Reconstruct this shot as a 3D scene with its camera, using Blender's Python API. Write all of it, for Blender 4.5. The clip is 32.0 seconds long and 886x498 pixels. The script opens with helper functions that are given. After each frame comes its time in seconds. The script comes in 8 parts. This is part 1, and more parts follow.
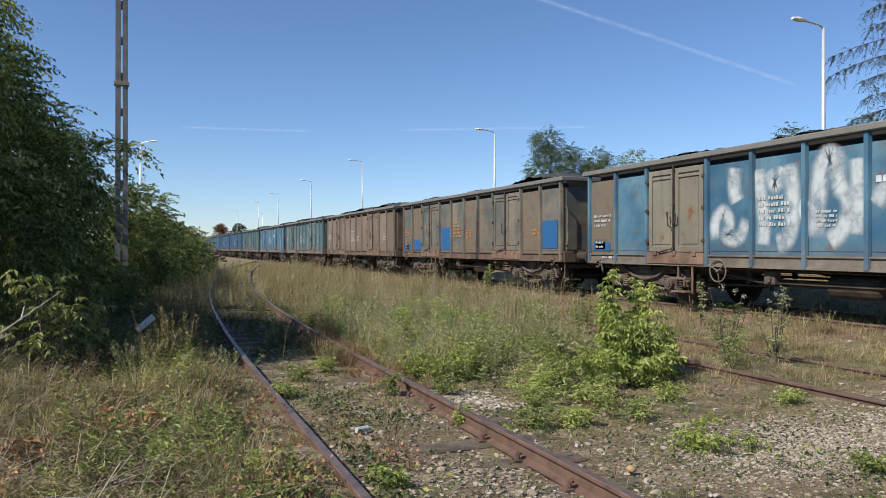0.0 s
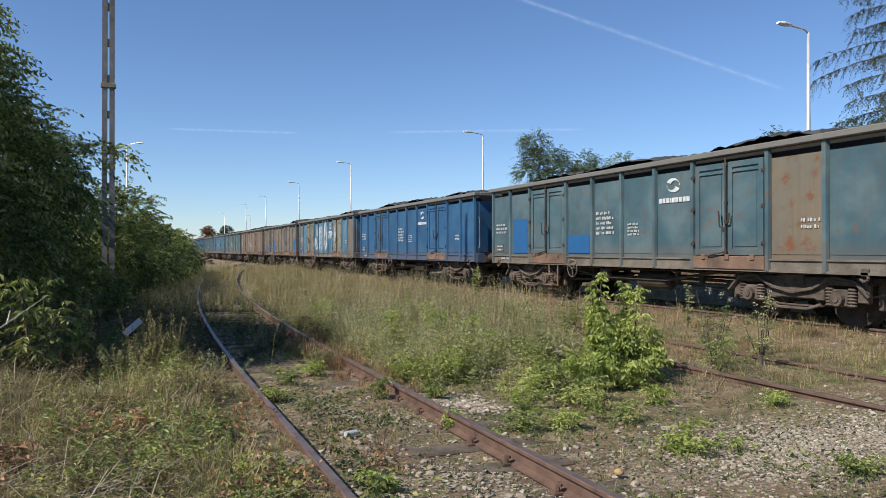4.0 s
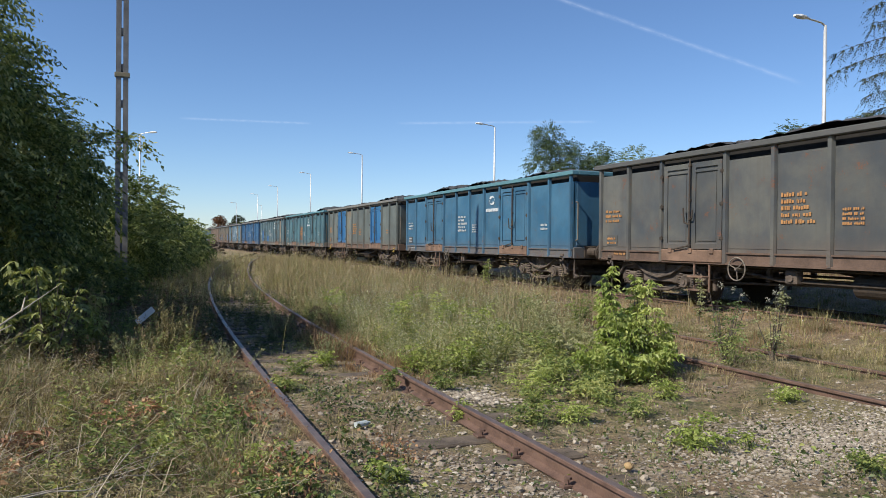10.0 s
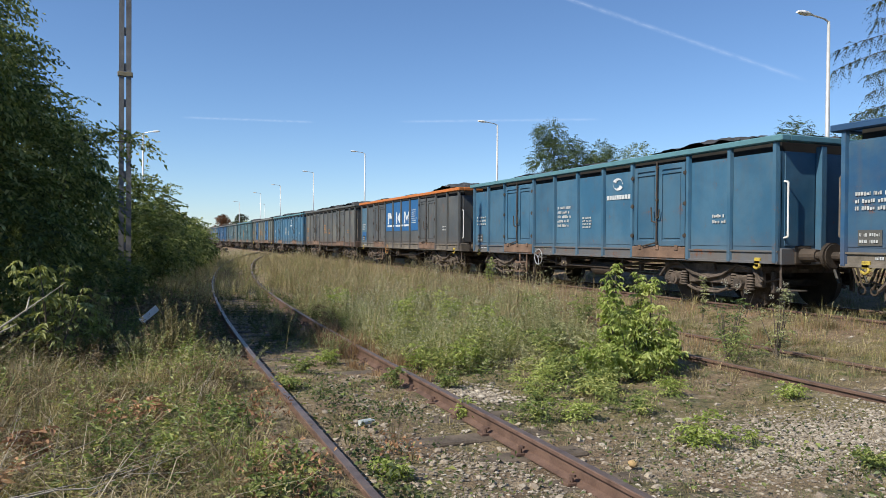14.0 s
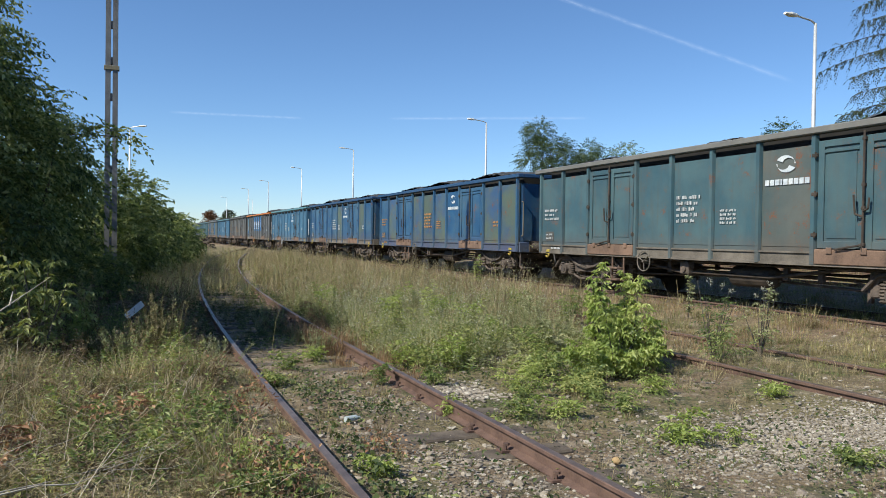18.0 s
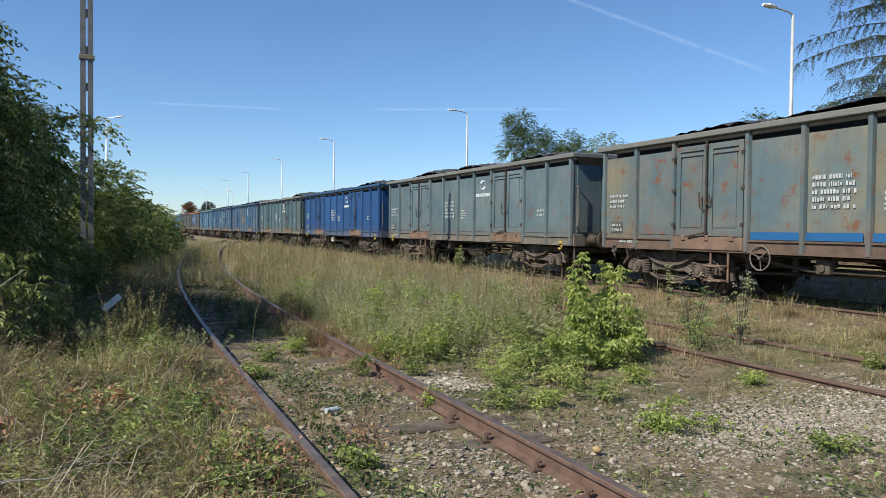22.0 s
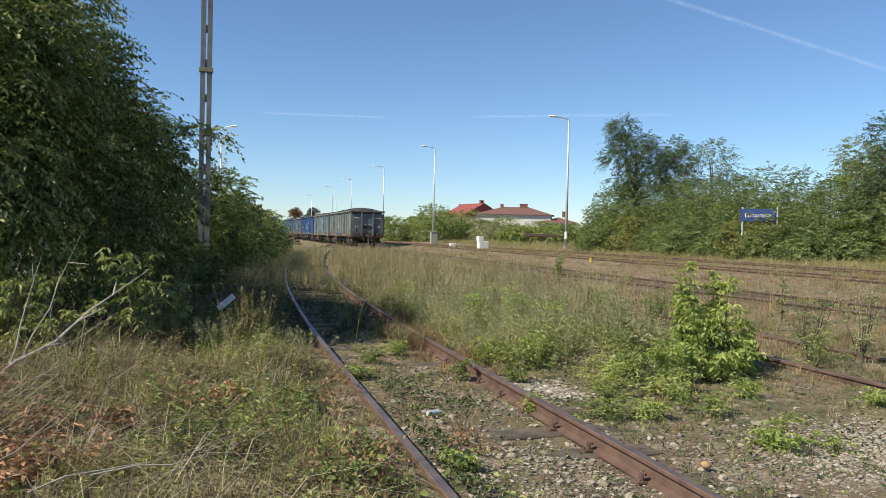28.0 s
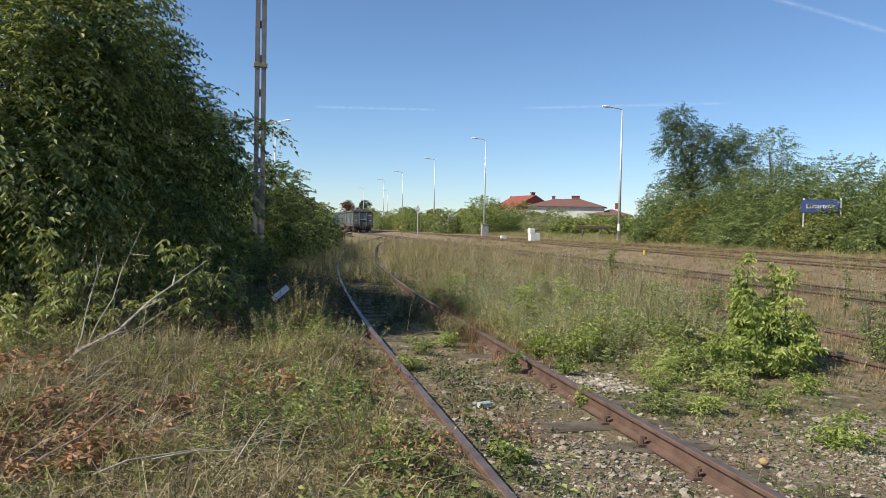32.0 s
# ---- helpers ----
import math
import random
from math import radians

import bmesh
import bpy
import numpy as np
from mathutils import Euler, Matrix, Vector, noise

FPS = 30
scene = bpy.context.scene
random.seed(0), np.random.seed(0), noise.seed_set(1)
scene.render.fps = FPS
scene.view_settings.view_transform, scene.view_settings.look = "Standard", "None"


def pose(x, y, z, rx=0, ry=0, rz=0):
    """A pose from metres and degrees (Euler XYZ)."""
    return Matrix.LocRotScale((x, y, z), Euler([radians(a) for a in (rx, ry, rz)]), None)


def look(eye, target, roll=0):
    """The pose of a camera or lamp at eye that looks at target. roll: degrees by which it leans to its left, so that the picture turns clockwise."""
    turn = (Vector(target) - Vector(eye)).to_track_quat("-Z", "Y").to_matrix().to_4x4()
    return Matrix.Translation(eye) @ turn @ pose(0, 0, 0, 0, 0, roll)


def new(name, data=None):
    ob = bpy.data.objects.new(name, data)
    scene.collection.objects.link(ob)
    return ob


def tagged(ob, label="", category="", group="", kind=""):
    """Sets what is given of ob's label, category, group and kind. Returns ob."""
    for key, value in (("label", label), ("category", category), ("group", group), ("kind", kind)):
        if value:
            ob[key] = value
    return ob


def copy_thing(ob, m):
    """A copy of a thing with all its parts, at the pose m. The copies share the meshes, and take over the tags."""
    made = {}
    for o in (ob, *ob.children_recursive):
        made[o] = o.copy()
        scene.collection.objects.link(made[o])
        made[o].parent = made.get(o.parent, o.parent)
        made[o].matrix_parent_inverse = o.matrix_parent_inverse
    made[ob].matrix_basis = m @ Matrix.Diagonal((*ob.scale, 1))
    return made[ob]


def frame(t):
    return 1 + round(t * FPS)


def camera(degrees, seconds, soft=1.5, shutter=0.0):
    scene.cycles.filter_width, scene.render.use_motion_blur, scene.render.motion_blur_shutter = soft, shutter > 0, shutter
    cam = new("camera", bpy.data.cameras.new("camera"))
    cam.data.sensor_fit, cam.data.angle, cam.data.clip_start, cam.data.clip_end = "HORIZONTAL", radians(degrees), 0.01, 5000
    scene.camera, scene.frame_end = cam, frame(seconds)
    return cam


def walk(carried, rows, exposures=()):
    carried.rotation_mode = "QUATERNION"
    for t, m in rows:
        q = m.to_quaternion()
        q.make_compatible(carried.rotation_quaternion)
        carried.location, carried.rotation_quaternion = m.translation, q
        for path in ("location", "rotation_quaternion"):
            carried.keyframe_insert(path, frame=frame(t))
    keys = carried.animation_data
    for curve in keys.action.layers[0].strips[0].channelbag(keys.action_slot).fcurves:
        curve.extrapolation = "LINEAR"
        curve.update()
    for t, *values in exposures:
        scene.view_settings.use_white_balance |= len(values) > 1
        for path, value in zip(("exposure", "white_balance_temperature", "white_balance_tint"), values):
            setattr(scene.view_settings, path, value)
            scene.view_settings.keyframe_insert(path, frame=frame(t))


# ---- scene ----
# plan: x to the right of the tracks' line, y along the tracks, z = 0 the yard's low ground
TRAIN_X, TRAIN_Z = 11.45, 0.45          # wagon track: centre, rail head
YARD_X, YARD_Z = 1.975, 0.16             # near track
MID_X, MID_Z = 7.28, 0.20               # overgrown middle track
FAR_X, FAR_Z = (16.45, 20.95), 0.72     # two tracks beyond


def keyed(rows):
    return [(t, pose(x, y, z, 90 + p, r, w)) for t, x, y, z, w, p, r in rows]


cam = camera(62.0, 32.0, 0.8)
walk(cam, keyed([
    (0.0, 0.003, 0.002, 1.648, -21.88, -0.05, -0.07),
    (0.5, 0.005, 0.013, 1.652, -22.06, -0.18, -0.11),
    (1.0, 0.003, 0.008, 1.648, -22.15, -0.16, -0.38),
    (1.5, -0.001, 0.004, 1.656, -22.19, -0.19, -0.5),
    (2.0, -0.003, 0.002, 1.655, -22.39, -0.05, -0.77),
    (2.5, -0.022, -0.01, 1.663, -22.6, -0.02, -1.39),
    (3.0, -0.015, -0.008, 1.663, -22.78, 0.14, -1.38),
    (3.5, -0.01, -0.013, 1.665, -22.84, 0.19, -0.64),
    (5.5, -0.006, -0.011, 1.666, -22.68, 0.05, 0.43),
    (6.0, -0.007, -0.003, 1.665, -22.43, -0.21, 0.29),
    (6.5, -0.011, -0.003, 1.671, -22.33, -0.37, 0.03),
    (7.0, -0.008, 0.003, 1.668, -22.29, -0.51, -0.34),
    (7.5, -0.01, -0.004, 1.666, -22.09, -0.54, -0.41),
    (8.0, -0.013, -0.005, 1.669, -22.11, -0.58, -0.07),
    (8.5, -0.007, -0.006, 1.667, -22.07, -0.58, 0.29),
    (9.0, -0.009, -0.012, 1.673, -22.1, -0.57, 0.22),
    (9.5, -0.014, -0.013, 1.672, -22.03, -0.56, -0.18),
    (10.0, -0.015, -0.01, 1.67, -21.96, -0.54, -0.6),
    (10.5, -0.021, -0.015, 1.669, -22.02, -0.54, -0.57),
    (11.0, -0.016, -0.013, 1.672, -21.98, -0.6, -0.17),
    (11.5, -0.012, -0.015, 1.672, -21.94, -0.6, 0.09),
    (12.0, -0.01, -0.012, 1.668, -21.92, -0.66, -0.16),
    (12.5, -0.015, -0.012, 1.668, -21.92, -0.68, -0.35),
    (13.0, -0.018, -0.016, 1.67, -21.85, -0.61, -0.37),
    (13.5, -0.027, -0.015, 1.672, -21.73, -0.67, -0.48),
    (14.0, -0.019, -0.009, 1.668, -21.73, -0.68, -0.42),
    (14.5, -0.021, -0.015, 1.67, -21.75, -0.69, -0.42),
    (16.5, -0.034, -0.027, 1.669, -21.69, -0.67, -0.76),
    (17.0, -0.023, -0.018, 1.667, -21.94, -0.69, -0.75),
    (17.5, -0.019, -0.016, 1.666, -22.34, -0.74, -0.88),
    (18.0, -0.011, -0.02, 1.666, -22.64, -0.87, -0.83),
    (18.5, -0.004, -0.008, 1.662, -22.86, -1.01, -0.55),
    (19.0, -0.009, -0.02, 1.663, -23.14, -1.08, -0.5),
    (19.5, -0.011, -0.024, 1.668, -23.41, -1.22, -0.47),
    (20.0, -0.023, -0.028, 1.672, -23.65, -1.29, -0.86),
    (20.5, -0.021, -0.034, 1.672, -23.83, -1.28, -0.87),
    (21.0, -0.014, -0.021, 1.663, -23.95, -1.32, -0.65),
    (21.5, -0.003, -0.007, 1.666, -24.06, -1.45, -0.69),
    (22.0, 0.006, -0.002, 1.658, -24.08, -1.53, -0.64),
    (22.5, -0.0, -0.011, 1.662, -24.05, -1.68, -0.5),
    (23.0, -0.001, -0.006, 1.659, -23.75, -1.87, -0.47),
    (23.5, -0.006, -0.009, 1.661, -23.33, -1.98, -0.45),
    (24.0, -0.007, -0.01, 1.658, -22.95, -2.05, -0.78),
    (24.5, 0.005, 0.005, 1.658, -22.33, -2.21, -1.12),
    (25.0, 0.001, 0.006, 1.649, -21.69, -2.33, -1.36),
    (25.5, -0.01, 0.01, 1.643, -20.82, -2.67, -1.67),
    (26.0, -0.022, 0.008, 1.636, -19.05, -2.76, -1.61),
    (26.5, -0.023, 0.005, 1.636, -17.15, -2.55, -1.56),
    (28.5, -0.042, -0.013, 1.646, -16.17, -0.84, -1.48),
    (29.0, -0.042, -0.016, 1.646, -15.59, -0.75, -2.2),
    (29.5, -0.036, -0.011, 1.642, -14.8, -0.78, -2.35),
    (30.0, -0.03, -0.01, 1.643, -14.6, -0.96, -1.86),
    (30.5, -0.03, -0.01, 1.639, -14.27, -1.18, -1.26),
    (31.0, -0.039, -0.005, 1.644, -13.73, -1.44, -1.01),
    (31.5, -0.037, -0.008, 1.644, -13.13, -1.64, -1.08),
    (32.0, -0.039, -0.007, 1.639, -12.48, -1.8, -1.17),
]), [(0.0, 0.36, 5700, 12), (10.0, 0.38, 5700, 11), (14.0, 0.42, 5700, 10), (17.0, 0.44, 5520, 8), (19.0, 0.44, 5500, 7), (22.0, 0.42, 5580, 7), (24.0, 0.52, 5700, 7), (26.0, 0.55, 5800, 6), (29.0, 0.45, 5850, 8), (32.0, 0.45, 5850, 9)])

# ---------------------------------------------------------------- light
SUN_DIR = Vector((-0.71, -0.16, 0.685)).normalized()
sun_el = math.asin(SUN_DIR.z)
sun_az = math.atan2(SUN_DIR.x, SUN_DIR.y)
world = bpy.data.worlds.new("sky")
scene.world = world
world.use_nodes = True
wn = world.node_tree
sky = wn.nodes.new("ShaderNodeTexSky")
sky.sky_type, sky.sun_disc = "NISHITA", False
sky.sun_elevation, sky.sun_rotation = sun_el, sun_az
sky.altitude, sky.air_density, sky.dust_density, sky.ozone_density = 150, 0.92, 0.1, 3.6
wn.links.new(sky.outputs[0], wn.nodes["Background"].inputs[0])
wn.nodes["Background"].inputs[1].default_value = 0.091
sun = new("sun", bpy.data.lights.new("sun", "SUN"))
sun.data.energy, sun.data.angle, sun.data.color = 5.0, radians(0.53), (1.0, 0.85, 0.62)
sun.matrix_world = look(SUN_DIR * 100, (0, 0, 0))


# ---------------------------------------------------------------- materials
def nodes_of(m):
    m.use_nodes = True
    return m.node_tree, m.node_tree.nodes["Principled BSDF"]


def ramp(nt, fac, stops):
    r = nt.nodes.new("ShaderNodeValToRGB")
    while len(r.color_ramp.elements) < len(stops):
        r.color_ramp.elements.new(0.5)
    for e, (p, c) in zip(r.color_ramp.elements, stops):
        e.position, e.color = p, (*c, 1)
    nt.links.new(fac, r.inputs[0])
    return r.outputs[0]


def noise_tex(nt, vec, scale, detail=5, rough=0.6, dist=0.0, w=None):
    n = nt.nodes.new("ShaderNodeTexNoise")
    if w is not None:
        n.noise_dimensions = "4D"
        nt.links.new(w, n.inputs["W"])
    n.inputs["Scale"].default_value, n.inputs["Detail"].default_value = scale, detail
    n.inputs["Roughness"].default_value, n.inputs["Distortion"].default_value = rough, dist
    nt.links.new(vec, n.inputs["Vector"])
    return n.outputs["Fac"]


def mixc(nt, fac, a, b, mode="MIX"):
    m = nt.nodes.new("ShaderNodeMix")
    m.data_type, m.blend_type = "RGBA", mode
    for sock, v in ((m.inputs[0], fac), (m.inputs[6], a), (m.inputs[7], b)):
        if isinstance(v, (int, float)):
            sock.default_value = v
        elif isinstance(v, tuple):
            sock.default_value = (*v, 1)
        else:
            nt.links.new(v, sock)
    return m.outputs[2]


def maths(nt, op, a, b=0.0, clamp=False):
    m = nt.nodes.new("ShaderNodeMath")
    m.operation, m.use_clamp = op, clamp
    for sock, v in ((m.inputs[0], a), (m.inputs[1], b)):
        if isinstance(v, (int, float)):
            sock.default_value = v
        else:
            nt.links.new(v, sock)
    return m.outputs[0]


def step(nt, v, lo, hi):
    m = nt.nodes.new("ShaderNodeMapRange")
    m.interpolation_type = "SMOOTHSTEP"
    m.inputs[1].default_value, m.inputs[2].default_value = lo, hi
    nt.links.new(v, m.inputs[0])
    return m.outputs[0]


def coords(nt, kind="Object", scale=(1, 1, 1)):
    tc = nt.nodes.new("ShaderNodeTexCoord")
    mp = nt.nodes.new("ShaderNodeMapping")
    mp.inputs["Scale"].default_value = scale
    nt.links.new(tc.outputs[kind], mp.inputs["Vector"])
    return mp.outputs[0]


def world_pos(nt, scale=(1, 1, 1)):
    g = nt.nodes.new("ShaderNodeNewGeometry")
    mp = nt.nodes.new("ShaderNodeMapping")
    mp.inputs["Scale"].default_value = scale
    nt.links.new(g.outputs["Position"], mp.inputs["Vector"])
    return mp.outputs[0]


def bump(nt, p, height, strength, distance):
    b = nt.nodes.new("ShaderNodeBump")
    b.inputs["Strength"].default_value, b.inputs["Distance"].default_value = strength, distance
    nt.links.new(height, b.inputs["Height"])
    nt.links.new(b.outputs[0], p.inputs["Normal"])


def plain(name, c1, c2, rough=0.7, metal=0.0, scale=4.0, fine=40.0, relief=0.3, kind="Object", rand=True):
    """A surface with variation at two scales and fine relief."""
    m = bpy.data.materials.new(name)
    nt, p = nodes_of(m)
    vec = coords(nt, kind)
    info = nt.nodes.new("ShaderNodeObjectInfo")
    w = maths(nt, "MULTIPLY", info.outputs["Random"], 50.0)
    big = noise_tex(nt, vec, scale, 4, w=w if rand else None)
    small = noise_tex(nt, vec, fine, 4)
    f = maths(nt, "ADD", maths(nt, "MULTIPLY", big, 0.7), maths(nt, "MULTIPLY", small, 0.3))
    col = ramp(nt, f, [(0.36, c1), (0.64, c2)])
    nt.links.new(col, p.inputs["Base Color"])
    p.inputs["Roughness"].default_value, p.inputs["Metallic"].default_value = rough, metal
    bump(nt, p, small, relief, 0.01)
    return m


def paint(name, c, fade, rust=0.25, dirt=0.4, seed=0.0):
    """Weathered wagon paint: faded sheets, vertical dirt streaks, rust freckles and rusty lower edge stains."""
    m = bpy.data.materials.new(name)
    nt, p = nodes_of(m)
    vec = coords(nt, "Object")
    info = nt.nodes.new("ShaderNodeObjectInfo")
    w = maths(nt, "ADD", maths(nt, "MULTIPLY", info.outputs["Random"], 60.0), seed)
    big = noise_tex(nt, vec, 0.9, 5, 0.6, 0.3, w=w)
    mid = noise_tex(nt, vec, 3.5, 6, 0.65, w=w)
    streak = noise_tex(nt, coords(nt, "Object", (6, 6, 0.35)), 1.6, 5, 0.6, w=w)
    fine = noise_tex(nt, vec, 45.0, 4)
    col = mixc(nt, step(nt, big, 0.35, 0.68), c, fade)
    tone = nt.nodes.new("ShaderNodeHueSaturation")
    nt.links.new(col, tone.inputs["Color"])
    nt.links.new(maths(nt, "ADD", maths(nt, "MULTIPLY", info.outputs["Random"], 0.22), 0.88), tone.inputs["Value"])
    dirtc = (0.085, 0.075, 0.06)
    col = mixc(nt, maths(nt, "MULTIPLY", step(nt, streak, 0.46, 0.78), dirt), tone.outputs[0], dirtc)
    col = mixc(nt, maths(nt, "MULTIPLY", step(nt, mid, 0.40, 0.75), dirt * 0.6), col, dirtc)
    sxz = nt.nodes.new("ShaderNodeSeparateXYZ")
    nt.links.new(vec, sxz.inputs[0])
    splash = maths(nt, "MULTIPLY", step(nt, maths(nt, "ADD", sxz.outputs[2], maths(nt, "MULTIPLY", streak, 0.55)), 1.72, 1.30), 0.06 + 0.8 * dirt)
    col = mixc(nt, splash, col, (0.135, 0.095, 0.068))
    rustf = maths(nt, "MULTIPLY", step(nt, maths(nt, "ADD", maths(nt, "MULTIPLY", mid, 0.7), maths(nt, "MULTIPLY", fine, 0.3)), 0.60 - 0.09 * rust, 0.66 - 0.06 * rust), min(1.0, 0.5 + rust))
    col = mixc(nt, rustf, col, (0.16, 0.065, 0.030))
    nt.links.new(col, p.inputs["Base Color"])
    nt.links.new(maths(nt, "ADD", maths(nt, "MULTIPLY", mid, 0.25), 0.45), p.inputs["Roughness"])
    bump(nt, p, maths(nt, "ADD", mid, maths(nt, "MULTIPLY", fine, 0.25)), 0.25, 0.02)
    return m


def leaf_mat(name, c1, c2, c3, trans=0.35, rough=0.5):
    """Leaves: colour by leaf, some light through the blade."""
    m = bpy.data.materials.new(name)
    nt, p = nodes_of(m)
    g = nt.nodes.new("ShaderNodeNewGeometry")
    patch = step(nt, noise_tex(nt, world_pos(nt), 1.5, 4), 0.30, 0.70)
    f = maths(nt, "ADD", maths(nt, "MULTIPLY", g.outputs["Random Per Island"], 0.55), maths(nt, "MULTIPLY", patch, 0.45))
    col = ramp(nt, f, [(0.15, c1), (0.5, c2), (0.88, c3)])
    nt.links.new(col, p.inputs["Base Color"])
    p.inputs["Roughness"].default_value = rough
    t = nt.nodes.new("ShaderNodeBsdfTranslucent")
    nt.links.new(mixc(nt, 1.0, col, (1.0, 1.0, 0.55), "MULTIPLY"), t.inputs["Color"])
    mix = nt.nodes.new("ShaderNodeMixShader")
    mix.inputs[0].default_value = trans
    nt.links.new(p.outputs[0], mix.inputs[1])
    nt.links.new(t.outputs[0], mix.inputs[2])
    nt.links.new(mix.outputs[0], nt.nodes["Material Output"].inputs[0])
    return m


def ground_mat():
    m = bpy.data.materials.new("yard_ground")
    nt, p = nodes_of(m)
    v = world_pos(nt)
    big = noise_tex(nt, v, 0.35, 5, 0.6, 0.4)
    mid = noise_tex(nt, v, 2.2, 6, 0.65)
    fine = noise_tex(nt, v, 26.0, 6, 0.7)
    cells = nt.nodes.new("ShaderNodeTexVoronoi")
    cells.inputs["Scale"].default_value = 17.0
    nt.links.new(v, cells.inputs["Vector"])
    earth = ramp(nt, maths(nt, "ADD", maths(nt, "MULTIPLY", mid, 0.6), maths(nt, "MULTIPLY", fine, 0.4)),
                 [(0.34, (0.08, 0.056, 0.034)), (0.50, (0.22, 0.16, 0.098)), (0.66, (0.40, 0.31, 0.20))])
    straw = ramp(nt, fine, [(0.3, (0.09, 0.08, 0.035)), (0.5, (0.20, 0.17, 0.08)), (0.75, (0.34, 0.285, 0.155))])
    stone = ramp(nt, cells.outputs["Color"], [(0.2, (0.17, 0.14, 0.095)), (0.6, (0.40, 0.345, 0.255)), (0.9, (0.60, 0.54, 0.43))])
    col = mixc(nt, step(nt, big, 0.40, 0.58), earth, straw)
    gravel = step(nt, maths(nt, "ADD", maths(nt, "MULTIPLY", big, -0.5), maths(nt, "MULTIPLY", mid, 0.9)), 0.20, 0.34)
    col = mixc(nt, maths(nt, "MULTIPLY", gravel, 0.42), col, stone)
    moss = noise_tex(nt, v, 1.1, 6, 0.7, 0.5)
    col = mixc(nt, maths(nt, "MULTIPLY", step(nt, moss, 0.52, 0.61), 0.8), col, ramp(nt, fine, [(0.3, (0.04, 0.05, 0.017)), (0.7, (0.12, 0.125, 0.045))]))
    sx = nt.nodes.new("ShaderNodeSeparateXYZ")
    nt.links.new(v, sx.inputs[0])
    stain = maths(nt, "MULTIPLY", maths(nt, "MULTIPLY", step(nt, sx.outputs[0], 8.6, 10.2), step(nt, sx.outputs[0], 23.5, 22.0)), step(nt, mid, 0.30, 0.52))
    col = mixc(nt, maths(nt, "MULTIPLY", stain, 0.5), col, ramp(nt, fine, [(0.3, (0.14, 0.085, 0.058)), (0.52, (0.30, 0.20, 0.135)), (0.72, (0.46, 0.35, 0.25))]))
    # Strip under the wagons: dark ballast, darkened further to paint the train's shade
    train_shade = maths(nt, "MULTIPLY", maths(nt, "MULTIPLY", step(nt, sx.outputs[0], 10.2, 10.7), step(nt, sx.outputs[0], 12.8, 12.3)), step(nt, mid, 0.25, 0.45))
    col = mixc(nt, maths(nt, "MULTIPLY", train_shade, 0.75), col, ramp(nt, fine, [(0.3, (0.03, 0.022, 0.018)), (0.7, (0.10, 0.068, 0.05))]))
    nt.links.new(col, p.inputs["Base Color"])
    p.inputs["Roughness"].default_value = 0.95
    bump(nt, p, maths(nt, "ADD", fine, maths(nt, "MULTIPLY", cells.outputs["Distance"], 0.5)), 1.0, 0.05)
    return m


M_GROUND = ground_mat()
M_RAIL = plain("rusty_rail", (0.080, 0.049, 0.038), (0.172, 0.108, 0.081), 0.75, 0.15, 6, 60)
M_RAILTOP = plain("worn_rail_head", (0.11, 0.078, 0.062), (0.22, 0.17, 0.14), 0.45, 0.4, 8, 70, 0.1)
M_SLEEPER = plain("old_sleeper_wood", (0.045, 0.035, 0.027), (0.15, 0.12, 0.09), 0.9, 0, 5, 60)
M_STEEL = plain("sooty_steel", (0.028, 0.023, 0.019), (0.085, 0.065, 0.050), 0.75, 0.2, 5, 40)
M_RUST = plain("rusty_sill", (0.070, 0.047, 0.036), (0.150, 0.100, 0.074), 0.85, 0.05, 3, 40)
M_DUSTY = plain("dusty_bogie", (0.035, 0.029, 0.024), (0.15, 0.118, 0.096), 0.85, 0.1, 5, 40)
M_COAL = plain("coal", (0.018, 0.018, 0.018), (0.075, 0.073, 0.070), 0.7, 0, 5, 30, 0.9)
M_GALV = plain("galvanised_post", (0.48, 0.49, 0.49), (0.64, 0.65, 0.64), 0.45, 0.35, 3, 30, 0.05)
M_CONCRETE = plain("weathered_concrete", (0.24, 0.225, 0.20), (0.40, 0.38, 0.34), 0.9, 0, 3, 40)
M_WHITE = plain("white_paint", (0.60, 0.60, 0.58), (0.80, 0.80, 0.78), 0.6, 0, 3, 40, 0.1)
M_YELLOW = plain("yellow_paint", (0.48, 0.36, 0.03), (0.66, 0.50, 0.05), 0.6, 0, 4, 40, 0.1)
M_BARK = plain("bark", (0.055, 0.045, 0.035), (0.16, 0.135, 0.105), 0.9, 0, 8, 50, 0.6)
M_DEADWOOD = plain("bleached_twigs", (0.30, 0.26, 0.20), (0.52, 0.47, 0.38), 0.9, 0, 8, 50)
M_LEAF_DARK = leaf_mat("box_elder_leaves", (0.042, 0.066, 0.020), (0.14, 0.185, 0.058), (0.34, 0.37, 0.15), 0.45, 0.55)
M_LEAF_BRIGHT = leaf_mat("young_green_leaves", (0.20, 0.27, 0.05), (0.35, 0.42, 0.11), (0.54, 0.57, 0.22), 0.45)
M_LEAF_WOOD = leaf_mat("thicket_leaves", (0.10, 0.145, 0.042), (0.235, 0.29, 0.08), (0.46, 0.46, 0.16))
M_LEAF_THICKET = leaf_mat("dense_thicket_leaves", (0.060, 0.098, 0.034), (0.155, 0.21, 0.066), (0.34, 0.375, 0.13))
M_LEAF_DEEP = leaf_mat("deep_green_leaves", (0.038, 0.070, 0.034), (0.095, 0.142, 0.060), (0.20, 0.245, 0.11), 0.32)
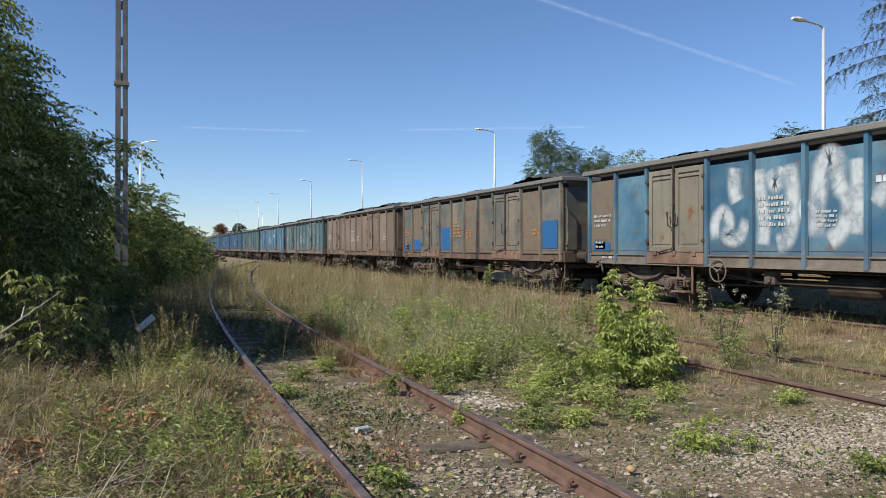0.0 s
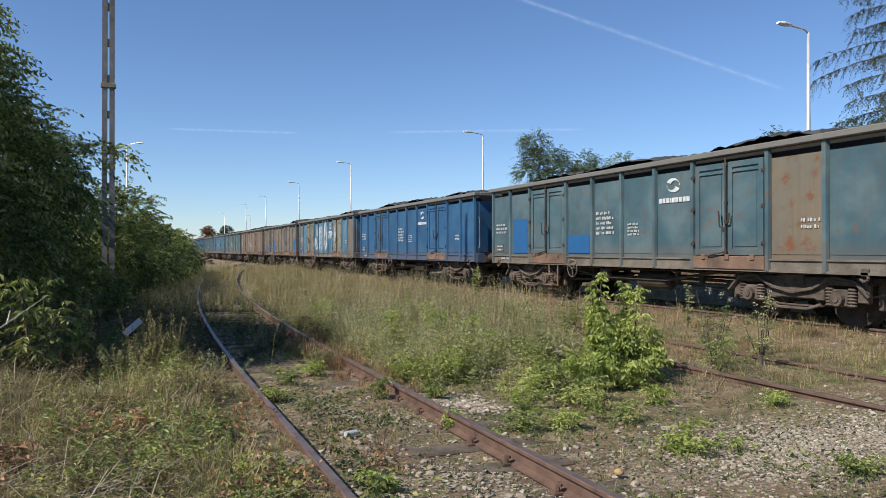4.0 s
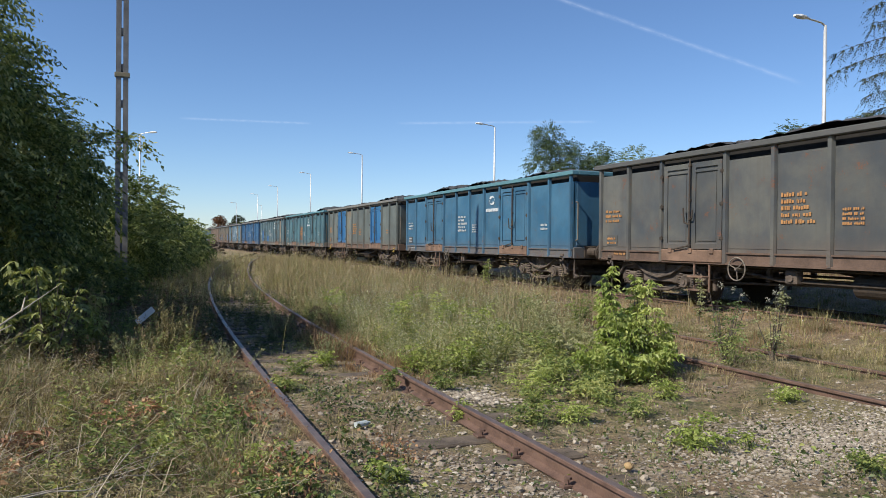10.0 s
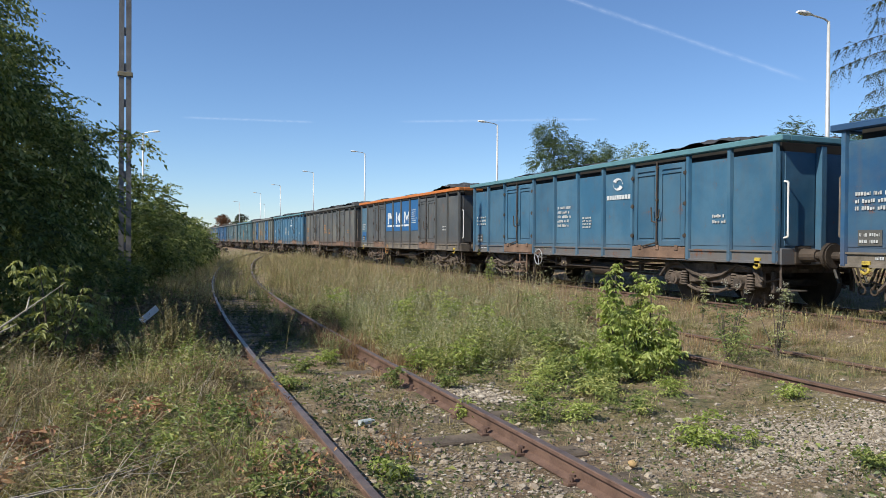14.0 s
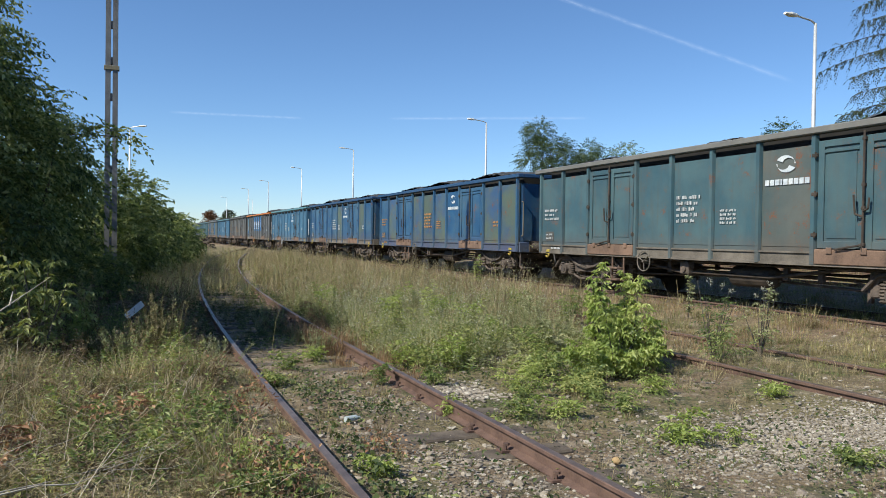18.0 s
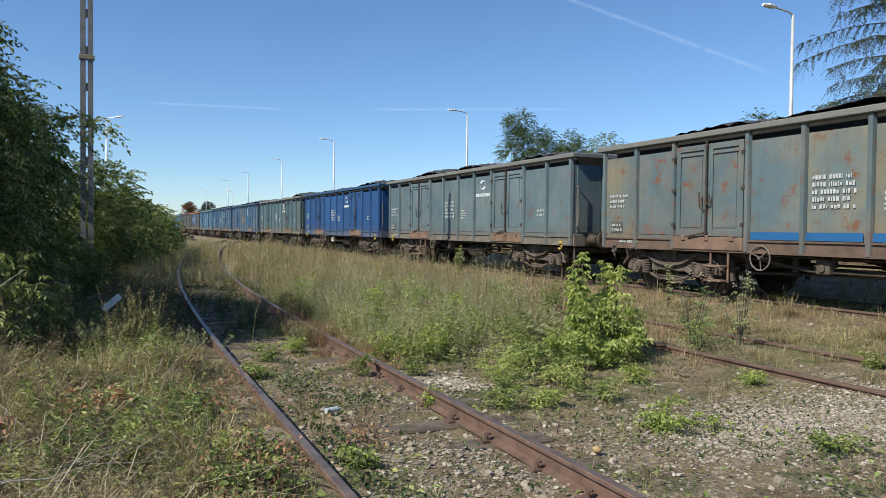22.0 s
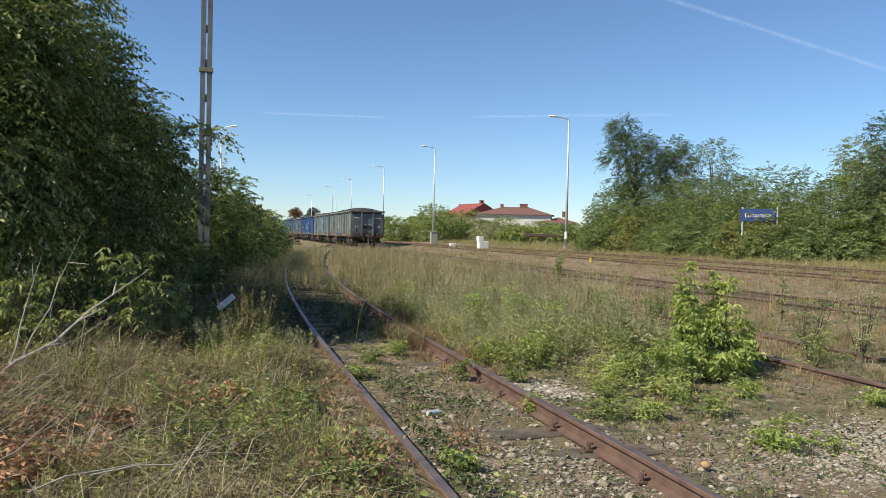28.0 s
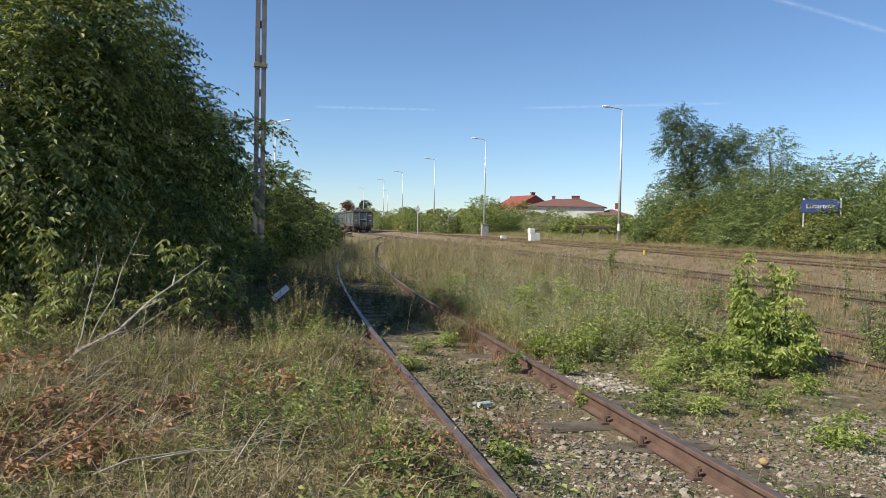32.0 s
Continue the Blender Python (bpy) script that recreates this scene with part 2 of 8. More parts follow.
M_RUSSET = leaf_mat("russet_dry_grass", (0.16, 0.095, 0.05), (0.31, 0.205, 0.115), (0.46, 0.34, 0.205), 0.3, 0.8)
M_LEAF_AUTUMN = leaf_mat("turning_leaves", (0.10, 0.04, 0.02), (0.17, 0.075, 0.03), (0.24, 0.12, 0.04))
M_LARCH = leaf_mat("larch_needles", (0.030, 0.050, 0.024), (0.055, 0.075, 0.032), (0.09, 0.095, 0.045), 0.2)
M_GRASS_DRY = leaf_mat("dry_grass", (0.18, 0.145, 0.08), (0.32, 0.26, 0.15), (0.50, 0.43, 0.27), 0.3, 0.7)
M_GRASS_GREEN = leaf_mat("green_grass", (0.08, 0.115, 0.034), (0.15, 0.185, 0.062), (0.26, 0.265, 0.11), 0.3, 0.6)
M_WEED_GREY = leaf_mat("grey_green_weeds", (0.17, 0.185, 0.085), (0.31, 0.325, 0.165), (0.50, 0.49, 0.30), 0.35, 0.7)
M_DEADSTEM = leaf_mat("bleached_stems", (0.24, 0.19, 0.115), (0.36, 0.30, 0.20), (0.52, 0.46, 0.34), 0.1, 0.8)
# Pale leaves' own tone, lightened further to paint sun on the hedge sprays
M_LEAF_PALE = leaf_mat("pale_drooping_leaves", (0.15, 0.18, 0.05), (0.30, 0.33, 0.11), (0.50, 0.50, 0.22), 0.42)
M_MAST = plain("grey_mast_concrete", (0.115, 0.113, 0.112), (0.22, 0.215, 0.21), 0.9, 0, 3, 40)
M_WEED_BROWN = leaf_mat("brown_seeding_weeds", (0.085, 0.06, 0.036), (0.19, 0.14, 0.085), (0.34, 0.26, 0.155), 0.25, 0.8)
M_BANK = leaf_mat("tangled_bank_weeds", (0.11, 0.09, 0.045), (0.25, 0.22, 0.10), (0.48, 0.41, 0.22), 0.3, 0.75)
M_MOSSLEAF = leaf_mat("dark_creeping_leaves", (0.028, 0.045, 0.014), (0.07, 0.10, 0.03), (0.18, 0.20, 0.06), 0.25, 0.6)
M_FIELD = leaf_mat("olive_field_grass", (0.16, 0.15, 0.055), (0.29, 0.265, 0.11), (0.46, 0.41, 0.20), 0.3, 0.7)
M_WITHERED = leaf_mat("withered_leaves", (0.15, 0.075, 0.045), (0.30, 0.165, 0.09), (0.50, 0.31, 0.17), 0.2, 0.8)
M_BLOSSOM = leaf_mat("white_blossom", (0.34, 0.335, 0.27), (0.46, 0.45, 0.38), (0.60, 0.59, 0.52), 0.2, 0.7)


# ---------------------------------------------------------------- mesh helpers
def from_arrays(name, v, f):
    """A mesh from points and faces that all have the same number of corners."""
    v, f = np.asarray(v, dtype=np.float32), np.asarray(f, dtype=np.int32)
    me = bpy.data.meshes.new(name)
    n, k = f.shape
    me.vertices.add(len(v))
    me.vertices.foreach_set("co", v.ravel())
    me.loops.add(n * k)
    me.loops.foreach_set("vertex_index", f.ravel())
    me.polygons.add(n)
    me.polygons.foreach_set("loop_start", np.arange(0, n * k, k, dtype=np.int32))
    me.polygons.foreach_set("use_smooth", np.zeros(n, dtype=bool))
    me.update(calc_edges=True)
    return me


def box(bm, x0, x1, y0, y1, z0, z1, bevel=0.0):
    r = bmesh.ops.create_cube(bm, size=1.0)
    bmesh.ops.scale(bm, vec=(x1 - x0, y1 - y0, z1 - z0), verts=r["verts"])
    bmesh.ops.translate(bm, vec=((x0 + x1) / 2, (y0 + y1) / 2, (z0 + z1) / 2), verts=r["verts"])
    if bevel:
        es = {e for vv in r["verts"] for e in vv.link_edges}
        bmesh.ops.bevel(bm, geom=list(es), offset=bevel, segments=1, affect="EDGES")


def rod(bm, p, q, r1, r2=None, seg=8):
    p, q = Vector(p), Vector(q)
    d = q - p
    m = Matrix.Translation((p + q) / 2) @ d.to_track_quat("Z", "Y").to_matrix().to_4x4()
    bmesh.ops.create_cone(bm, cap_ends=True, segments=seg, radius1=r1, radius2=r1 if r2 is None else r2, depth=d.length, matrix=m)


def pipe(bm, pts, r, seg=6):
    for a, b in zip(pts, pts[1:]):
        rod(bm, a, b, r, seg=seg)


def ring(bm, centre, axis, radius, r, seg=20):
    q = Vector(axis).to_track_quat("Z", "Y")
    pts = [Vector(centre) + q @ Vector((radius * math.cos(2 * math.pi * i / seg), radius * math.sin(2 * math.pi * i / seg), 0)) for i in range(seg + 1)]
    pipe(bm, pts, r, 6)


def mesh_of(bm, name, material, smooth=False):
    me = bpy.data.meshes.new(name)
    bm.to_mesh(me)
    bm.free()
    me.materials.append(material)
    if smooth:
        for poly in me.polygons:
            poly.use_smooth = True
    return me


def part(name, bm, material, parent, label="", at=None, smooth=False):
    """One mesh object from a bmesh (or a mesh) under a thing or a part."""
    me = bm if isinstance(bm, bpy.types.Mesh) else mesh_of(bm, name, material, smooth)
    ob = new(name, me)
    ob.parent = parent
    if at is not None:
        ob.matrix_basis = at if isinstance(at, Matrix) else Matrix.Translation(at)
    return tagged(ob, label)


def thing(name, label, category, group="", kind="", at=None):
    ob = new(name)
    if at is not None:
        ob.matrix_basis = at if isinstance(at, Matrix) else Matrix.Translation(at)
    return tagged(ob, label, category, group, kind)


def solid(name, bm, material, label, category, group="", kind="", at=None, smooth=False):
    ob = part(name, bm, material, None, "", at, smooth)
    return tagged(ob, label, category, group, kind)


# ---------------------------------------------------------------- ground
PROFILE = ((-4000, 0.35), (-10, 0.35), (-2.5, 0.17), (0.4, 0.125), (1.0, 0.105), (1.17, 0.095), (1.30, 0.03), (3.6, 0.0), (5.6, 0.04), (6.4, 0.11), (8.4, 0.14), (9.8, 0.30),
           (10.5, 0.38), (13.0, 0.39), (14.8, 0.56), (15.4, 0.645), (22.0, 0.66), (24.5, 0.82), (29, 1.0), (4000, 1.0))
PX, PZ = [a for a, b in PROFILE], [b for a, b in PROFILE]


def yard_line(y):
    """The near track's centre at y: straight, then swinging right to join the wagon track."""
    return YARD_X + 0.0021 * np.maximum(0.0, np.asarray(y) - 7.0) ** 2


def ground_z(x, y):
    x, y = np.asarray(x, float), np.asarray(y, float)
    z = np.interp(x, PX, PZ)
    rise = np.clip((y - 22.0) / 40.0, 0, 1)
    low = np.clip((10.0 - x) / 3.0, 0, 1)
    z = z + 0.22 * rise * low
    wob = 0.028 * np.sin(1.7 * x + 0.6 * y) * np.sin(1.1 * y - 0.5 * x) + 0.018 * np.sin(4.1 * x + 2.0) * np.sin(3.7 * y)
    lump = np.sin(2.9 * x + 1.3 * np.sin(2.1 * y)) * np.sin(2.4 * y + 1.1 * np.sin(1.9 * x))
    wob = wob + 0.075 * lump * np.clip((0.5 - x) / 0.8, 0, 1) + 0.05 * lump * np.clip((x - 3.6) / 1.0, 0, 1) * np.clip((6.0 - x) / 0.8, 0, 1) * np.clip((y - 8) / 2, 0, 1)
    flat = np.clip(np.hypot(x, y) / 60.0, 0, 1)
    bare = np.clip((1.25 - np.abs(x - yard_line(y))) / 0.2, 0, 1) * np.clip((y - 8.8) / 1.0, 0, 1) * np.clip((22.0 - y) / 1.5, 0, 1)
    return z + wob * (1 - flat) * (1 - 0.3 * bare) - 0.018 * bare


def axis_steps(lo, hi, fine0, fine1, d):
    a = list(np.arange(fine0, fine1, d))
    s, left, right = d, [], []
    x = fine0
    while x > lo:
        s *= 1.25
        x -= s
        left.append(max(x, lo))
    x, s = a[-1], d
    while x < hi:
        s *= 1.25
        x += s
        right.append(min(x, hi))
    return np.array(left[::-1] + a + right)


gx, gy = axis_steps(-4000, 4000, -7, 30, 0.16), axis_steps(-3000, 4000, 1, 34, 0.16)
GX, GY = np.meshgrid(gx, gy)
GZ = ground_z(GX, GY)
gv = np.stack([GX.ravel(), GY.ravel(), GZ.ravel()], 1)
ids = np.arange(gv.shape[0]).reshape(GX.shape)
gf = np.stack([ids[:-1, :-1].ravel(), ids[:-1, 1:].ravel(), ids[1:, 1:].ravel(), ids[1:, :-1].ravel()], 1)
gm = from_arrays("ground", gv, gf)
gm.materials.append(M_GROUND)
gm.polygons.foreach_set("use_smooth", np.ones(len(gm.polygons), dtype=bool))
tagged(new("ground", gm), "dry stony railway yard ground with dirt and straw", "ground", kind="structure")


# ---------------------------------------------------------------- tracks
RAIL_PROFILE = ((-0.062, -0.15), (-0.062, -0.138), (-0.010, -0.118), (-0.009, -0.04), (-0.034, -0.03), (-0.034, -0.006), (-0.028, 0.0),
                (0.028, 0.0), (0.034, -0.006), (0.034, -0.03), (0.009, -0.04), (0.010, -0.118), (0.062, -0.138), (0.062, -0.15))


def rail_mesh(line, z_of, ys, side):
    v, f, n = [], [], len(RAIL_PROFILE)
    for i, y in enumerate(ys):
        c = float(line(y))
        t = (float(line(y + 0.05)) - float(line(y - 0.05))) / 0.1
        nx, ny = 1 / math.hypot(1, t), -t / math.hypot(1, t)
        for px, pz in RAIL_PROFILE:
            o = side * 0.752 + px
            v.append((c + o * nx, y + o * ny, z_of(y) + pz))
        if i:
            for k in range(n):
                a, b = (i - 1) * n + k, (i - 1) * n + (k + 1) % n
                f.append((a, b, b + n, a + n))
    me = from_arrays("rail", v, f)
    me.materials.append(M_RAIL)
    me.materials.append(M_RAILTOP)
    for p in me.polygons:
        if p.normal.z > 0.9 and abs(p.center.z - z_of(p.center.y)) < 0.004:
            p.material_index = 1
    return me


def track(label, line, z_of, y0, y1, spacing, show_sleepers=True, grp="tracks", spikes=None):
    t = thing("railway_track", label, "railway track", grp, at=(0, 0, 0))
    ys = np.arange(y0, y1 + 0.01, 2.0)
    for s in (-1, 1):
        part("rail", rail_mesh(line, z_of, ys, s), None, t)
    rng = random.Random(int(y1 * 7))
    y = y0 + 0.3
    while y < y1 and show_sleepers:
        bm = bmesh.new()
        w = 0.12 + rng.uniform(-0.012, 0.012)
        box(bm, -1.25 + rng.uniform(-.06, .03), 1.25 + rng.uniform(-.03, .06), -w, w, -0.14, 0.0, 0.015)
        slope = (float(line(y + 0.1)) - float(line(y - 0.1))) / 0.2
        part("sleeper", bm, M_SLEEPER, t, at=pose(float(line(y)), y, z_of(y) - 0.149, 0, 0, -math.degrees(math.atan(slope)) + rng.uniform(-1.5, 1.5)))
        if spikes and spikes[0] < y < spikes[1]:
            for side in (-0.752, 0.752):
                for dx in (-0.085, 0.085):
                    part("rail_spike", SPIKE, None, t, at=pose(float(line(y)) + side + dx, y + rng.uniform(-0.04, 0.04), z_of(y) - 0.149, rng.uniform(-6, 6), 0, 0 if dx > 0 else 180))
        y += spacing * rng.uniform(0.94, 1.06)
    return t


def spike_mesh():
    bm = bmesh.new()
    box(bm, -0.03, 0.045, -0.05, 0.05, 0.0, 0.022, 0.004)
    rod(bm, (0.0, 0.02, 0.02), (0.0, 0.02, 0.06), 0.018, seg=6)
    rod(bm, (-0.012, 0.02, 0.055), (-0.012, 0.02, 0.072), 0.026, seg=6)
    return mesh_of(bm, "rail_spike", M_RAIL)


SPIKE = spike_mesh()


track("rusty siding track curving away, half buried in weeds", yard_line, lambda y: YARD_Z + 0.33 * min(1, max(0, (y - 25) / 45)), -6, 70, 0.66, spikes=(2.5, 16.0))
track("disused rusty track nearly hidden under weeds", lambda y: MID_X, lambda y: MID_Z, -4, 60, 0.68)
track("main running track under the coal wagons", lambda y: TRAIN_X, lambda y: TRAIN_Z, -30, 470, 1.9)
track("rusty brown track beyond the main line", lambda y: FAR_X[0], lambda y: FAR_Z, -20, 120, 1.2)
track("rusty brown track merging beyond the main line", lambda y: FAR_X[1] - 4.0 * float(np.clip((y - 38) / 45, 0, 1) ** 2 * (3 - 2 * np.clip((y - 38) / 45, 0, 1))), lambda y: FAR_Z + 0.02, -20, 78, 1.2)


# ---------------------------------------------------------------- wagons
BODY_L, PITCH, HALF_W = 12.80, 14.04, 1.38
SILL0, SILL1, WALL1, RIM1 = 0.85, 1.10, 2.93, 3.07
BAYS = [("panel", 0.0, 1.14), ("panel", 1.14, 2.28), ("door", 2.28, 4.12), ("panel", 4.12, 5.26), ("panel", 5.26, 6.40),
        ("panel", 6.40, 7.54), ("panel", 7.54, 8.68), ("door", 8.68, 10.52), ("panel", 10.52, 11.66), ("panel", 11.66, 12.80)]
M_BASEPAINT = paint("wagon_paint", (0.06, 0.20, 0.30), (0.12, 0.24, 0.30))


def wheelset_mesh():
    bm = bmesh.new()
    rod(bm, (-1.0, 0, 0), (1.0, 0, 0), 0.085, seg=10)
    for s in (-1, 1):
        rod(bm, (s * 0.70, 0, 0), (s * 0.835, 0, 0), 0.46, seg=24)
        rod(bm, (s * 0.68, 0, 0), (s * 0.705, 0, 0), 0.49, seg=24)
        rod(bm, (s * 0.835, 0, 0), (s * 0.85, 0, 0), 0.37, seg=24)
        rod(bm, (s * 0.85, 0, 0), (s * 0.90, 0, 0), 0.13, seg=12)
        for k in range(6):
            a = k * math.pi / 3
            rod(bm, (s * 0.851, 0.24 * math.cos(a), 0.24 * math.sin(a)), (s * 0.858, 0.24 * math.cos(a), 0.24 * math.sin(a)), 0.05, seg=8)
    return mesh_of(bm, "wheelset", M_STEEL)


def bogie_frame_bm():
    bm = bmesh.new()
    for s in (-1, 1):
        x0, x1 = s * 1.12 - 0.05, s * 1.12 + 0.05
        box(bm, x0, x1, -0.45, 0.45, 0.42, 0.72, 0.02)
        box(bm, x0, x1, -1.35, 1.35, 0.66, 0.80, 0.02)
        for e in (-1, 1):
            box(bm, x0, x1, e * 0.88 - 0.50, e * 0.88 - 0.30, 0.40, 0.70, 0.02)
            box(bm, x0, x1, e * 0.88 + 0.30, e * 0.88 + 0.47, 0.40, 0.70, 0.02)
            rod(bm, (s * 1.12, e * 0.42, 0.44), (s * 1.12, e * 0.62, 0.68), 0.05)
        box(bm, s * 1.19 - 0.03, s * 1.19 + 0.03, -0.22, 0.22, 0.66, 0.84, 0.01)
        pipe(bm, [(s * 1.22, y, z) for y, z in ((-1.42, 0.50), (-1.18, 0.74), (-0.80, 0.80), (-0.42, 0.60), (0.0, 0.52), (0.42, 0.60), (0.80, 0.80), (1.18, 0.74), (1.42, 0.50))], 0.032)
        pipe(bm, [(s * 1.20, y, z) for y, z in ((-0.55, 0.34), (-0.30, 0.26), (0.30, 0.26), (0.55, 0.34))], 0.028)
        pipe(bm, [(s * 1.05, y, z) for y, z in ((-1.7, 0.58), (-0.4, 0.30), (0.4, 0.30), (1.7, 0.62))], 0.018)
        for e in (-1, 1):
            box(bm, s * 0.98 - 0.04, s * 0.98 + 0.04, e * 0.36 - 0.05, e * 0.36 + 0.05, 0.28, 0.66, 0.012)
            box(bm, s * 0.98 - 0.04, s * 0.98 + 0.04, e * 1.46 - 0.04, e * 1.46 + 0.04, 0.30, 0.70, 0.012)
    box(bm, -1.0, 1.0, -0.22, 0.22, 0.50, 0.78, 0.02)
    for e in (-1, 1):
        box(bm, -1.1, 1.1, e * 1.33 - 0.05, e * 1.33 + 0.05, 0.66, 0.78)
        rod(bm, (-0.8, e * 0.36, 0.36), (0.8, e * 0.36, 0.36), 0.04)
    return bm


def axle_box_bm():
    bm = bmesh.new()
    box(bm, -0.09, 0.09, -0.15, 0.15, -0.13, 0.15, 0.03)
    rod(bm, (-0.17, 0, 0), (0, 0, 0), 0.115, seg=12)
    rod(bm, (-0.19, 0, 0), (-0.16, 0, 0), 0.06, seg=8)
    return bm


def spring_bm():
    """A coil spring as one ribbed column."""
    bm = bmesh.new()
    rows = []
    for k in range(13):
        r = 0.078 if k % 2 else 0.052
        rows.append([bm.verts.new((r * math.cos(a * math.pi / 5), r * math.sin(a * math.pi / 5), -0.14 + k * 0.025)) for a in range(10)])
    for lo, hi in zip(rows, rows[1:]):
        for a in range(10):
            bm.faces.new((lo[a], lo[(a + 1) % 10], hi[(a + 1) % 10], hi[a]))
    bm.faces.new(rows[0][::-1])
    bm.faces.new(rows[-1])
    return bm


def panel_bm(w):
    """A side sheet between two ribs, slightly dished."""
    bm = bmesh.new()
    box(bm, 0.0, 0.05, 0.0, w, SILL1 - 0.02, WALL1 - 0.13)
    box(bm, -0.010, 0.0, 0.07, w - 0.07, SILL1 + 0.05, WALL1 - 0.15, 0.006)
    return bm


def rib_bm():
    bm = bmesh.new()
    sec = ((0.0, -0.056), (-0.068, -0.036), (-0.068, 0.036), (0.0, 0.056))
    lo = [bm.verts.new((x * 0.75 - 0.012, y, SILL0 + 0.02)) for x, y in sec]
    hi = [bm.verts.new((x, y, WALL1 + 0.03)) for x, y in sec]
    for k in range(4):
        bm.faces.new((lo[k], lo[(k + 1) % 4], hi[(k + 1) % 4], hi[k]))
    bm.faces.new(lo[::-1])
    bm.faces.new(hi)
    return bm


def door_leaf_bm(w):
    bm = bmesh.new()
    z0, z1 = SILL1 + 0.03, WALL1 - 0.09
    box(bm, -0.02, 0.02, 0, w, z0, z1)
    for y0, y1 in ((0.0, 0.11), (w - 0.11, w)):
        box(bm, -0.05, -0.02, y0, y1, z0, z1, 0.008)
    box(bm, -0.05, -0.02, 0.11, w - 0.11, z0, z0 + 0.12, 0.008)
    box(bm, -0.05, -0.02, 0.11, w - 0.11, z1 - 0.11, z1, 0.008)
    box(bm, -0.05, -0.02, 0.11, w - 0.11, z1 - 0.20, z1 - 0.155, 0.006)
    box(bm, -0.035, -0.02, 0.16, w - 0.16, z0 + 0.16, z1 - 0.22, 0.006)
    return bm


def latch_bm():
    bm = bmesh.new()
    z0, z1 = SILL1 + 0.0, WALL1 - 0.02
    rod(bm, (-0.085, 0, z0), (-0.085, 0, z1), 0.018, seg=6)
    for z in (z0 + 0.1, 1.75, 2.1, z1 - 0.12):
        box(bm, -0.10, -0.05, -0.03, 0.03, z - 0.025, z + 0.025, 0.006)
    pipe(bm, [(-0.09, 0.0, 1.62), (-0.13, 0.10, 1.66), (-0.13, 0.13, 1.95)], 0.016)
    pipe(bm, [(-0.09, 0.0, 1.70), (-0.12, -0.11, 1.74), (-0.12, -0.12, 1.90)], 0.016)
    pipe(bm, [(-0.09, 0.0, 1.20), (-0.12, 0.22, 1.16), (-0.11, 0.45, 1.12)], 0.016)
    return bm


def hinge_bm():
    bm = bmesh.new()
    box(bm, -0.075, -0.02, -0.03, 0.07, -0.03, 0.03, 0.008)
    rod(bm, (-0.07, 0, -0.05), (-0.07, 0, 0.05), 0.016, seg=6)
    return bm


def sill_bm():
    bm = bmesh.new()
    sec = ((0.06, SILL0), (-0.05, SILL0), (-0.05, SILL0 + 0.04), (-0.018, SILL0 + 0.045), (-0.018, SILL1 - 0.055), (-0.05, SILL1 - 0.05), (-0.05, SILL1 - 0.02), (0.06, SILL1 - 0.02))
    lo = [bm.verts.new((x, 0, z)) for x, z in sec]
    hi = [bm.verts.new((x, BODY_L, z)) for x, z in sec]
    for k in range(8):
        bm.faces.new((lo[k], hi[k], hi[(k + 1) % 8], lo[(k + 1) % 8]))
    bm.faces.new(lo)
    bm.faces.new(hi[::-1])
    bmesh.ops.recalc_face_normals(bm, faces=bm.faces)
    return bm


def threshold_bm():
    bm = bmesh.new()
    box(bm, -0.075, 0.0, 0.05, 1.79, SILL1 - 0.22, SILL1 + 0.02, 0.012)
    for y in (0.3, 0.9, 1.5):
        box(bm, -0.10, -0.07, y - 0.05, y + 0.05, SILL1 - 0.05, SILL1 + 0.05, 0.008)
    return bm


def rim_bm():
    bm = bmesh.new()
    for s in (-1, 1):
        x = s * HALF_W
        box(bm, x - (0.12 if s < 0 else 0.075), x + (0.12 if s > 0 else 0.075), -0.15, BODY_L + 0.15, WALL1 + 0.03, RIM1, 0.015)
    for y in (0.0, BODY_L):
        box(bm, -HALF_W + 0.075, HALF_W - 0.075, y - (0.15 if y < 1 else 0.05), y + (0.05 if y < 1 else 0.15), WALL1 + 0.032, RIM1 - 0.002, 0.015)
    return bm


def end_wall_bm():
    """End wall at y = 0 facing -y, with its sheets between the stanchions."""
    bm = bmesh.new()
    box(bm, -HALF_W + 0.03, HALF_W - 0.03, 0.0, 0.05, SILL1, WALL1 - 0.13)
    return bm


def end_sheet_bm(w):
    bm = bmesh.new()
    box(bm, -w / 2, w / 2, -0.018, 0.0, SILL1 + 0.06, WALL1 - 0.14, 0.01)
    return bm


def stanchion_bm():
    bm = bmesh.new()
    box(bm, -0.07, 0.07, -0.13, 0.0, SILL1 - 0.14, WALL1 - 0.02, 0.015)
    return bm


def headstock_bm():
    bm = bmesh.new()
    box(bm, -HALF_W + 0.02, HALF_W - 0.02, -0.03, 0.12, SILL0 - 0.02, SILL1 + 0.02, 0.015)
    box(bm, -0.22, 0.22, -0.06, 0.0, SILL0 + 0.0, SILL1 + 0.0, 0.01)
    return bm


def buffer_bm():
    bm = bmesh.new()
    box(bm, -0.19, 0.19, -0.06, -0.03, -0.16, 0.16, 0.02)
    rod(bm, (0, -0.03, 0), (0, -0.36, 0), 0.125, 0.105, seg=14)
    rod(bm, (0, -0.34, 0), (0, -0.57, 0), 0.075, seg=12)
    return bm


def buffer_head_bm():
    bm = bmesh.new()
    rod(bm, (0, -0.56, 0), (0, -0.58, 0), 0.20, seg=20)
    rod(bm, (0, -0.58, 0), (0, -0.61, 0), 0.225, 0.19, seg=20)
    return bm


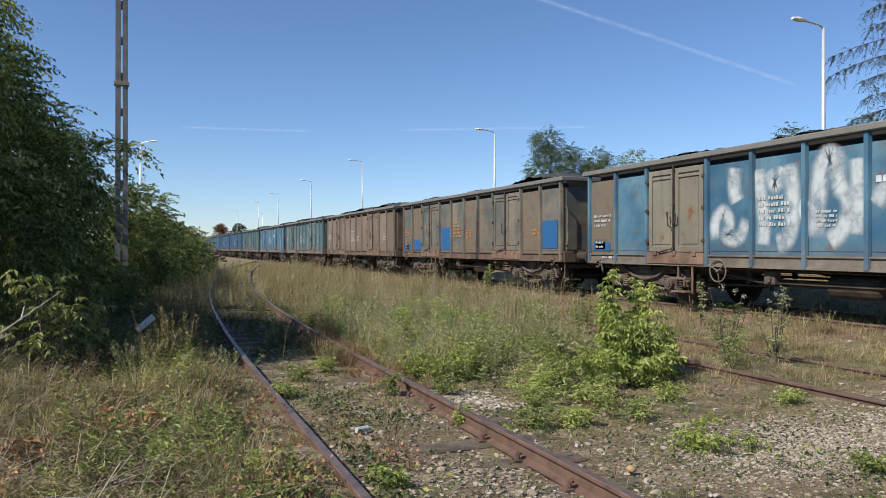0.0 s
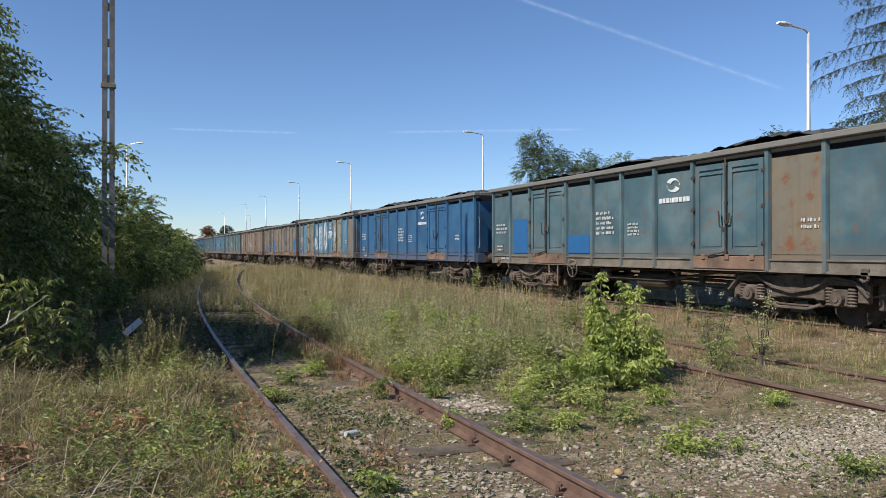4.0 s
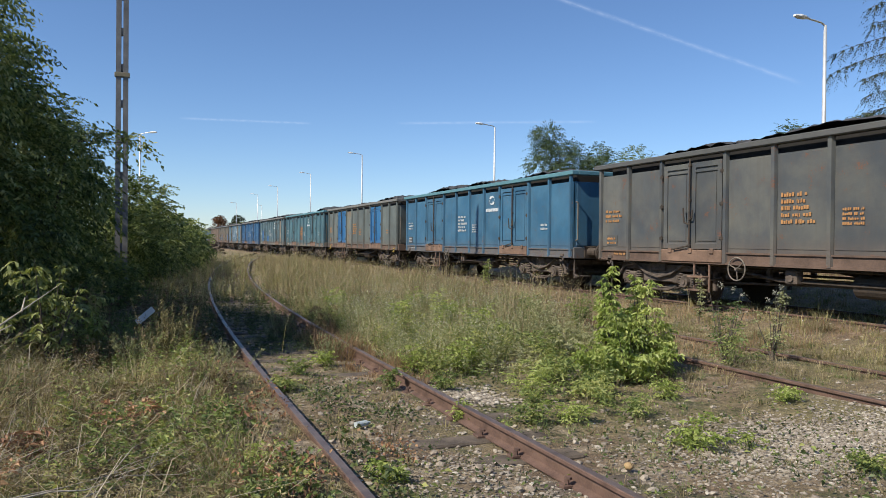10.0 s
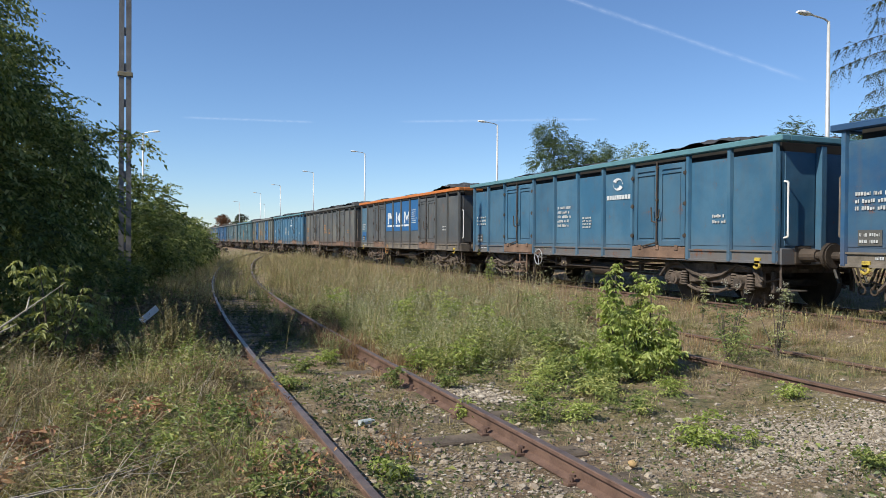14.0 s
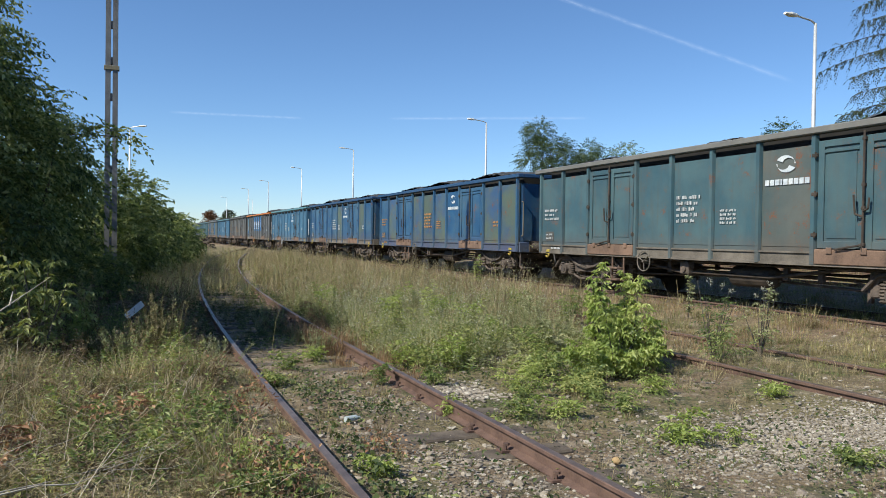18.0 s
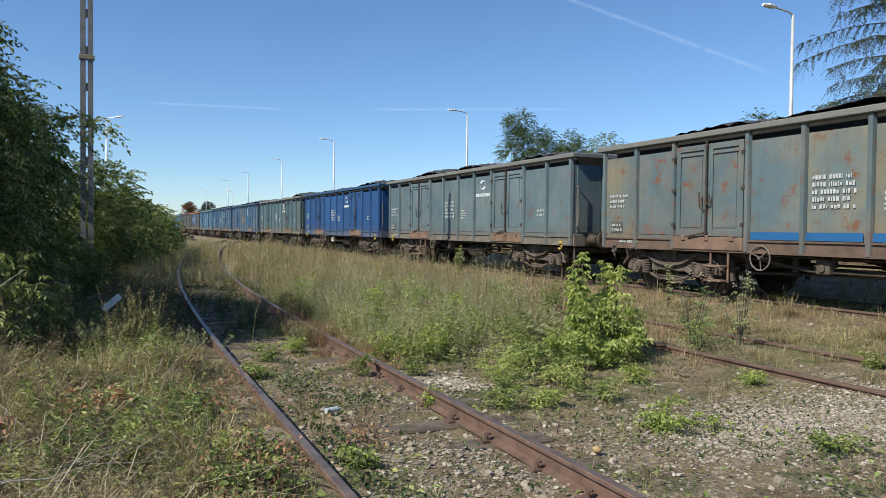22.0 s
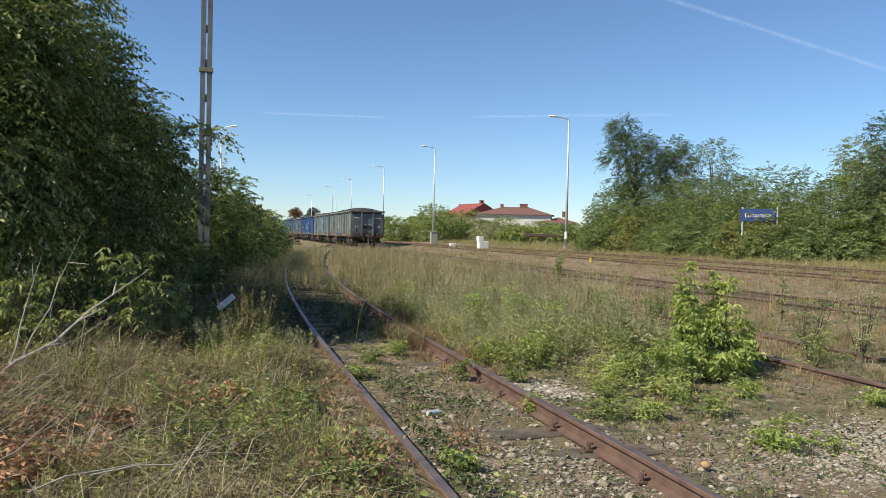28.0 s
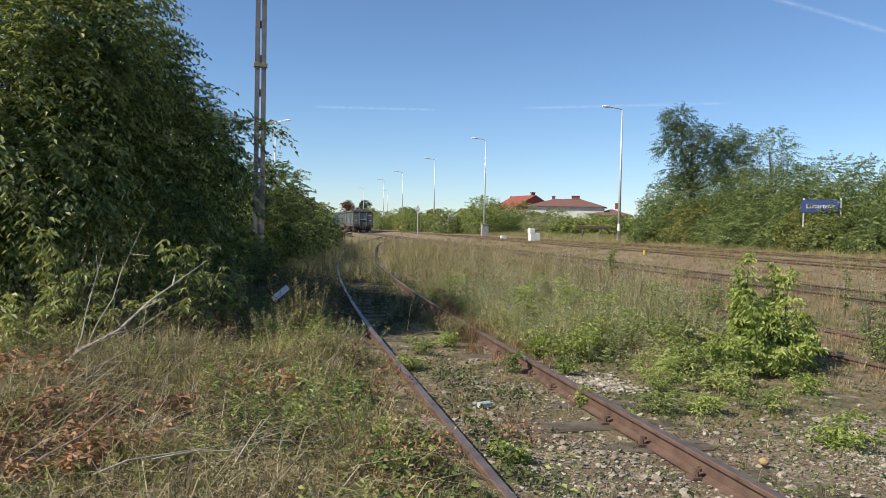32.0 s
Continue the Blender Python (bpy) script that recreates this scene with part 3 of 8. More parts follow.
def coupling_bm():
    """The draw hook with its hanging screw link."""
    bm = bmesh.new()
    pipe(bm, [(0, -0.06, 1.0), (0, -0.30, 1.0), (0, -0.42, 1.06), (0, -0.36, 1.12)], 0.035)
    for s in (-1, 1):
        pipe(bm, [(s * 0.05, -0.30, 0.98), (s * 0.05, -0.42, 0.60), (s * 0.04, -0.50, 0.42)], 0.018)
    ring(bm, (0, -0.5, 0.40), (1, 0, 0), 0.07, 0.018, 10)
    return bm


def air_hose_bm():
    bm = bmesh.new()
    pipe(bm, [(0.36, -0.04, 0.90), (0.36, -0.20, 0.78), (0.32, -0.34, 0.52)], 0.024)
    return bm


def handrail_bm():
    bm = bmesh.new()
    pipe(bm, [(0, 0.0, 1.30), (0, -0.09, 1.32), (0, -0.09, 2.26), (0, 0.0, 2.28)], 0.017)
    return bm


def shunter_step_bm():
    bm = bmesh.new()
    pipe(bm, [(0, 0.05, 0.90), (0, 0.05, 0.42), (0, -0.16, 0.40)], 0.02)
    box(bm, -0.04, 0.32, -0.22, -0.04, 0.385, 0.405)
    return bm


def ladder_bm():
    bm = bmesh.new()
    for y in (0.0, 0.42):
        box(bm, -0.03, 0.0, y - 0.02, y + 0.02, 0.30, SILL1 - 0.1, 0.005)
    for z in (0.32, 0.58):
        box(bm, -0.20, 0.0, 0.0, 0.42, z, z + 0.035, 0.005)
    return bm


def brake_wheel_bm():
    bm = bmesh.new()
    ring(bm, (0, 0, 0), (1, 0, 0), 0.21, 0.013, 20)
    rod(bm, (-0.03, 0, 0), (0.25, 0, 0), 0.028)
    for k in range(3):
        a = k * 2 * math.pi / 3 + 0.4
        rod(bm, (0, 0, 0), (0, 0.21 * math.cos(a), 0.21 * math.sin(a)), 0.010, seg=6)
    return bm


def tow_hook_bm():
    bm = bmesh.new()
    box(bm, -0.05, 0.0, -0.07, 0.07, -0.02, 0.10, 0.01)
    pipe(bm, [(-0.03, -0.04, 0.0), (-0.05, -0.065, -0.06), (-0.05, 0.0, -0.10), (-0.05, 0.07, -0.06)], 0.022)
    return bm


def slot_shade_bm():
    """Near-black sheets added inside the body to paint the shade in the slot under the rim."""
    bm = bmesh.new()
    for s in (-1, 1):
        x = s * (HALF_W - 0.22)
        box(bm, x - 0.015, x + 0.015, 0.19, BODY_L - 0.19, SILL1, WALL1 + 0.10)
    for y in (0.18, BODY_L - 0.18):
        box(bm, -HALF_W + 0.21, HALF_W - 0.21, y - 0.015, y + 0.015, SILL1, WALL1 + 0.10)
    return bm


def underframe_bm():
    bm = bmesh.new()
    box(bm, -HALF_W + 0.05, HALF_W - 0.05, 0.05, BODY_L - 0.05, SILL1 - 0.08, SILL1)
    for s in (-1, 1):
        box(bm, s * 0.28 - 0.05, s * 0.28 + 0.05, 0.1, BODY_L - 0.1, 0.74, SILL1 - 0.08)
    for k in range(1, 10):
        y = k * BODY_L / 10
        box(bm, -HALF_W + 0.06, HALF_W - 0.06, y - 0.04, y + 0.04, 0.86, SILL1 - 0.08)
    for s in (-1, 1):
        pipe(bm, [(s * 0.75, 3.4, 0.62), (s * 0.75, 9.4, 0.62)], 0.025)
        pipe(bm, [(s * 1.22, 0.9, 0.84), (s * 1.22, 4.4, 0.80), (s * 1.22, 8.2, 0.82), (s * 1.22, 11.9, 0.84)], 0.014)
        pipe(bm, [(s * 0.95, 3.5, 0.48), (s * 0.95, 6.4, 0.56), (s * 0.95, 9.3, 0.48)], 0.022)
        for y in (4.2, 4.9, 7.9, 8.9):
            box(bm, s * 1.1 - 0.04, s * 1.1 + 0.04, y - 0.05, y + 0.05, 0.56, 0.90, 0.01)
        pipe(bm, [(s * 1.15, 3.2, 0.88), (s * 1.15, 5.2, 0.60), (s * 1.15, 7.6, 0.60), (s * 1.15, 9.6, 0.88)], 0.03)
    return bm


def reservoir_bm():
    bm = bmesh.new()
    rod(bm, (-0.95, 5.3, 0.58), (-0.95, 6.2, 0.58), 0.19, seg=16)
    rod(bm, (-0.95, 5.22, 0.58), (-0.95, 5.3, 0.58), 0.10, 0.19, seg=16)
    rod(bm, (-0.95, 6.2, 0.58), (-0.95, 6.28, 0.58), 0.19, 0.10, seg=16)
    for y in (5.5, 6.0):
        box(bm, -1.0, -0.9, y - 0.03, y + 0.03, 0.72, 0.95)
    return bm


def brake_box_bm():
    bm = bmesh.new()
    box(bm, -1.28, -1.12, 7.15, 7.40, 0.56, 0.80, 0.015)
    box(bm, -1.22, -1.18, 7.25, 7.29, 0.80, 1.0)
    rod(bm, (-1.31, 7.27, 0.66), (-1.27, 7.27, 0.66), 0.06, seg=10)
    return bm


def load_mesh(seed):
    """Heaped coal with two uneven mounds, filling the body up to the rim."""
    nx, ny = 22, 90
    xs, ys = np.linspace(-HALF_W + 0.24, HALF_W - 0.24, nx), np.linspace(0.20, BODY_L - 0.20, ny)
    X, Y = np.meshgrid(xs, ys)
    rng = random.Random(seed)
    z = np.full(X.shape, RIM1 - 0.06)
    for c in (2.6, 6.3, 10.1):
        c += rng.uniform(-0.5, 0.5)
        hgt, wid = rng.uniform(0.26, 0.46), rng.uniform(2.4, 3.8)
        z = np.maximum(z, RIM1 - 0.10 + hgt * (1 - (np.abs(Y - c) / wid) ** 1.3) * (1 - 0.55 * (np.abs(X) / HALF_W) ** 2))
    nrs = np.random.RandomState(seed)
    z += nrs.uniform(-0.035, 0.035, z.shape)
    v = np.stack([X.ravel(), Y.ravel(), z.ravel()], 1)
    i = np.arange(nx * ny).reshape(ny, nx)
    f = np.stack([i[:-1, :-1].ravel(), i[:-1, 1:].ravel(), i[1:, 1:].ravel(), i[1:, :-1].ravel()], 1)
    me = from_arrays("coal_load", v, f)
    me.materials.append(M_COAL)
    return me


M_YELLOWDUST = plain("dusty_yellow_paint", (0.22, 0.16, 0.03), (0.50, 0.38, 0.05), 0.75, 0, 12, 40, 0.1)
M_THRESH = plain("rusty_grime", (0.085, 0.055, 0.040), (0.225, 0.145, 0.10), 0.85, 0, 3, 40)
TURN = pose(0, BODY_L, 0, 0, 0, 180)
PAINTED = ("side_panel", "rib", "door_leaf", "end_wall", "end_sheet", "stanchion")
SILLED = ("side_sill", "headstock")


def wagon_template():
    w = thing("coal_wagon", "open-top bogie coal wagon", "freight wagon", "coal train", at=(0, -400, 0))
    shared = {
        "panel": mesh_of(panel_bm(1.14), "side_panel", M_BASEPAINT), "rib": mesh_of(rib_bm(), "rib", M_BASEPAINT),
        "leaf": mesh_of(door_leaf_bm(0.83), "door_leaf", M_BASEPAINT), "latch": mesh_of(latch_bm(), "latch", M_STEEL),
        "hinge": mesh_of(hinge_bm(), "hinge", M_STEEL), "sill": mesh_of(sill_bm(), "side_sill", M_RUST),
        "threshold": mesh_of(threshold_bm(), "door_threshold", M_THRESH), "end": mesh_of(end_wall_bm(), "end_wall", M_BASEPAINT),
        "stanchion": mesh_of(stanchion_bm(), "stanchion", M_BASEPAINT), "headstock": mesh_of(headstock_bm(), "headstock", M_RUST),
        "buffer": mesh_of(buffer_bm(), "buffer", M_STEEL), "bhead": mesh_of(buffer_head_bm(), "buffer_head", M_STEEL),
        "coupling": mesh_of(coupling_bm(), "coupling", M_STEEL), "hose": mesh_of(air_hose_bm(), "air_hose", M_COAL), "handrail": mesh_of(handrail_bm(), "handrail", M_WHITE),
        "sstep": mesh_of(shunter_step_bm(), "shunter_step", M_DUSTY), "ladder": mesh_of(ladder_bm(), "ladder", M_THRESH),
        "wheel": wheelset_mesh(), "bogie": mesh_of(bogie_frame_bm(), "bogie", M_DUSTY), "abox": mesh_of(axle_box_bm(), "axle_box", M_DUSTY),
        "spring": mesh_of(spring_bm(), "spring", M_DUSTY), "hook": mesh_of(tow_hook_bm(), "tow_hook", M_YELLOWDUST),
        "bwheel": mesh_of(brake_wheel_bm(), "brake_wheel", M_WHITE),
    }
    shared["sheet_narrow"] = mesh_of(end_sheet_bm(0.70), "end_sheet", M_BASEPAINT)
    shared["sheet_wide"] = mesh_of(end_sheet_bm(0.80), "end_sheet", M_BASEPAINT)
    for side in (Matrix.Identity(4), TURN):
        base = side @ Matrix.Translation((-HALF_W, 0, 0))
        part("side_sill", shared["sill"], None, w, at=base)
        for kind, y0, y1 in BAYS:
            at = base @ Matrix.Translation((0, y0, 0))
            if kind == "panel":
                part("side_panel", shared["panel"], None, w, at=at)
                continue
            part("door_threshold", shared["threshold"], None, w, at=at)
            for k in (0, 1):
                leaf = part("door_leaf", shared["leaf"], None, w, at=at @ Matrix.Translation((0, 0.085 + k * 0.84, 0)))
            part("latch", shared["latch"], None, leaf, at=(0, 0, 0))
            for y in (0.05, 1.79):
                for z in (1.35, 2.0, 2.62):
                    part("hinge", shared["hinge"], None, w, at=at @ Matrix.Translation((0, y, z)))
        for y in [0.06] + [b[1] for b in BAYS[1:]] + [BODY_L - 0.06]:
            part("rib", shared["rib"], None, w, at=base @ Matrix.Translation((0, y, 0)))
    for end in (Matrix.Identity(4), TURN):
        part("end_wall", shared["end"], None, w, at=end)
        for x, key in ((-0.93, "sheet_narrow"), (0.0, "sheet_wide"), (0.93, "sheet_narrow")):
            part("end_sheet", shared[key], None, w, at=end @ Matrix.Translation((x, 0, 0)))
        part("headstock", shared["headstock"], None, w, at=end)
        part("coupling", shared["coupling"], None, w, at=end)
        for flip in (0, -0.68):
            part("air_hose", shared["hose"], None, w, at=end @ Matrix.Translation((flip, 0, 0)))
        for x in (-0.49, 0.49):
            part("stanchion", shared["stanchion"], None, w, at=end @ Matrix.Translation((x, 0, 0)))
        for x in (-0.875, 0.875):
            b = part("buffer", shared["buffer"], None, w, at=end @ Matrix.Translation((x, 0, 1.0)))
            part("buffer_head", shared["bhead"], None, b, at=(0, 0, 0))
        for x in (-1.30, 1.30):
            part("handrail", shared["handrail"], None, w, at=end @ Matrix.Translation((x, -0.02, 0)))
        part("shunter_step", shared["sstep"], None, w, at=end @ Matrix.Translation((-1.30, -0.02, 0)))
        for y in (0.45, BODY_L - 0.45):
            part("tow_hook", shared["hook"], None, w, "yellow tow hook", at=end @ Matrix.Translation((-HALF_W, y, SILL0)))
    part("rim", rim_bm(), M_BASEPAINT, w)
    part("inner_lining", slot_shade_bm(), plain("slot_shade_black", (0.008, 0.008, 0.008), (0.02, 0.018, 0.016), 0.9), w)
    part("underframe", underframe_bm(), M_STEEL, w)
    part("air_reservoir", reservoir_bm(), M_STEEL, w)
    part("brake_lever_box", brake_box_bm(), M_DUSTY, w)
    part("coal_load", load_mesh(1), None, w, "heaped black coal")
    part("ladder", shared["ladder"], None, w, at=(-HALF_W, 9.1, 0))
    part("brake_wheel", shared["bwheel"], None, w, "spoked handbrake wheel", at=(-HALF_W - 0.06, 8.35, 0.78))
    for yc in (1.95, BODY_L - 1.95):
        bg = part("bogie", shared["bogie"], None, w, "dust-caked bogie", at=(0, yc, 0))
        for e in (-0.9, 0.9):
            part("wheelset", shared["wheel"], None, bg, at=(0, e, 0.46))
            for s, rot in ((-1, 0), (1, 180)):
                part("axle_box", shared["abox"], None, bg, at=pose(s * 1.13, e, 0.46, 0, 0, rot))
                for dy in (-0.2, 0.2):
                    part("spring", shared["spring"], None, bg, at=(s * 1.17, e + dy, 0.47))
    return w


def repaint(w, body, rim, sill, load=None, wheel=None, doors=None):
    """Gives one wagon its own paint by object-linked slots."""
    for o in w.children_recursive:
        base = o.name.split(".")[0]
        m = body if base in PAINTED else rim if base == "rim" else sill if base in SILLED else wheel if base == "brake_wheel" else None
        if doors and base == "door_leaf":
            m = doors
        if m:
            o.material_slots[0].link = "OBJECT"
            o.material_slots[0].material = m
        if base == "coal_load" and load:
            o.data = load


def bars(rows, rng, h=0.07, gap=0.05, width=(0.25, 0.7)):
    """Unreadable lettering as small plain bars set in words, just off the plane x = 0, reading towards -y."""
    bm = bmesh.new()
    z = 0.0
    for _ in range(rows):
        y, total = 0.0, rng.uniform(*width)
        left = rng.randint(2, 6)
        while y < total:
            wl = h * rng.choice((0.22, 0.5, 0.58, 0.62))
            box(bm, -0.010, -0.0055, -y - wl, -y, z - h * rng.choice((1.0, 1.0, 0.9)), z - h * rng.choice((0.0, 0.0, 0.25)))
            left -= 1
            y += wl + (h * 0.22 if left else h * 0.9)
            left = left or rng.randint(2, 6)
        z -= h + gap
    return bm


def patch_bm(w, h):
    bm = bmesh.new()
    box(bm, -0.004, 0.0, -w, 0.0, -h, 0.0)
    return bm


def blotch_bm(w, h, seed):
    """Worn patch with a ragged outline."""
    r = random.Random(seed)
    bm = bmesh.new()
    n = 22
    pts = []
    for i in range(n):
        a = 2 * math.pi * i / n
        k = r.uniform(0.62, 1.05)
        c, s = math.cos(a), math.sin(a)
        m = 1 / max(abs(c), abs(s)) ** 0.6
        pts.append((-0.003, -w / 2 + w / 2 * c * m * k, -h / 2 + h / 2 * s * m * k))
    bm.faces.new([bm.verts.new(p) for p in pts])
    return bm


def emblem_bm(s):
    """A plain emblem: two crescents that chase each other, over a row of bars."""
    bm = bmesh.new()
    for k in (0, 1):
        rows = []
        for i in range(11):
            a = k * math.pi + 0.5 + i * 0.27
            r0, r1 = 0.31 - 0.006 * i, 0.10 + 0.019 * i
            rows.append([bm.verts.new((-0.009, s * r * math.cos(a), s * 0.72 * r * math.sin(a))) for r in (r0, r1)])
        for (a0, a1), (b0, b1) in zip(rows, rows[1:]):
            bm.faces.new((a0, b0, b1, a1))
    y = 0.62 * s
    for w in (0.13, 0.12, 0.13, 0.05, 0.13, 0.12, 0.13, 0.12, 0.13):
        box(bm, -0.009, -0.006, y - w * s, y, -0.50 * s, -0.36 * s)
        y -= (w + 0.03) * s
    return bm


def flat_paint(name, c, rough=0.6):
    return plain(name, tuple(v * 0.82 for v in c), c, rough, 0, 5, 45, 0.1)


M_MARK = plain("stencil_white", (0.30, 0.32, 0.33), (0.52, 0.53, 0.53), 0.7, 0, 10, 60, 0.05)
M_MARK_ORANGE = plain("faded_orange_marks", (0.30, 0.15, 0.055), (0.45, 0.24, 0.09), 0.8, 0, 10, 60, 0.05)
M_MARKBRIGHT = plain("worn_white_marks", (0.36, 0.41, 0.46), (0.66, 0.68, 0.68), 0.7, 0, 6, 50, 0.05)
M_DOORBLUE = paint("fresh_door_blue", (0.016, 0.105, 0.27), (0.03, 0.13, 0.28), 0.1, 0.15, 21)
M_BLUEPATCH = flat_paint("fresh_blue_paint", (0.02, 0.105, 0.28))
M_BROWNPATCH = flat_paint("brown_primer", (0.13, 0.075, 0.045))
M_CREAMPATCH = flat_paint("cream_overpaint", (0.24, 0.20, 0.12))
M_OLIVEPATCH = flat_paint("olive_scuffed_patch", (0.12, 0.15, 0.10))
M_WHEELGREY = flat_paint("pale_grey_wheel", (0.36, 0.38, 0.40))
M_RIMBLUE = flat_paint("rim_blue_green", (0.10, 0.22, 0.26))
M_RIMNAVY = flat_paint("rim_navy", (0.022, 0.065, 0.15))
M_RIMGREY = flat_paint("rim_dusty_grey", (0.17, 0.165, 0.15))
M_RIMORANGE = flat_paint("rim_orange", (0.48, 0.15, 0.025))
M_RIMDARK = flat_paint("rim_dark", (0.09, 0.09, 0.085))
M_SILLBLUE = paint("sill_blue", (0.05, 0.14, 0.23), (0.10, 0.16, 0.20), 0.5, 0.7, 3)
M_SILLNAVY = paint("sill_navy", (0.018, 0.065, 0.19), (0.05, 0.115, 0.185), 0.2, 0.4, 4)
M_SILLDUST = plain("sill_dusty", (0.085, 0.075, 0.062), (0.19, 0.165, 0.135), 0.85, 0, 3, 40)
M_REFLECT = flat_paint("dull_red_reflector", (0.36, 0.06, 0.03))

# body colour, faded colour, rust, dirt, rim, sill, what it looks like
TEAL, NAVY, SKY, GREY, SLATE, OLD = (0.038, 0.086, 0.112), (0.013, 0.068, 0.168), (0.029, 0.100, 0.182), (0.078, 0.094, 0.090), (0.058, 0.066, 0.074), (0.080, 0.125, 0.148)
BROWN = (0.155, 0.115, 0.085)
FLEET = [
    (NAVY, (0.035, 0.105, 0.21), 0.1, 0.2, M_RIMDARK, M_SILLBLUE, "bright blue"),
    (SKY, (0.07, 0.15, 0.23), 0.2, 0.3, M_RIMGREY, M_SILLDUST, "blue"),
    (TEAL, (0.09, 0.15, 0.16), 0.2, 0.4, M_RIMGREY, M_SILLDUST, "dull teal"),
    (SKY, (0.07, 0.15, 0.23), 0.2, 0.3, M_RIMDARK, M_SILLBLUE, "blue"),
    (NAVY, (0.05, 0.115, 0.19), 0.2, 0.3, M_RIMDARK, M_SILLBLUE, "bright blue"),
    (NAVY, (0.05, 0.115, 0.19), 0.2, 0.35, M_RIMDARK, M_SILLDUST, "dark blue"),
    (TEAL, (0.07, 0.125, 0.145), 0.3, 0.5, M_RIMGREY, M_SILLDUST, "dull teal"),
    (SKY, (0.10, 0.20, 0.27), 0.3, 0.45, M_RIMGREY, M_SILLDUST, "faded blue"),
    (TEAL, (0.12, 0.17, 0.16), 0.3, 0.5, M_RIMGREY, M_SILLDUST, "grubby teal"),
    (BROWN, (0.19, 0.15, 0.115), 0.5, 0.4, M_RIMGREY, M_RUST, "rusty brown"),
    (GREY, (0.20, 0.165, 0.12), 0.6, 0.4, M_RIMGREY, M_RUST, "rusty grey with blue patches"),
    (SKY, (0.10, 0.20, 0.27), 0.3, 0.3, M_RIMGREY, M_SILLDUST, "blue white-sprayed grey-doored"),
    (NAVY, (0.03, 0.108, 0.22), 0.1, 0.2, M_RIMGREY, M_SILLNAVY, "strong blue"),
    (TEAL, (0.10, 0.155, 0.175), 0.3, 0.45, M_RIMGREY, M_SILLDUST, "grey teal with blue patches"),
    (TEAL, (0.07, 0.16, 0.19), 0.2, 0.25, M_RIMBLUE, M_SILLDUST, "teal"),
    (GREY, (0.135, 0.155, 0.145), 0.3, 0.35, M_RIMGREY, M_RUST, "grey with fresh blue doors"),
    (SKY, (0.055, 0.145, 0.235), 0.1, 0.2, M_RIMBLUE, M_SILLBLUE, "clean blue"),
    (SLATE, (0.12, 0.12, 0.105), 0.3, 0.4, M_RIMDARK, M_RUST, "dark slate grey"),
    (SLATE, (0.09, 0.095, 0.095), 0.15, 0.3, M_RIMORANGE, M_SILLDUST, "dark grey orange-rimmed blue-panelled"),
    (SKY, (0.06, 0.14, 0.22), 0.1, 0.2, M_RIMBLUE, M_SILLBLUE, "light blue"),
    (NAVY, (0.05, 0.115, 0.185), 0.2, 0.3, M_RIMNAVY, M_SILLDUST, "blue"),
    (NAVY, (0.05, 0.115, 0.185), 0.2, 0.25, M_RIMNAVY, M_SILLNAVY, "blue with olive patches"),
    (TEAL, (0.07, 0.125, 0.14), 0.3, 0.4, M_RIMGREY, M_SILLDUST, "dull green-blue"),
    ((0.010, 0.050, 0.165), (0.012, 0.060, 0.18), 0.05, 0.12, M_RIMNAVY, M_SILLNAVY, "freshly painted bright blue"),
    (OLD, (0.13, 0.165, 0.175), 0.3, 0.35, M_RIMGREY, M_SILLDUST, "pale grey-green"),
    (OLD, (0.15, 0.155, 0.14), 0.6, 0.45, M_RIMGREY, M_RUST, "pale worn grey-green rearmost"),
]
FIRST = -11                                   # number of the leading wagon; 14 is the tail
LOADS = [load_mesh(s) for s in (3, 5, 8, 13)]
template = wagon_template()
WAGONS = {}
for k, (c, f, rust, dirt, rim, sill, words) in enumerate(FLEET):
    num = FIRST + k
    wg = template if k == len(FLEET) - 1 else copy_thing(template, pose(TRAIN_X, 0, TRAIN_Z))
    tagged(wg, words + " open coal wagon", "freight wagon", "coal train")
    body = paint("paint_" + words.split(",")[0].replace(" ", "_"), c, f, rust, dirt, 7.0 * k)
    repaint(wg, body, rim, sill, LOADS[k % 4], {7: M_MARK_ORANGE, 8: M_WHEELGREY}.get(num, M_SILLDUST), None)
    for o in wg.children:
        if o.name.startswith("tow_hook") or (o.name.startswith("handrail") and num not in (7, 8)):
            o.material_slots[0].link = "OBJECT"
            o.material_slots[0].material = (M_YELLOWDUST if num in (4, 7, 8, 9, 10, 11, 12, 13) else M_DUSTY) if o.name.startswith("tow") else M_SILLDUST
    WAGONS[num] = wg


def side_at(y, z):
    """On the side that faces the yard: y metres from the wagon's front end, z above the rail."""
    return pose(-HALF_W - 0.019, BODY_L - y, z)


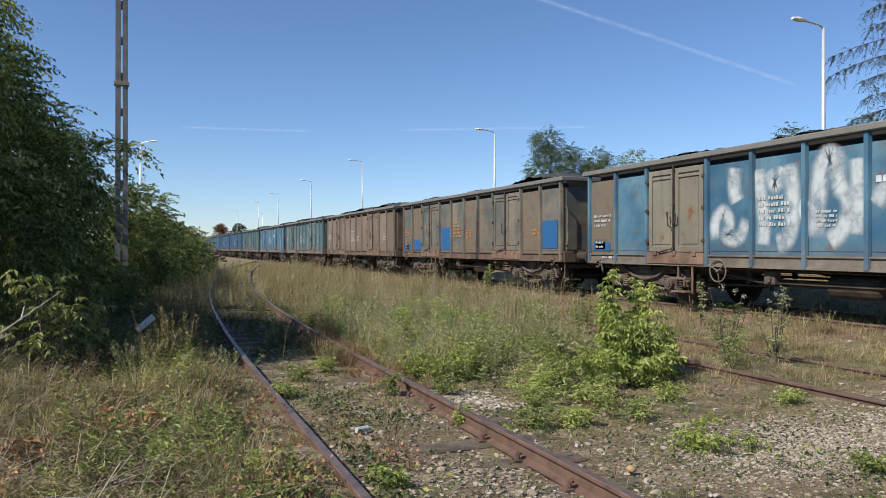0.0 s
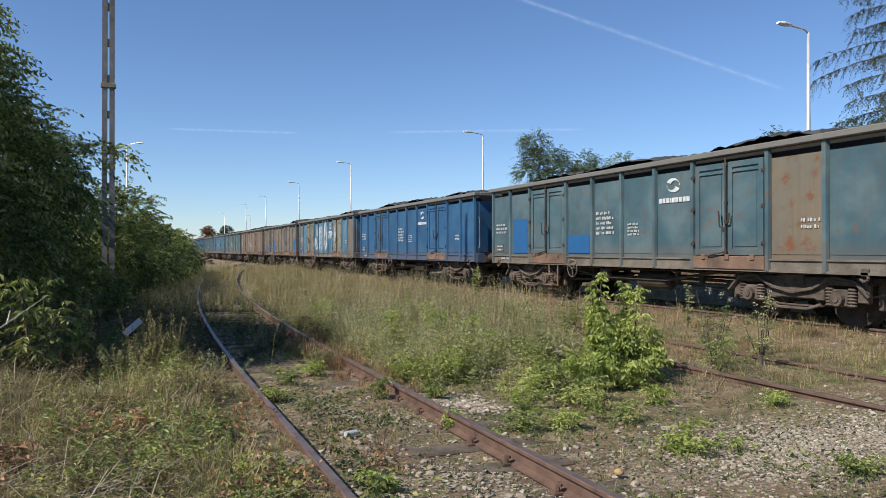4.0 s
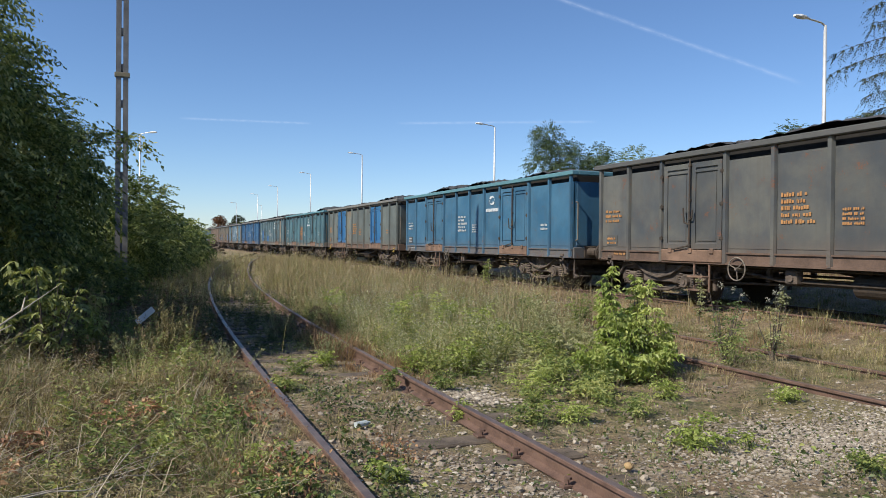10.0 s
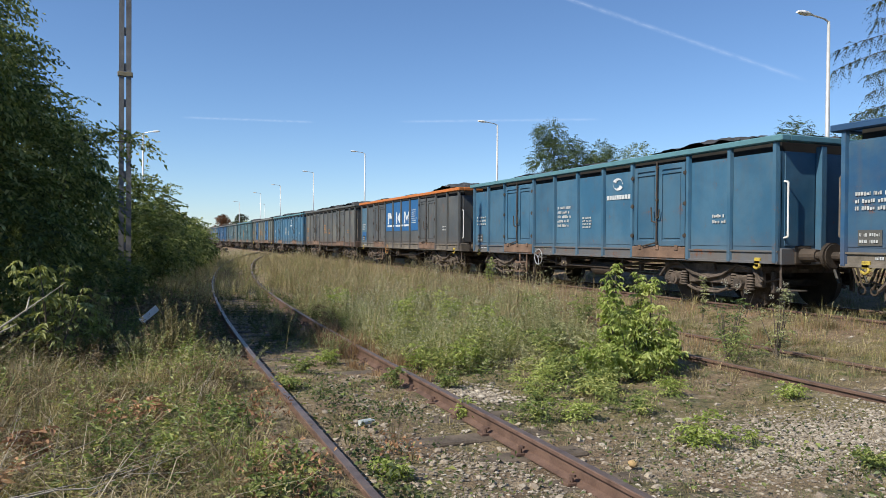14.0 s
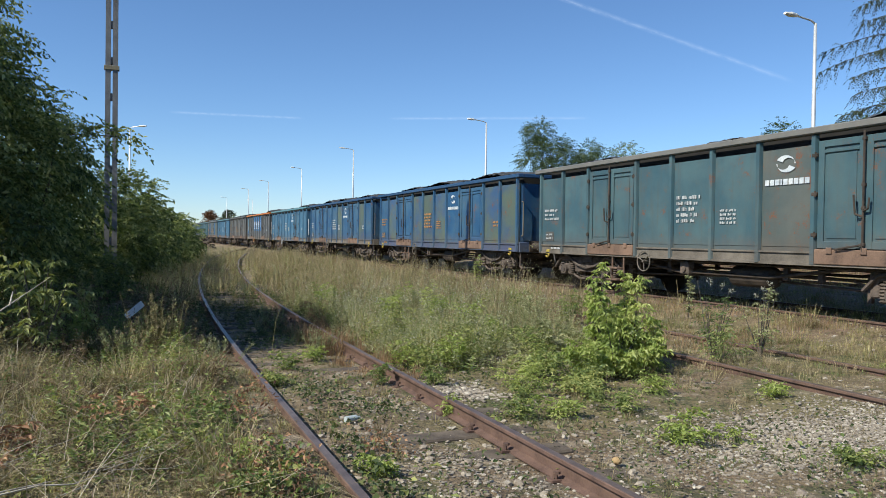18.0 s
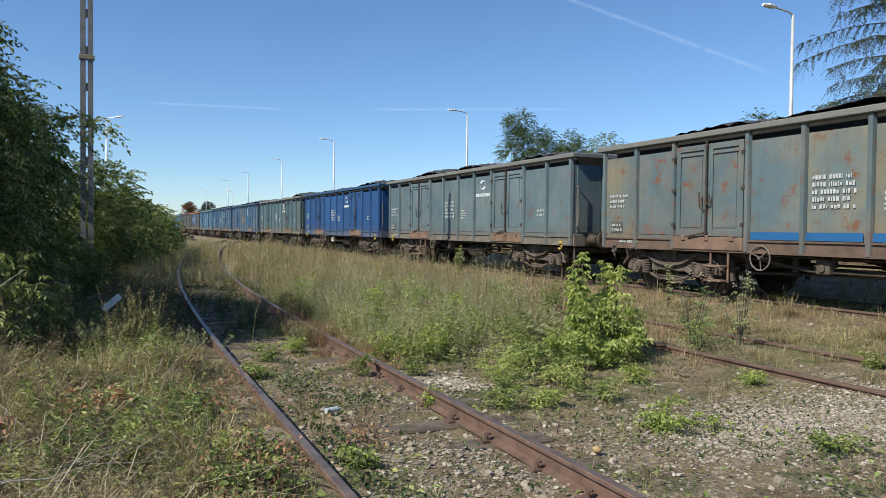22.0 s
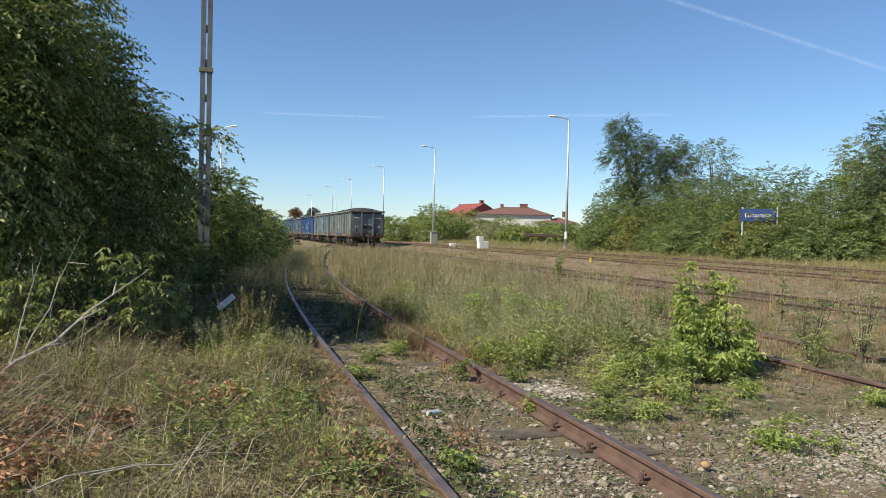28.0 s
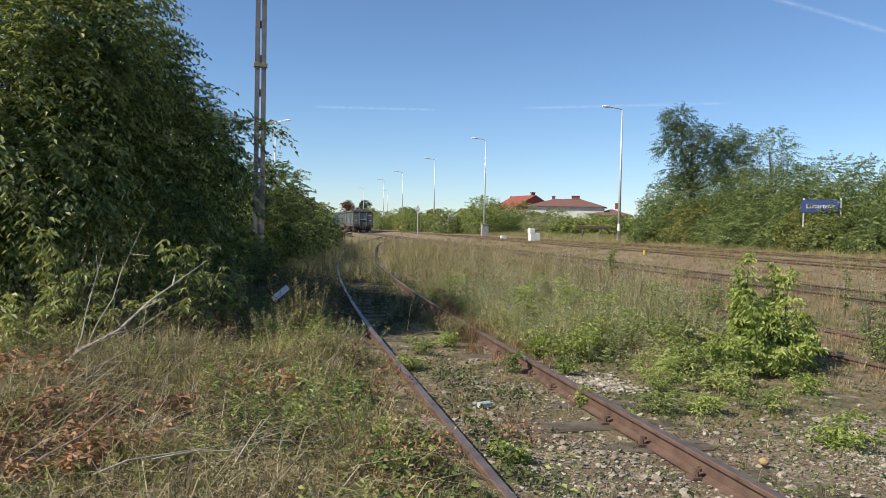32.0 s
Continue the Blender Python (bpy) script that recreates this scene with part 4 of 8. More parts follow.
rng = random.Random(5)
for num, wg in WAGONS.items():
    mark = M_MARK_ORANGE if num in (-1, 4, 6, 10) else M_MARK
    if num != 7:
        tagged(part("stencilled_data", bars(5, rng, 0.07, 0.045, (0.5, 0.75)), M_MARK_ORANGE if num == 3 else mark, wg, "stencilled data panel", at=side_at(5.42, 2.12)), kind="stuff")
        tagged(part("stencilled_data", bars(4, rng, 0.045, 0.03, (0.36, 0.40)), mark, wg, "stencilled load table", at=side_at(6.62, 1.82)), kind="stuff")
    tagged(part("stencilled_data", bars(3, rng, 0.06, 0.05, (0.45, 0.7)), mark, wg, "stencilled data panel", at=side_at(0.25, 2.0)), kind="stuff")
    tagged(part("stencilled_data", bars(2, rng, 0.06, 0.05, (0.3, 0.45)), mark, wg, "stencilled marks", at=side_at(11.2, 1.75)), kind="stuff")
    tagged(part("stencilled_data", bars(1, rng, 0.05, 0.05, (0.4, 0.6)), mark, wg, "stencilled marks", at=pose(-HALF_W - 0.026, 12.2, 1.02)), kind="stuff")
    tagged(part("stencilled_data", bars(1, rng, 0.05, 0.05, (0.3, 0.5)), mark, wg, "stencilled marks", at=pose(-HALF_W - 0.026, 3.9, 1.02)), kind="stuff")
    table = part("load_table", patch_bm(0.40, 0.24), M_RIMDARK, wg, "small black load table", at=side_at(0.30, 1.42))
    tagged(part("table_cells", bars(2, rng, 0.05, 0.05, (0.30, 0.34)), mark, table, at=(-0.005, -0.03, -0.05)), kind="stuff")
    if num in (0, 1, 2, 3, 5, 8, 9, 10, 11, 12, 13, -4, -6, -7, -10):
        tagged(part("emblem", emblem_bm(0.70), M_MARKBRIGHT, wg, "pale emblem over a bar", at=side_at(8.11, 2.54)), kind="stuff")


def panel_paint(num, mat, *bays):
    """Repaints whole side sheets (and none of the ribs): bays counted from the wagon's front end."""
    ys = [round(b[1], 2) for b in BAYS if b[0] == "panel"][::-1]
    for o in WAGONS[num].children:
        t = o.matrix_basis.translation
        if o.name.startswith("side_panel") and t.x < 0 and round(t.y, 2) in [ys[k] for k in bays]:
            o.material_slots[0].material = mat


olive = paint("olive_faded_sheet", (0.085, 0.115, 0.085), (0.03, 0.075, 0.17), 0.4, 0.3, 11)
cream = paint("cream_worn_sheet", (0.22, 0.19, 0.12), (0.12, 0.155, 0.16), 0.7, 0.4, 12)
bluish = paint("blue_old_sheet", (0.04, 0.12, 0.21), (0.07, 0.14, 0.20), 0.3, 0.3, 13)
tan = paint("tan_rusty_sheet", (0.17, 0.13, 0.085), (0.13, 0.125, 0.10), 0.7, 0.5, 14)
panel_paint(10, olive, 1, 2, 3, 4, 6, 7)
panel_paint(9, olive, 4, 6)
panel_paint(14, cream, 0, 3, 4, 7)
panel_paint(0, tan, 0, 7)
panel_paint(-1, tan, 1, 4, 6)
panel_paint(2, tan, 6)
panel_paint(4, cream, 2)
grubby = paint("grubby_teal_sheet", (0.055, 0.082, 0.085), (0.10, 0.11, 0.10), 0.6, 0.5, 15)
panel_paint(11, grubby, 5, 7)
panel_paint(7, bluish, 0)


def spot(num, y, z, w, h, m, label="patch of different paint"):
    ragged = m in (M_CREAMPATCH, M_OLIVEPATCH)
    part("paint_patch", blotch_bm(w, h, num * 37 + int(y * 10)) if ragged else patch_bm(w, h), m, WAGONS[num], label, at=side_at(y, z))


for num, y, z, w, h, m in ((-1, 1.30, 1.55, 0.9, 0.42, M_BLUEPATCH), (-1, 4.3, 1.95, 0.85, 0.8, M_BLUEPATCH), (-1, 11.75, 1.95, 0.8, 0.75, M_BLUEPATCH),
                           (-1, 0.15, 1.35, 0.8, 0.22, M_BLUEPATCH), (2, 1.3, 2.1, 0.85, 0.95, M_BLUEPATCH), (2, 4.2, 1.6, 0.95, 0.45, M_BLUEPATCH),
                           (3, 5.36, 2.2, 0.85, 0.95, M_BROWNPATCH), (7, 0.2, 1.6, 0.7, 0.4, M_BLUEPATCH), (11, 9.0, 1.8, 0.35, 0.12, M_BLUEPATCH),
                           (14, 4.2, 1.22, 1.0, 0.13, M_BLUEPATCH), (14, 5.3, 1.22, 1.0, 0.13, M_BLUEPATCH), (14, 6.45, 1.22, 1.0, 0.13, M_BLUEPATCH),
                           (14, 12.0, 1.45, 0.5, 0.13, M_BLUEPATCH), (0, 0.2, 1.35, 0.7, 0.2, M_BLUEPATCH), (7, 4.2, 2.86, 0.95, 1.25, M_BLUEPATCH),
                           (7, 5.34, 2.86, 0.95, 1.25, M_BLUEPATCH), (7, 6.48, 2.86, 0.95, 1.25, M_BLUEPATCH), (7, 7.62, 2.86, 0.95, 1.25, M_BLUEPATCH)):
    spot(num, y, z, w, h, m)
# blue panel with pale blocks on the dark wagon
for y, shape in ((4.45, 0), (5.62, 1), (6.72, 2)):
    bm = bmesh.new()
    box(bm, -0.008, -0.004, -0.15, 0, -0.75, -0.05)
    corners = (((-0.19, -0.05), (-0.19, -0.40), (-0.60, -0.40), (-0.46, -0.05)), ((-0.19, -0.40), (-0.58, -0.75), (-0.58, -0.05)),
               ((-0.15, -0.05), (-0.15, -0.27), (-0.39, -0.62), (-0.63, -0.27), (-0.63, -0.05), (-0.39, -0.40)))[shape]
    bm.faces.new([bm.verts.new((-0.008, yy, zz)) for yy, zz in corners])
    if shape == 2:
        box(bm, -0.008, -0.004, -0.77, -0.63, -0.75, -0.05)
    box(bm, -0.008, -0.004, -0.95 if shape < 2 else -0.72, 0.05, -0.92, -0.81)
    part("emblem", bm, M_MARKBRIGHT, WAGONS[7], "white block shape on blue", at=pose(-0.003, 0, 0) @ side_at(y + 0.06, 2.46) @ Matrix.Diagonal((1, 0.95, 0.72, 1)))
tagged(part("stencilled_data", bars(7, rng, 0.035, 0.05, (0.35, 0.8)), M_MARKBRIGHT, WAGONS[7], "white lines of small lettering", at=side_at(7.75, 2.47)), kind="stuff")
for leaf in [o for o in WAGONS[4].children if o.name.startswith("door_leaf")]:
    leaf.material_slots[0].material = M_DOORBLUE
greydoor = paint("grey_door_paint", (0.17, 0.165, 0.13), (0.21, 0.19, 0.14), 0.4, 0.4, 3)
for leaf in [o for o in WAGONS[0].children if o.name.startswith("door_leaf")]:
    leaf.material_slots[0].material = greydoor


def spray_mat():
    """Thin faded spray paint: soft ragged edges, dense in the middle of the stroke."""
    m = bpy.data.materials.new("faded_white_spray")
    nt, p = nodes_of(m)
    uv = nt.nodes.new("ShaderNodeTexCoord")
    sx = nt.nodes.new("ShaderNodeSeparateXYZ")
    nt.links.new(uv.outputs["UV"], sx.inputs[0])
    across = maths(nt, "SUBTRACT", 1.0, maths(nt, "ABSOLUTE", maths(nt, "SUBTRACT", maths(nt, "MULTIPLY", sx.outputs[1], 2.0), 1.0)))
    ends = step(nt, maths(nt, "MULTIPLY", sx.outputs[0], maths(nt, "SUBTRACT", 1.0, sx.outputs[0])), 0.0, 0.14)
    worn = step(nt, noise_tex(nt, coords(nt, "Object"), 3.0, 5), 0.30, 0.62)
    grain = step(nt, noise_tex(nt, coords(nt, "Object"), 60.0, 3), 0.2, 0.6)
    f = maths(nt, "MULTIPLY", maths(nt, "MULTIPLY", step(nt, across, 0.0, 0.75), ends), maths(nt, "MULTIPLY", maths(nt, "ADD", maths(nt, "MULTIPLY", worn, 0.6), 0.3), maths(nt, "ADD", maths(nt, "MULTIPLY", grain, 0.3), 0.7)))
    p.inputs["Base Color"].default_value = (0.52, 0.57, 0.60, 1)
    p.inputs["Roughness"].default_value = 0.7
    nt.links.new(f, p.inputs["Alpha"])
    return m


def stroke(pts, width):
    """A ribbon along a smoothed line of (y, z) places, with u along it and v across."""
    q = np.array(pts, float)
    for _ in range(3):
        a, b = q[:-1] * 0.75 + q[1:] * 0.25, q[:-1] * 0.25 + q[1:] * 0.75
        q = np.concatenate([q[:1], np.stack([a, b], 1).reshape(-1, 2), q[-1:]])
    d = np.gradient(q, axis=0)
    d /= np.maximum(1e-6, np.linalg.norm(d, axis=1, keepdims=True))
    n = np.stack([-d[:, 1], d[:, 0]], 1) * width / 2
    v = np.stack([q - n, q + n], 1).reshape(-1, 2)
    v = np.concatenate([np.zeros((len(v), 1)), v], 1)
    k = np.arange(len(q) - 1) * 2
    me = from_arrays("spray_paint", v, np.stack([k, k + 2, k + 3, k + 1], 1))
    lay = me.uv_layers.new()
    idx = np.zeros(len(me.loops), dtype=np.int32)
    me.loops.foreach_get("vertex_index", idx)
    lay.data.foreach_set("uv", np.stack([(idx // 2) / (len(q) - 1), idx % 2], 1).astype(np.float32).ravel())
    me.materials.append(M_SPRAY)
    return me


M_SPRAY = spray_mat()
STROKES = (([(4.35, 1.35), (4.30, 1.75), (4.55, 1.95), (4.75, 1.65), (4.55, 1.40), (4.95, 1.35), (5.15, 1.75)], 0.30), ([(4.85, 2.70), (4.80, 2.30), (4.90, 2.05)], 0.34),
           ([(5.40, 2.62), (5.45, 2.1), (5.55, 1.6), (5.50, 1.25)], 0.30), ([(5.60, 2.55), (5.80, 2.2), (5.95, 2.6)], 0.28), ([(6.10, 2.65), (6.15, 2.0), (6.10, 1.35), (5.80, 1.28)], 0.34),
           ([(6.60, 1.35), (6.65, 2.1), (6.75, 2.75), (7.05, 2.6), (6.95, 2.1)], 0.36), ([(7.00, 2.2), (7.25, 2.0), (7.15, 1.5), (6.85, 1.3)], 0.32), ([(7.35, 2.6), (7.38, 2.0), (7.35, 1.4)], 0.28),
           ([(7.65, 1.85), (7.85, 2.15), (8.05, 1.95), (8.25, 2.15), (8.60, 1.95)], 0.30), ([(9.1, 1.6), (9.2, 2.2), (9.35, 2.5), (9.5, 1.8)], 0.34), ([(6.4, 1.7), (6.3, 1.9), (6.45, 2.0)], 0.2))
for k, (pts, width) in enumerate(STROKES):
    ob = part("spray_paint", stroke([(BODY_L - y, z) for y, z in pts], width * 1.3), None, WAGONS[0], "faded white spray-painted stroke", at=(-HALF_W - (0.0145 if pts[0][0] < 8.68 else 0.056) - 0.0004 * k, 0, 0))


# tail wagon: reflectors and a dark placard frame
for x in (-0.95, 0.95):
    bm = bmesh.new()
    box(bm, -0.11, 0.11, -0.028, -0.02, -0.11, 0.11, 0.004)
    plate = part("tail_reflector", bm, M_WHITE, WAGONS[14], "red and white tail reflector", at=(x, 0, 1.72))
    for dx in (-0.06, 0.03):
        bm = bmesh.new()
        bm.faces.new([bm.verts.new(c) for c in ((dx - 0.045, -0.032, 0.105), (dx + 0.005, -0.032, 0.105), (dx + 0.065, -0.032, -0.105), (dx + 0.015, -0.032, -0.105))])
        part("band", bm, M_REFLECT, plate, "red band")
bm = bmesh.new()
box(bm, -0.42, 0.42, -0.03, -0.02, -0.15, 0.12)
part("placard", bm, M_STEEL, WAGONS[14], "dark scuffed placard", at=(0, 0, 1.72))
bm = bmesh.new()
for x0, x1, z in ((-1.15, -0.62, 2.45), (0.6, 1.15, 2.45), (-0.5, 0.5, 1.86)):
    rod(bm, (x0, -0.10, z), (x1, -0.10, z), 0.016, seg=6)
part("grab_rail", bm, M_WHITE, WAGONS[14])
# white and orange plate on the brake rod of the fresh blue wagon
plate = part("brake_plate", patch_bm(0.42, 0.20), M_WHITE, WAGONS[12], "white brake plate with an orange wedge", at=pose(-1.30, 7.65, 0.76))
bm = bmesh.new()
bm.faces.new([bm.verts.new(c) for c in ((-0.006, -0.40, -0.17), (-0.006, -0.12, -0.03), (-0.006, -0.14, -0.12))])
part("wedge", bm, M_REFLECT, plate)


# ---------------------------------------------------------------- plants
def unit(a):
    return a / np.maximum(1e-9, np.linalg.norm(a, axis=1, keepdims=True))


def leaf_arrays(base, way, length, width, rs, fold=0.25):
    """Folded pointed leaves: two triangles each along a midrib."""
    n = len(base)
    way = unit(way)
    up = unit(rs.normal(size=(n, 3)) * 0.7 + np.array([0, 0, 1.0]))
    side = unit(np.cross(way, up))
    nrm = np.cross(side, way)
    l, w = length[:, None], width[:, None]
    mid = base + way * l * 0.45 + nrm * w * fold
    tip = base + way * l - np.array([0, 0, 1.0]) * l * 0.12
    v = np.stack([base, mid + side * w * 0.5, tip, mid - side * w * 0.5], 1).reshape(-1, 3)
    i = np.arange(n)[:, None] * 4
    f = np.concatenate([i + np.array([0, 1, 2]), i + np.array([0, 2, 3])], 0)
    return v, f


def twigs(starts, dirs, lengths, leaves, leaf_l, rs, droop=0.5, hang=0.35):
    """Leaves in pairs along drooping twigs."""
    n = len(starts)
    k = np.tile(np.arange(leaves), n)
    idx = np.repeat(np.arange(n), leaves)
    s = (k + 0.6) / leaves
    d = unit(dirs)[idx]
    L = lengths[idx]
    p = starts[idx] + d * (L * s)[:, None] - np.array([0, 0, 1.0]) * (droop * L * s * s)[:, None]
    side = unit(np.cross(d, np.array([0.03, 0.02, 1.0])[None]))
    sg = np.where(k % 2 == 0, 1.0, -1.0)[:, None]
    way = d * 0.55 + side * sg * 0.9 + rs.normal(size=p.shape) * 0.28 - np.array([0, 0, hang])
    ln = leaf_l * rs.uniform(0.65, 1.25, len(p))
    return leaf_arrays(p, way, ln, ln * rs.uniform(0.36, 0.52, len(p)), rs)


def lobes_foliage(lobes, count, leaves, leaf_l, twig_l, rs, droop=0.45, low=0.15, inner=0.35, hang=0.35, thin=-0.5):
    """Twigs over the surface of overlapping rounded lobes, with gaps where noise says so."""
    lob = np.array(lobes, float)
    area = lob[:, 3] * lob[:, 4] + lob[:, 3] * lob[:, 5] + lob[:, 4] * lob[:, 5]
    which = rs.choice(len(lob), count, p=area / area.sum())
    d = unit(rs.normal(size=(count, 3)))
    r = np.where(rs.uniform(size=count) < inner, rs.uniform(0.35, 0.8, count), rs.uniform(0.78, 1.06, count))
    bumps = 1 + 0.13 * np.sin(d[:, 0] * 7 + which) * np.sin(d[:, 1] * 6 + 2 * which) + 0.12 * np.sin(d[:, 2] * 9 + which * 1.7)
    p = lob[which, :3] + d * lob[which, 3:6] * (r * bumps)[:, None]
    keep = p[:, 2] > ground_z(p[:, 0], p[:, 1]) + low
    for q in lob:
        e = (p - q[:3]) / q[3:6]
        keep &= (e ** 2).sum(1) > 0.16
    gap = np.sin(p[:, 0] * 2.3 + 1.3 * np.sin(p[:, 2] * 2.1)) * np.sin(p[:, 1] * 2.0 + p[:, 2] * 1.4)
    keep &= gap > thin
    p, d = p[keep], d[keep]
    way = d * np.array([1, 1, 0.7]) + rs.normal(size=p.shape) * 0.35 + np.array([0, 0, 0.18])
    return twigs(p, way, twig_l * rs.uniform(0.5, 1.4, len(p)), leaves, leaf_l, rs, droop, hang)


def limbs_bm(base, tips, r0, rs, wiggle=0.12):
    bm = bmesh.new()
    for t in tips:
        a, b = Vector(base), Vector(t)
        L = (b - a).length
        pts = [a.lerp(b, i / 5) + Vector(rs.normal(size=3)) * wiggle * L * 0.12 * (0 < i < 5) for i in range(6)]
        for i in range(5):
            rod(bm, pts[i], pts[i + 1], r0 * (1 - i / 5.5), r0 * (1 - (i + 1) / 5.5), seg=6)
    return bm


def foliage_part(parent, v, f, material, name="foliage", label=""):
    me = from_arrays(name, v, f)
    me.materials.append(material)
    return part(name, me, None, parent, label)


def shrub(name, label, category, lobes, count, leaves, leaf_l, twig_l, material, seed, group="", r0=0.05, inner=0.35, droop=0.45, low=0.15, hang=0.35, thin=-0.5):
    rs = np.random.RandomState(seed)
    x, y = np.mean([l[0] for l in lobes]), np.mean([l[1] for l in lobes])
    t = thing(name, label, category, group)
    tips = []
    for l in lobes:
        for _ in range(2):
            tips.append((l[0] + rs.uniform(-.5, .5) * l[3], l[1] + rs.uniform(-.5, .5) * l[4], l[2] + rs.uniform(0.1, 0.7) * l[5]))
    base = (x, y, float(ground_z(x, y)) - 0.05)
    tagged(part("stem", limbs_bm(base, tips, r0, rs), M_BARK, t), kind="stuff")
    v, f = lobes_foliage(lobes, count, leaves, leaf_l, twig_l, rs, droop, low, inner, hang, thin)
    foliage_part(t, v, f, material)
    return t


# hedge of box elder along the siding
HEDGE = [
    ("tall", [(-3.85, 10.8, 3.15, 1.65, 1.35, 2.4), (-3.0, 11.7, 4.2, 1.2, 1.4, 1.3), (-3.3, 10.4, 2.2, 1.0, 0.8, 0.9)], 6400, 0.086, 0.40),
    ("tall", [(-2.50, 13.2, 3.2, 1.15, 1.45, 1.4), (-2.3, 12.4, 1.8, 1.0, 1.3, 1.3), (-3.5, 14.2, 4.2, 1.5, 1.5, 1.6)], 4200, 0.088, 0.40),
    # Last lobe added, hidden behind nearer bushes, to keep sun off the mast
    ("mid", [(-1.50, 14.0, 2.8, 0.75, 1.2, 1.15), (-1.9, 15.6, 2.5, 0.95, 1.5, 1.4), (-2.3, 17.4, 1.6, 1.0, 1.6, 1.5), (-2.7, 17.5, 3.2, 1.3, 1.7, 1.3), (-2.5, 19.6, 2.8, 1.1, 1.3, 1.7)], 5600, 0.09, 0.40),
    ("mid", [(-1.3, 23.2, 1.9, 1.2, 1.5, 1.7), (-0.35, 23.8, 1.9, 1.0, 1.6, 1.65), (-0.1, 26.0, 1.4, 1.0, 1.6, 1.4)], 3200, 0.11, 0.42),
    ("low", [(0.35, 29.5, 1.6, 1.0, 2.0, 1.4), (0.9, 33.0, 1.4, 1.0, 2.0, 1.3), (-0.5, 31.0, 1.6, 1.4, 2.4, 1.4)], 1900, 0.15, 0.5),
    ("low", [(1.5, 37.0, 1.3, 0.9, 2.2, 1.2), (2.1, 42.0, 1.2, 0.9, 2.4, 1.15), (2.6, 47.0, 1.2, 0.9, 2.6, 1.2)], 1500, 0.18, 0.55),
    ("low", [(-1.15, 17.6, 0.75, 0.65, 1.0, 0.75), (-0.75, 18.4, 0.55, 0.5, 0.8, 0.6), (-1.5, 15.5, 0.7, 0.6, 1.2, 0.7)], 1500, 0.09, 0.35),
]
for k, (kind, lobes, n, ll, tw) in enumerate(HEDGE):
    shrub("box_elder_bush", {"tall": "tall dark green box elder bush by the siding", "mid": "dense dark green bush leaning over the siding", "low": "low dark green bush beside the curving siding"}[kind],
          "bush", lobes, n, 13, ll, tw, M_LEAF_DARK, 20 + k, "siding hedge", 0.07, 0.3, 0.5, hang=0.5, thin=-0.28)


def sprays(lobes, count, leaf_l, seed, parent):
    """Longer shoots standing out of a bush, their paler colour painted in for sunlight."""
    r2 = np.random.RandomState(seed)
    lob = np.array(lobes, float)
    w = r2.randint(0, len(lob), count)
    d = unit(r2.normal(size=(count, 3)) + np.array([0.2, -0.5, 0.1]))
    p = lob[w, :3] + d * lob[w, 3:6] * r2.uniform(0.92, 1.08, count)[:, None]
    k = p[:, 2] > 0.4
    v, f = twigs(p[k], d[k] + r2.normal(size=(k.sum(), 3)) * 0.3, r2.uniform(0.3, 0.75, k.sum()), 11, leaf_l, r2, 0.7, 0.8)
    tagged(foliage_part(parent, v, f, M_LEAF_PALE, "young_shoot", "paler leaves standing in for sunlit ones"), kind="stuff")


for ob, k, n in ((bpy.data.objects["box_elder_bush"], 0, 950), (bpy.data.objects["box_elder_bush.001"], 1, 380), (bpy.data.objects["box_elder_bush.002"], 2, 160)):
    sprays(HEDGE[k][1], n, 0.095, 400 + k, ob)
# one branch reaching out past the mast
rs = np.random.RandomState(77)
br = thing("overhanging_branch", "leafy box elder branch reaching out of the hedge", "branch", "siding hedge")
st = np.array([(-1.4 + 0.145 * i, 14.2 + 0.05 * i, 3.35 + 0.08 * i - 0.008 * i * i) for i in range(10)])
tagged(part("stem", limbs_bm(st[0], [st[-1]], 0.02, rs, 0.03), M_BARK, br), kind="stuff")
v, f = twigs(np.repeat(st, 5, 0), rs.normal(size=(50, 3)) * 0.8 + np.array([0.6, 0, -0.2]), rs.uniform(0.2, 0.5, 50), 9, 0.11, rs, 0.7)
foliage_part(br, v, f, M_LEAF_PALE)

# bright saplings and weeds in the yard
def weed(x, y, h, w, n, leaf_l, material, seed, label="leafy green weed growing in the gravel", stems=5, name="weed", category="weed", group="yard weeds"):
    rs = np.random.RandomState(seed)
    z = float(ground_z(x, y))
    t = thing(name, label, category, group)
    tips = [(x + rs.uniform(-.5, .5) * w, y + rs.uniform(-.5, .5) * w, z + h * rs.uniform(0.65, 1.0)) for _ in range(stems)]
    tagged(part("stem", limbs_bm((x, y, z - 0.03), tips, 0.012 * max(0.5, h), rs, 0.05), M_BARK if h > 0.9 else M_GRASS_GREEN, t), kind="stuff")
    pts, dirs, reach = [], [], []
    base = np.array((x, y, z))
    for tp in tips:
        for _ in range(max(2, n // stems)):
            s = rs.uniform(0.12, 1.0) ** 0.8
            pts.append(base + (np.array(tp) - base) * s + rs.normal(size=3) * 0.02)
            a = rs.uniform(0, 2 * math.pi)
            dirs.append((math.cos(a), math.sin(a), rs.uniform(0.0, 0.7)))
            reach.append(1.25 - 0.85 * s)
    v, f = twigs(np.array(pts), np.array(dirs), rs.uniform(0.5, 1.1, len(pts)) * np.array(reach) * (0.30 * w + 0.06), 7, leaf_l, rs, 0.45, 0.8 if name == "sapling" else 0.35)
    foliage_part(t, v, f, material)
    return t


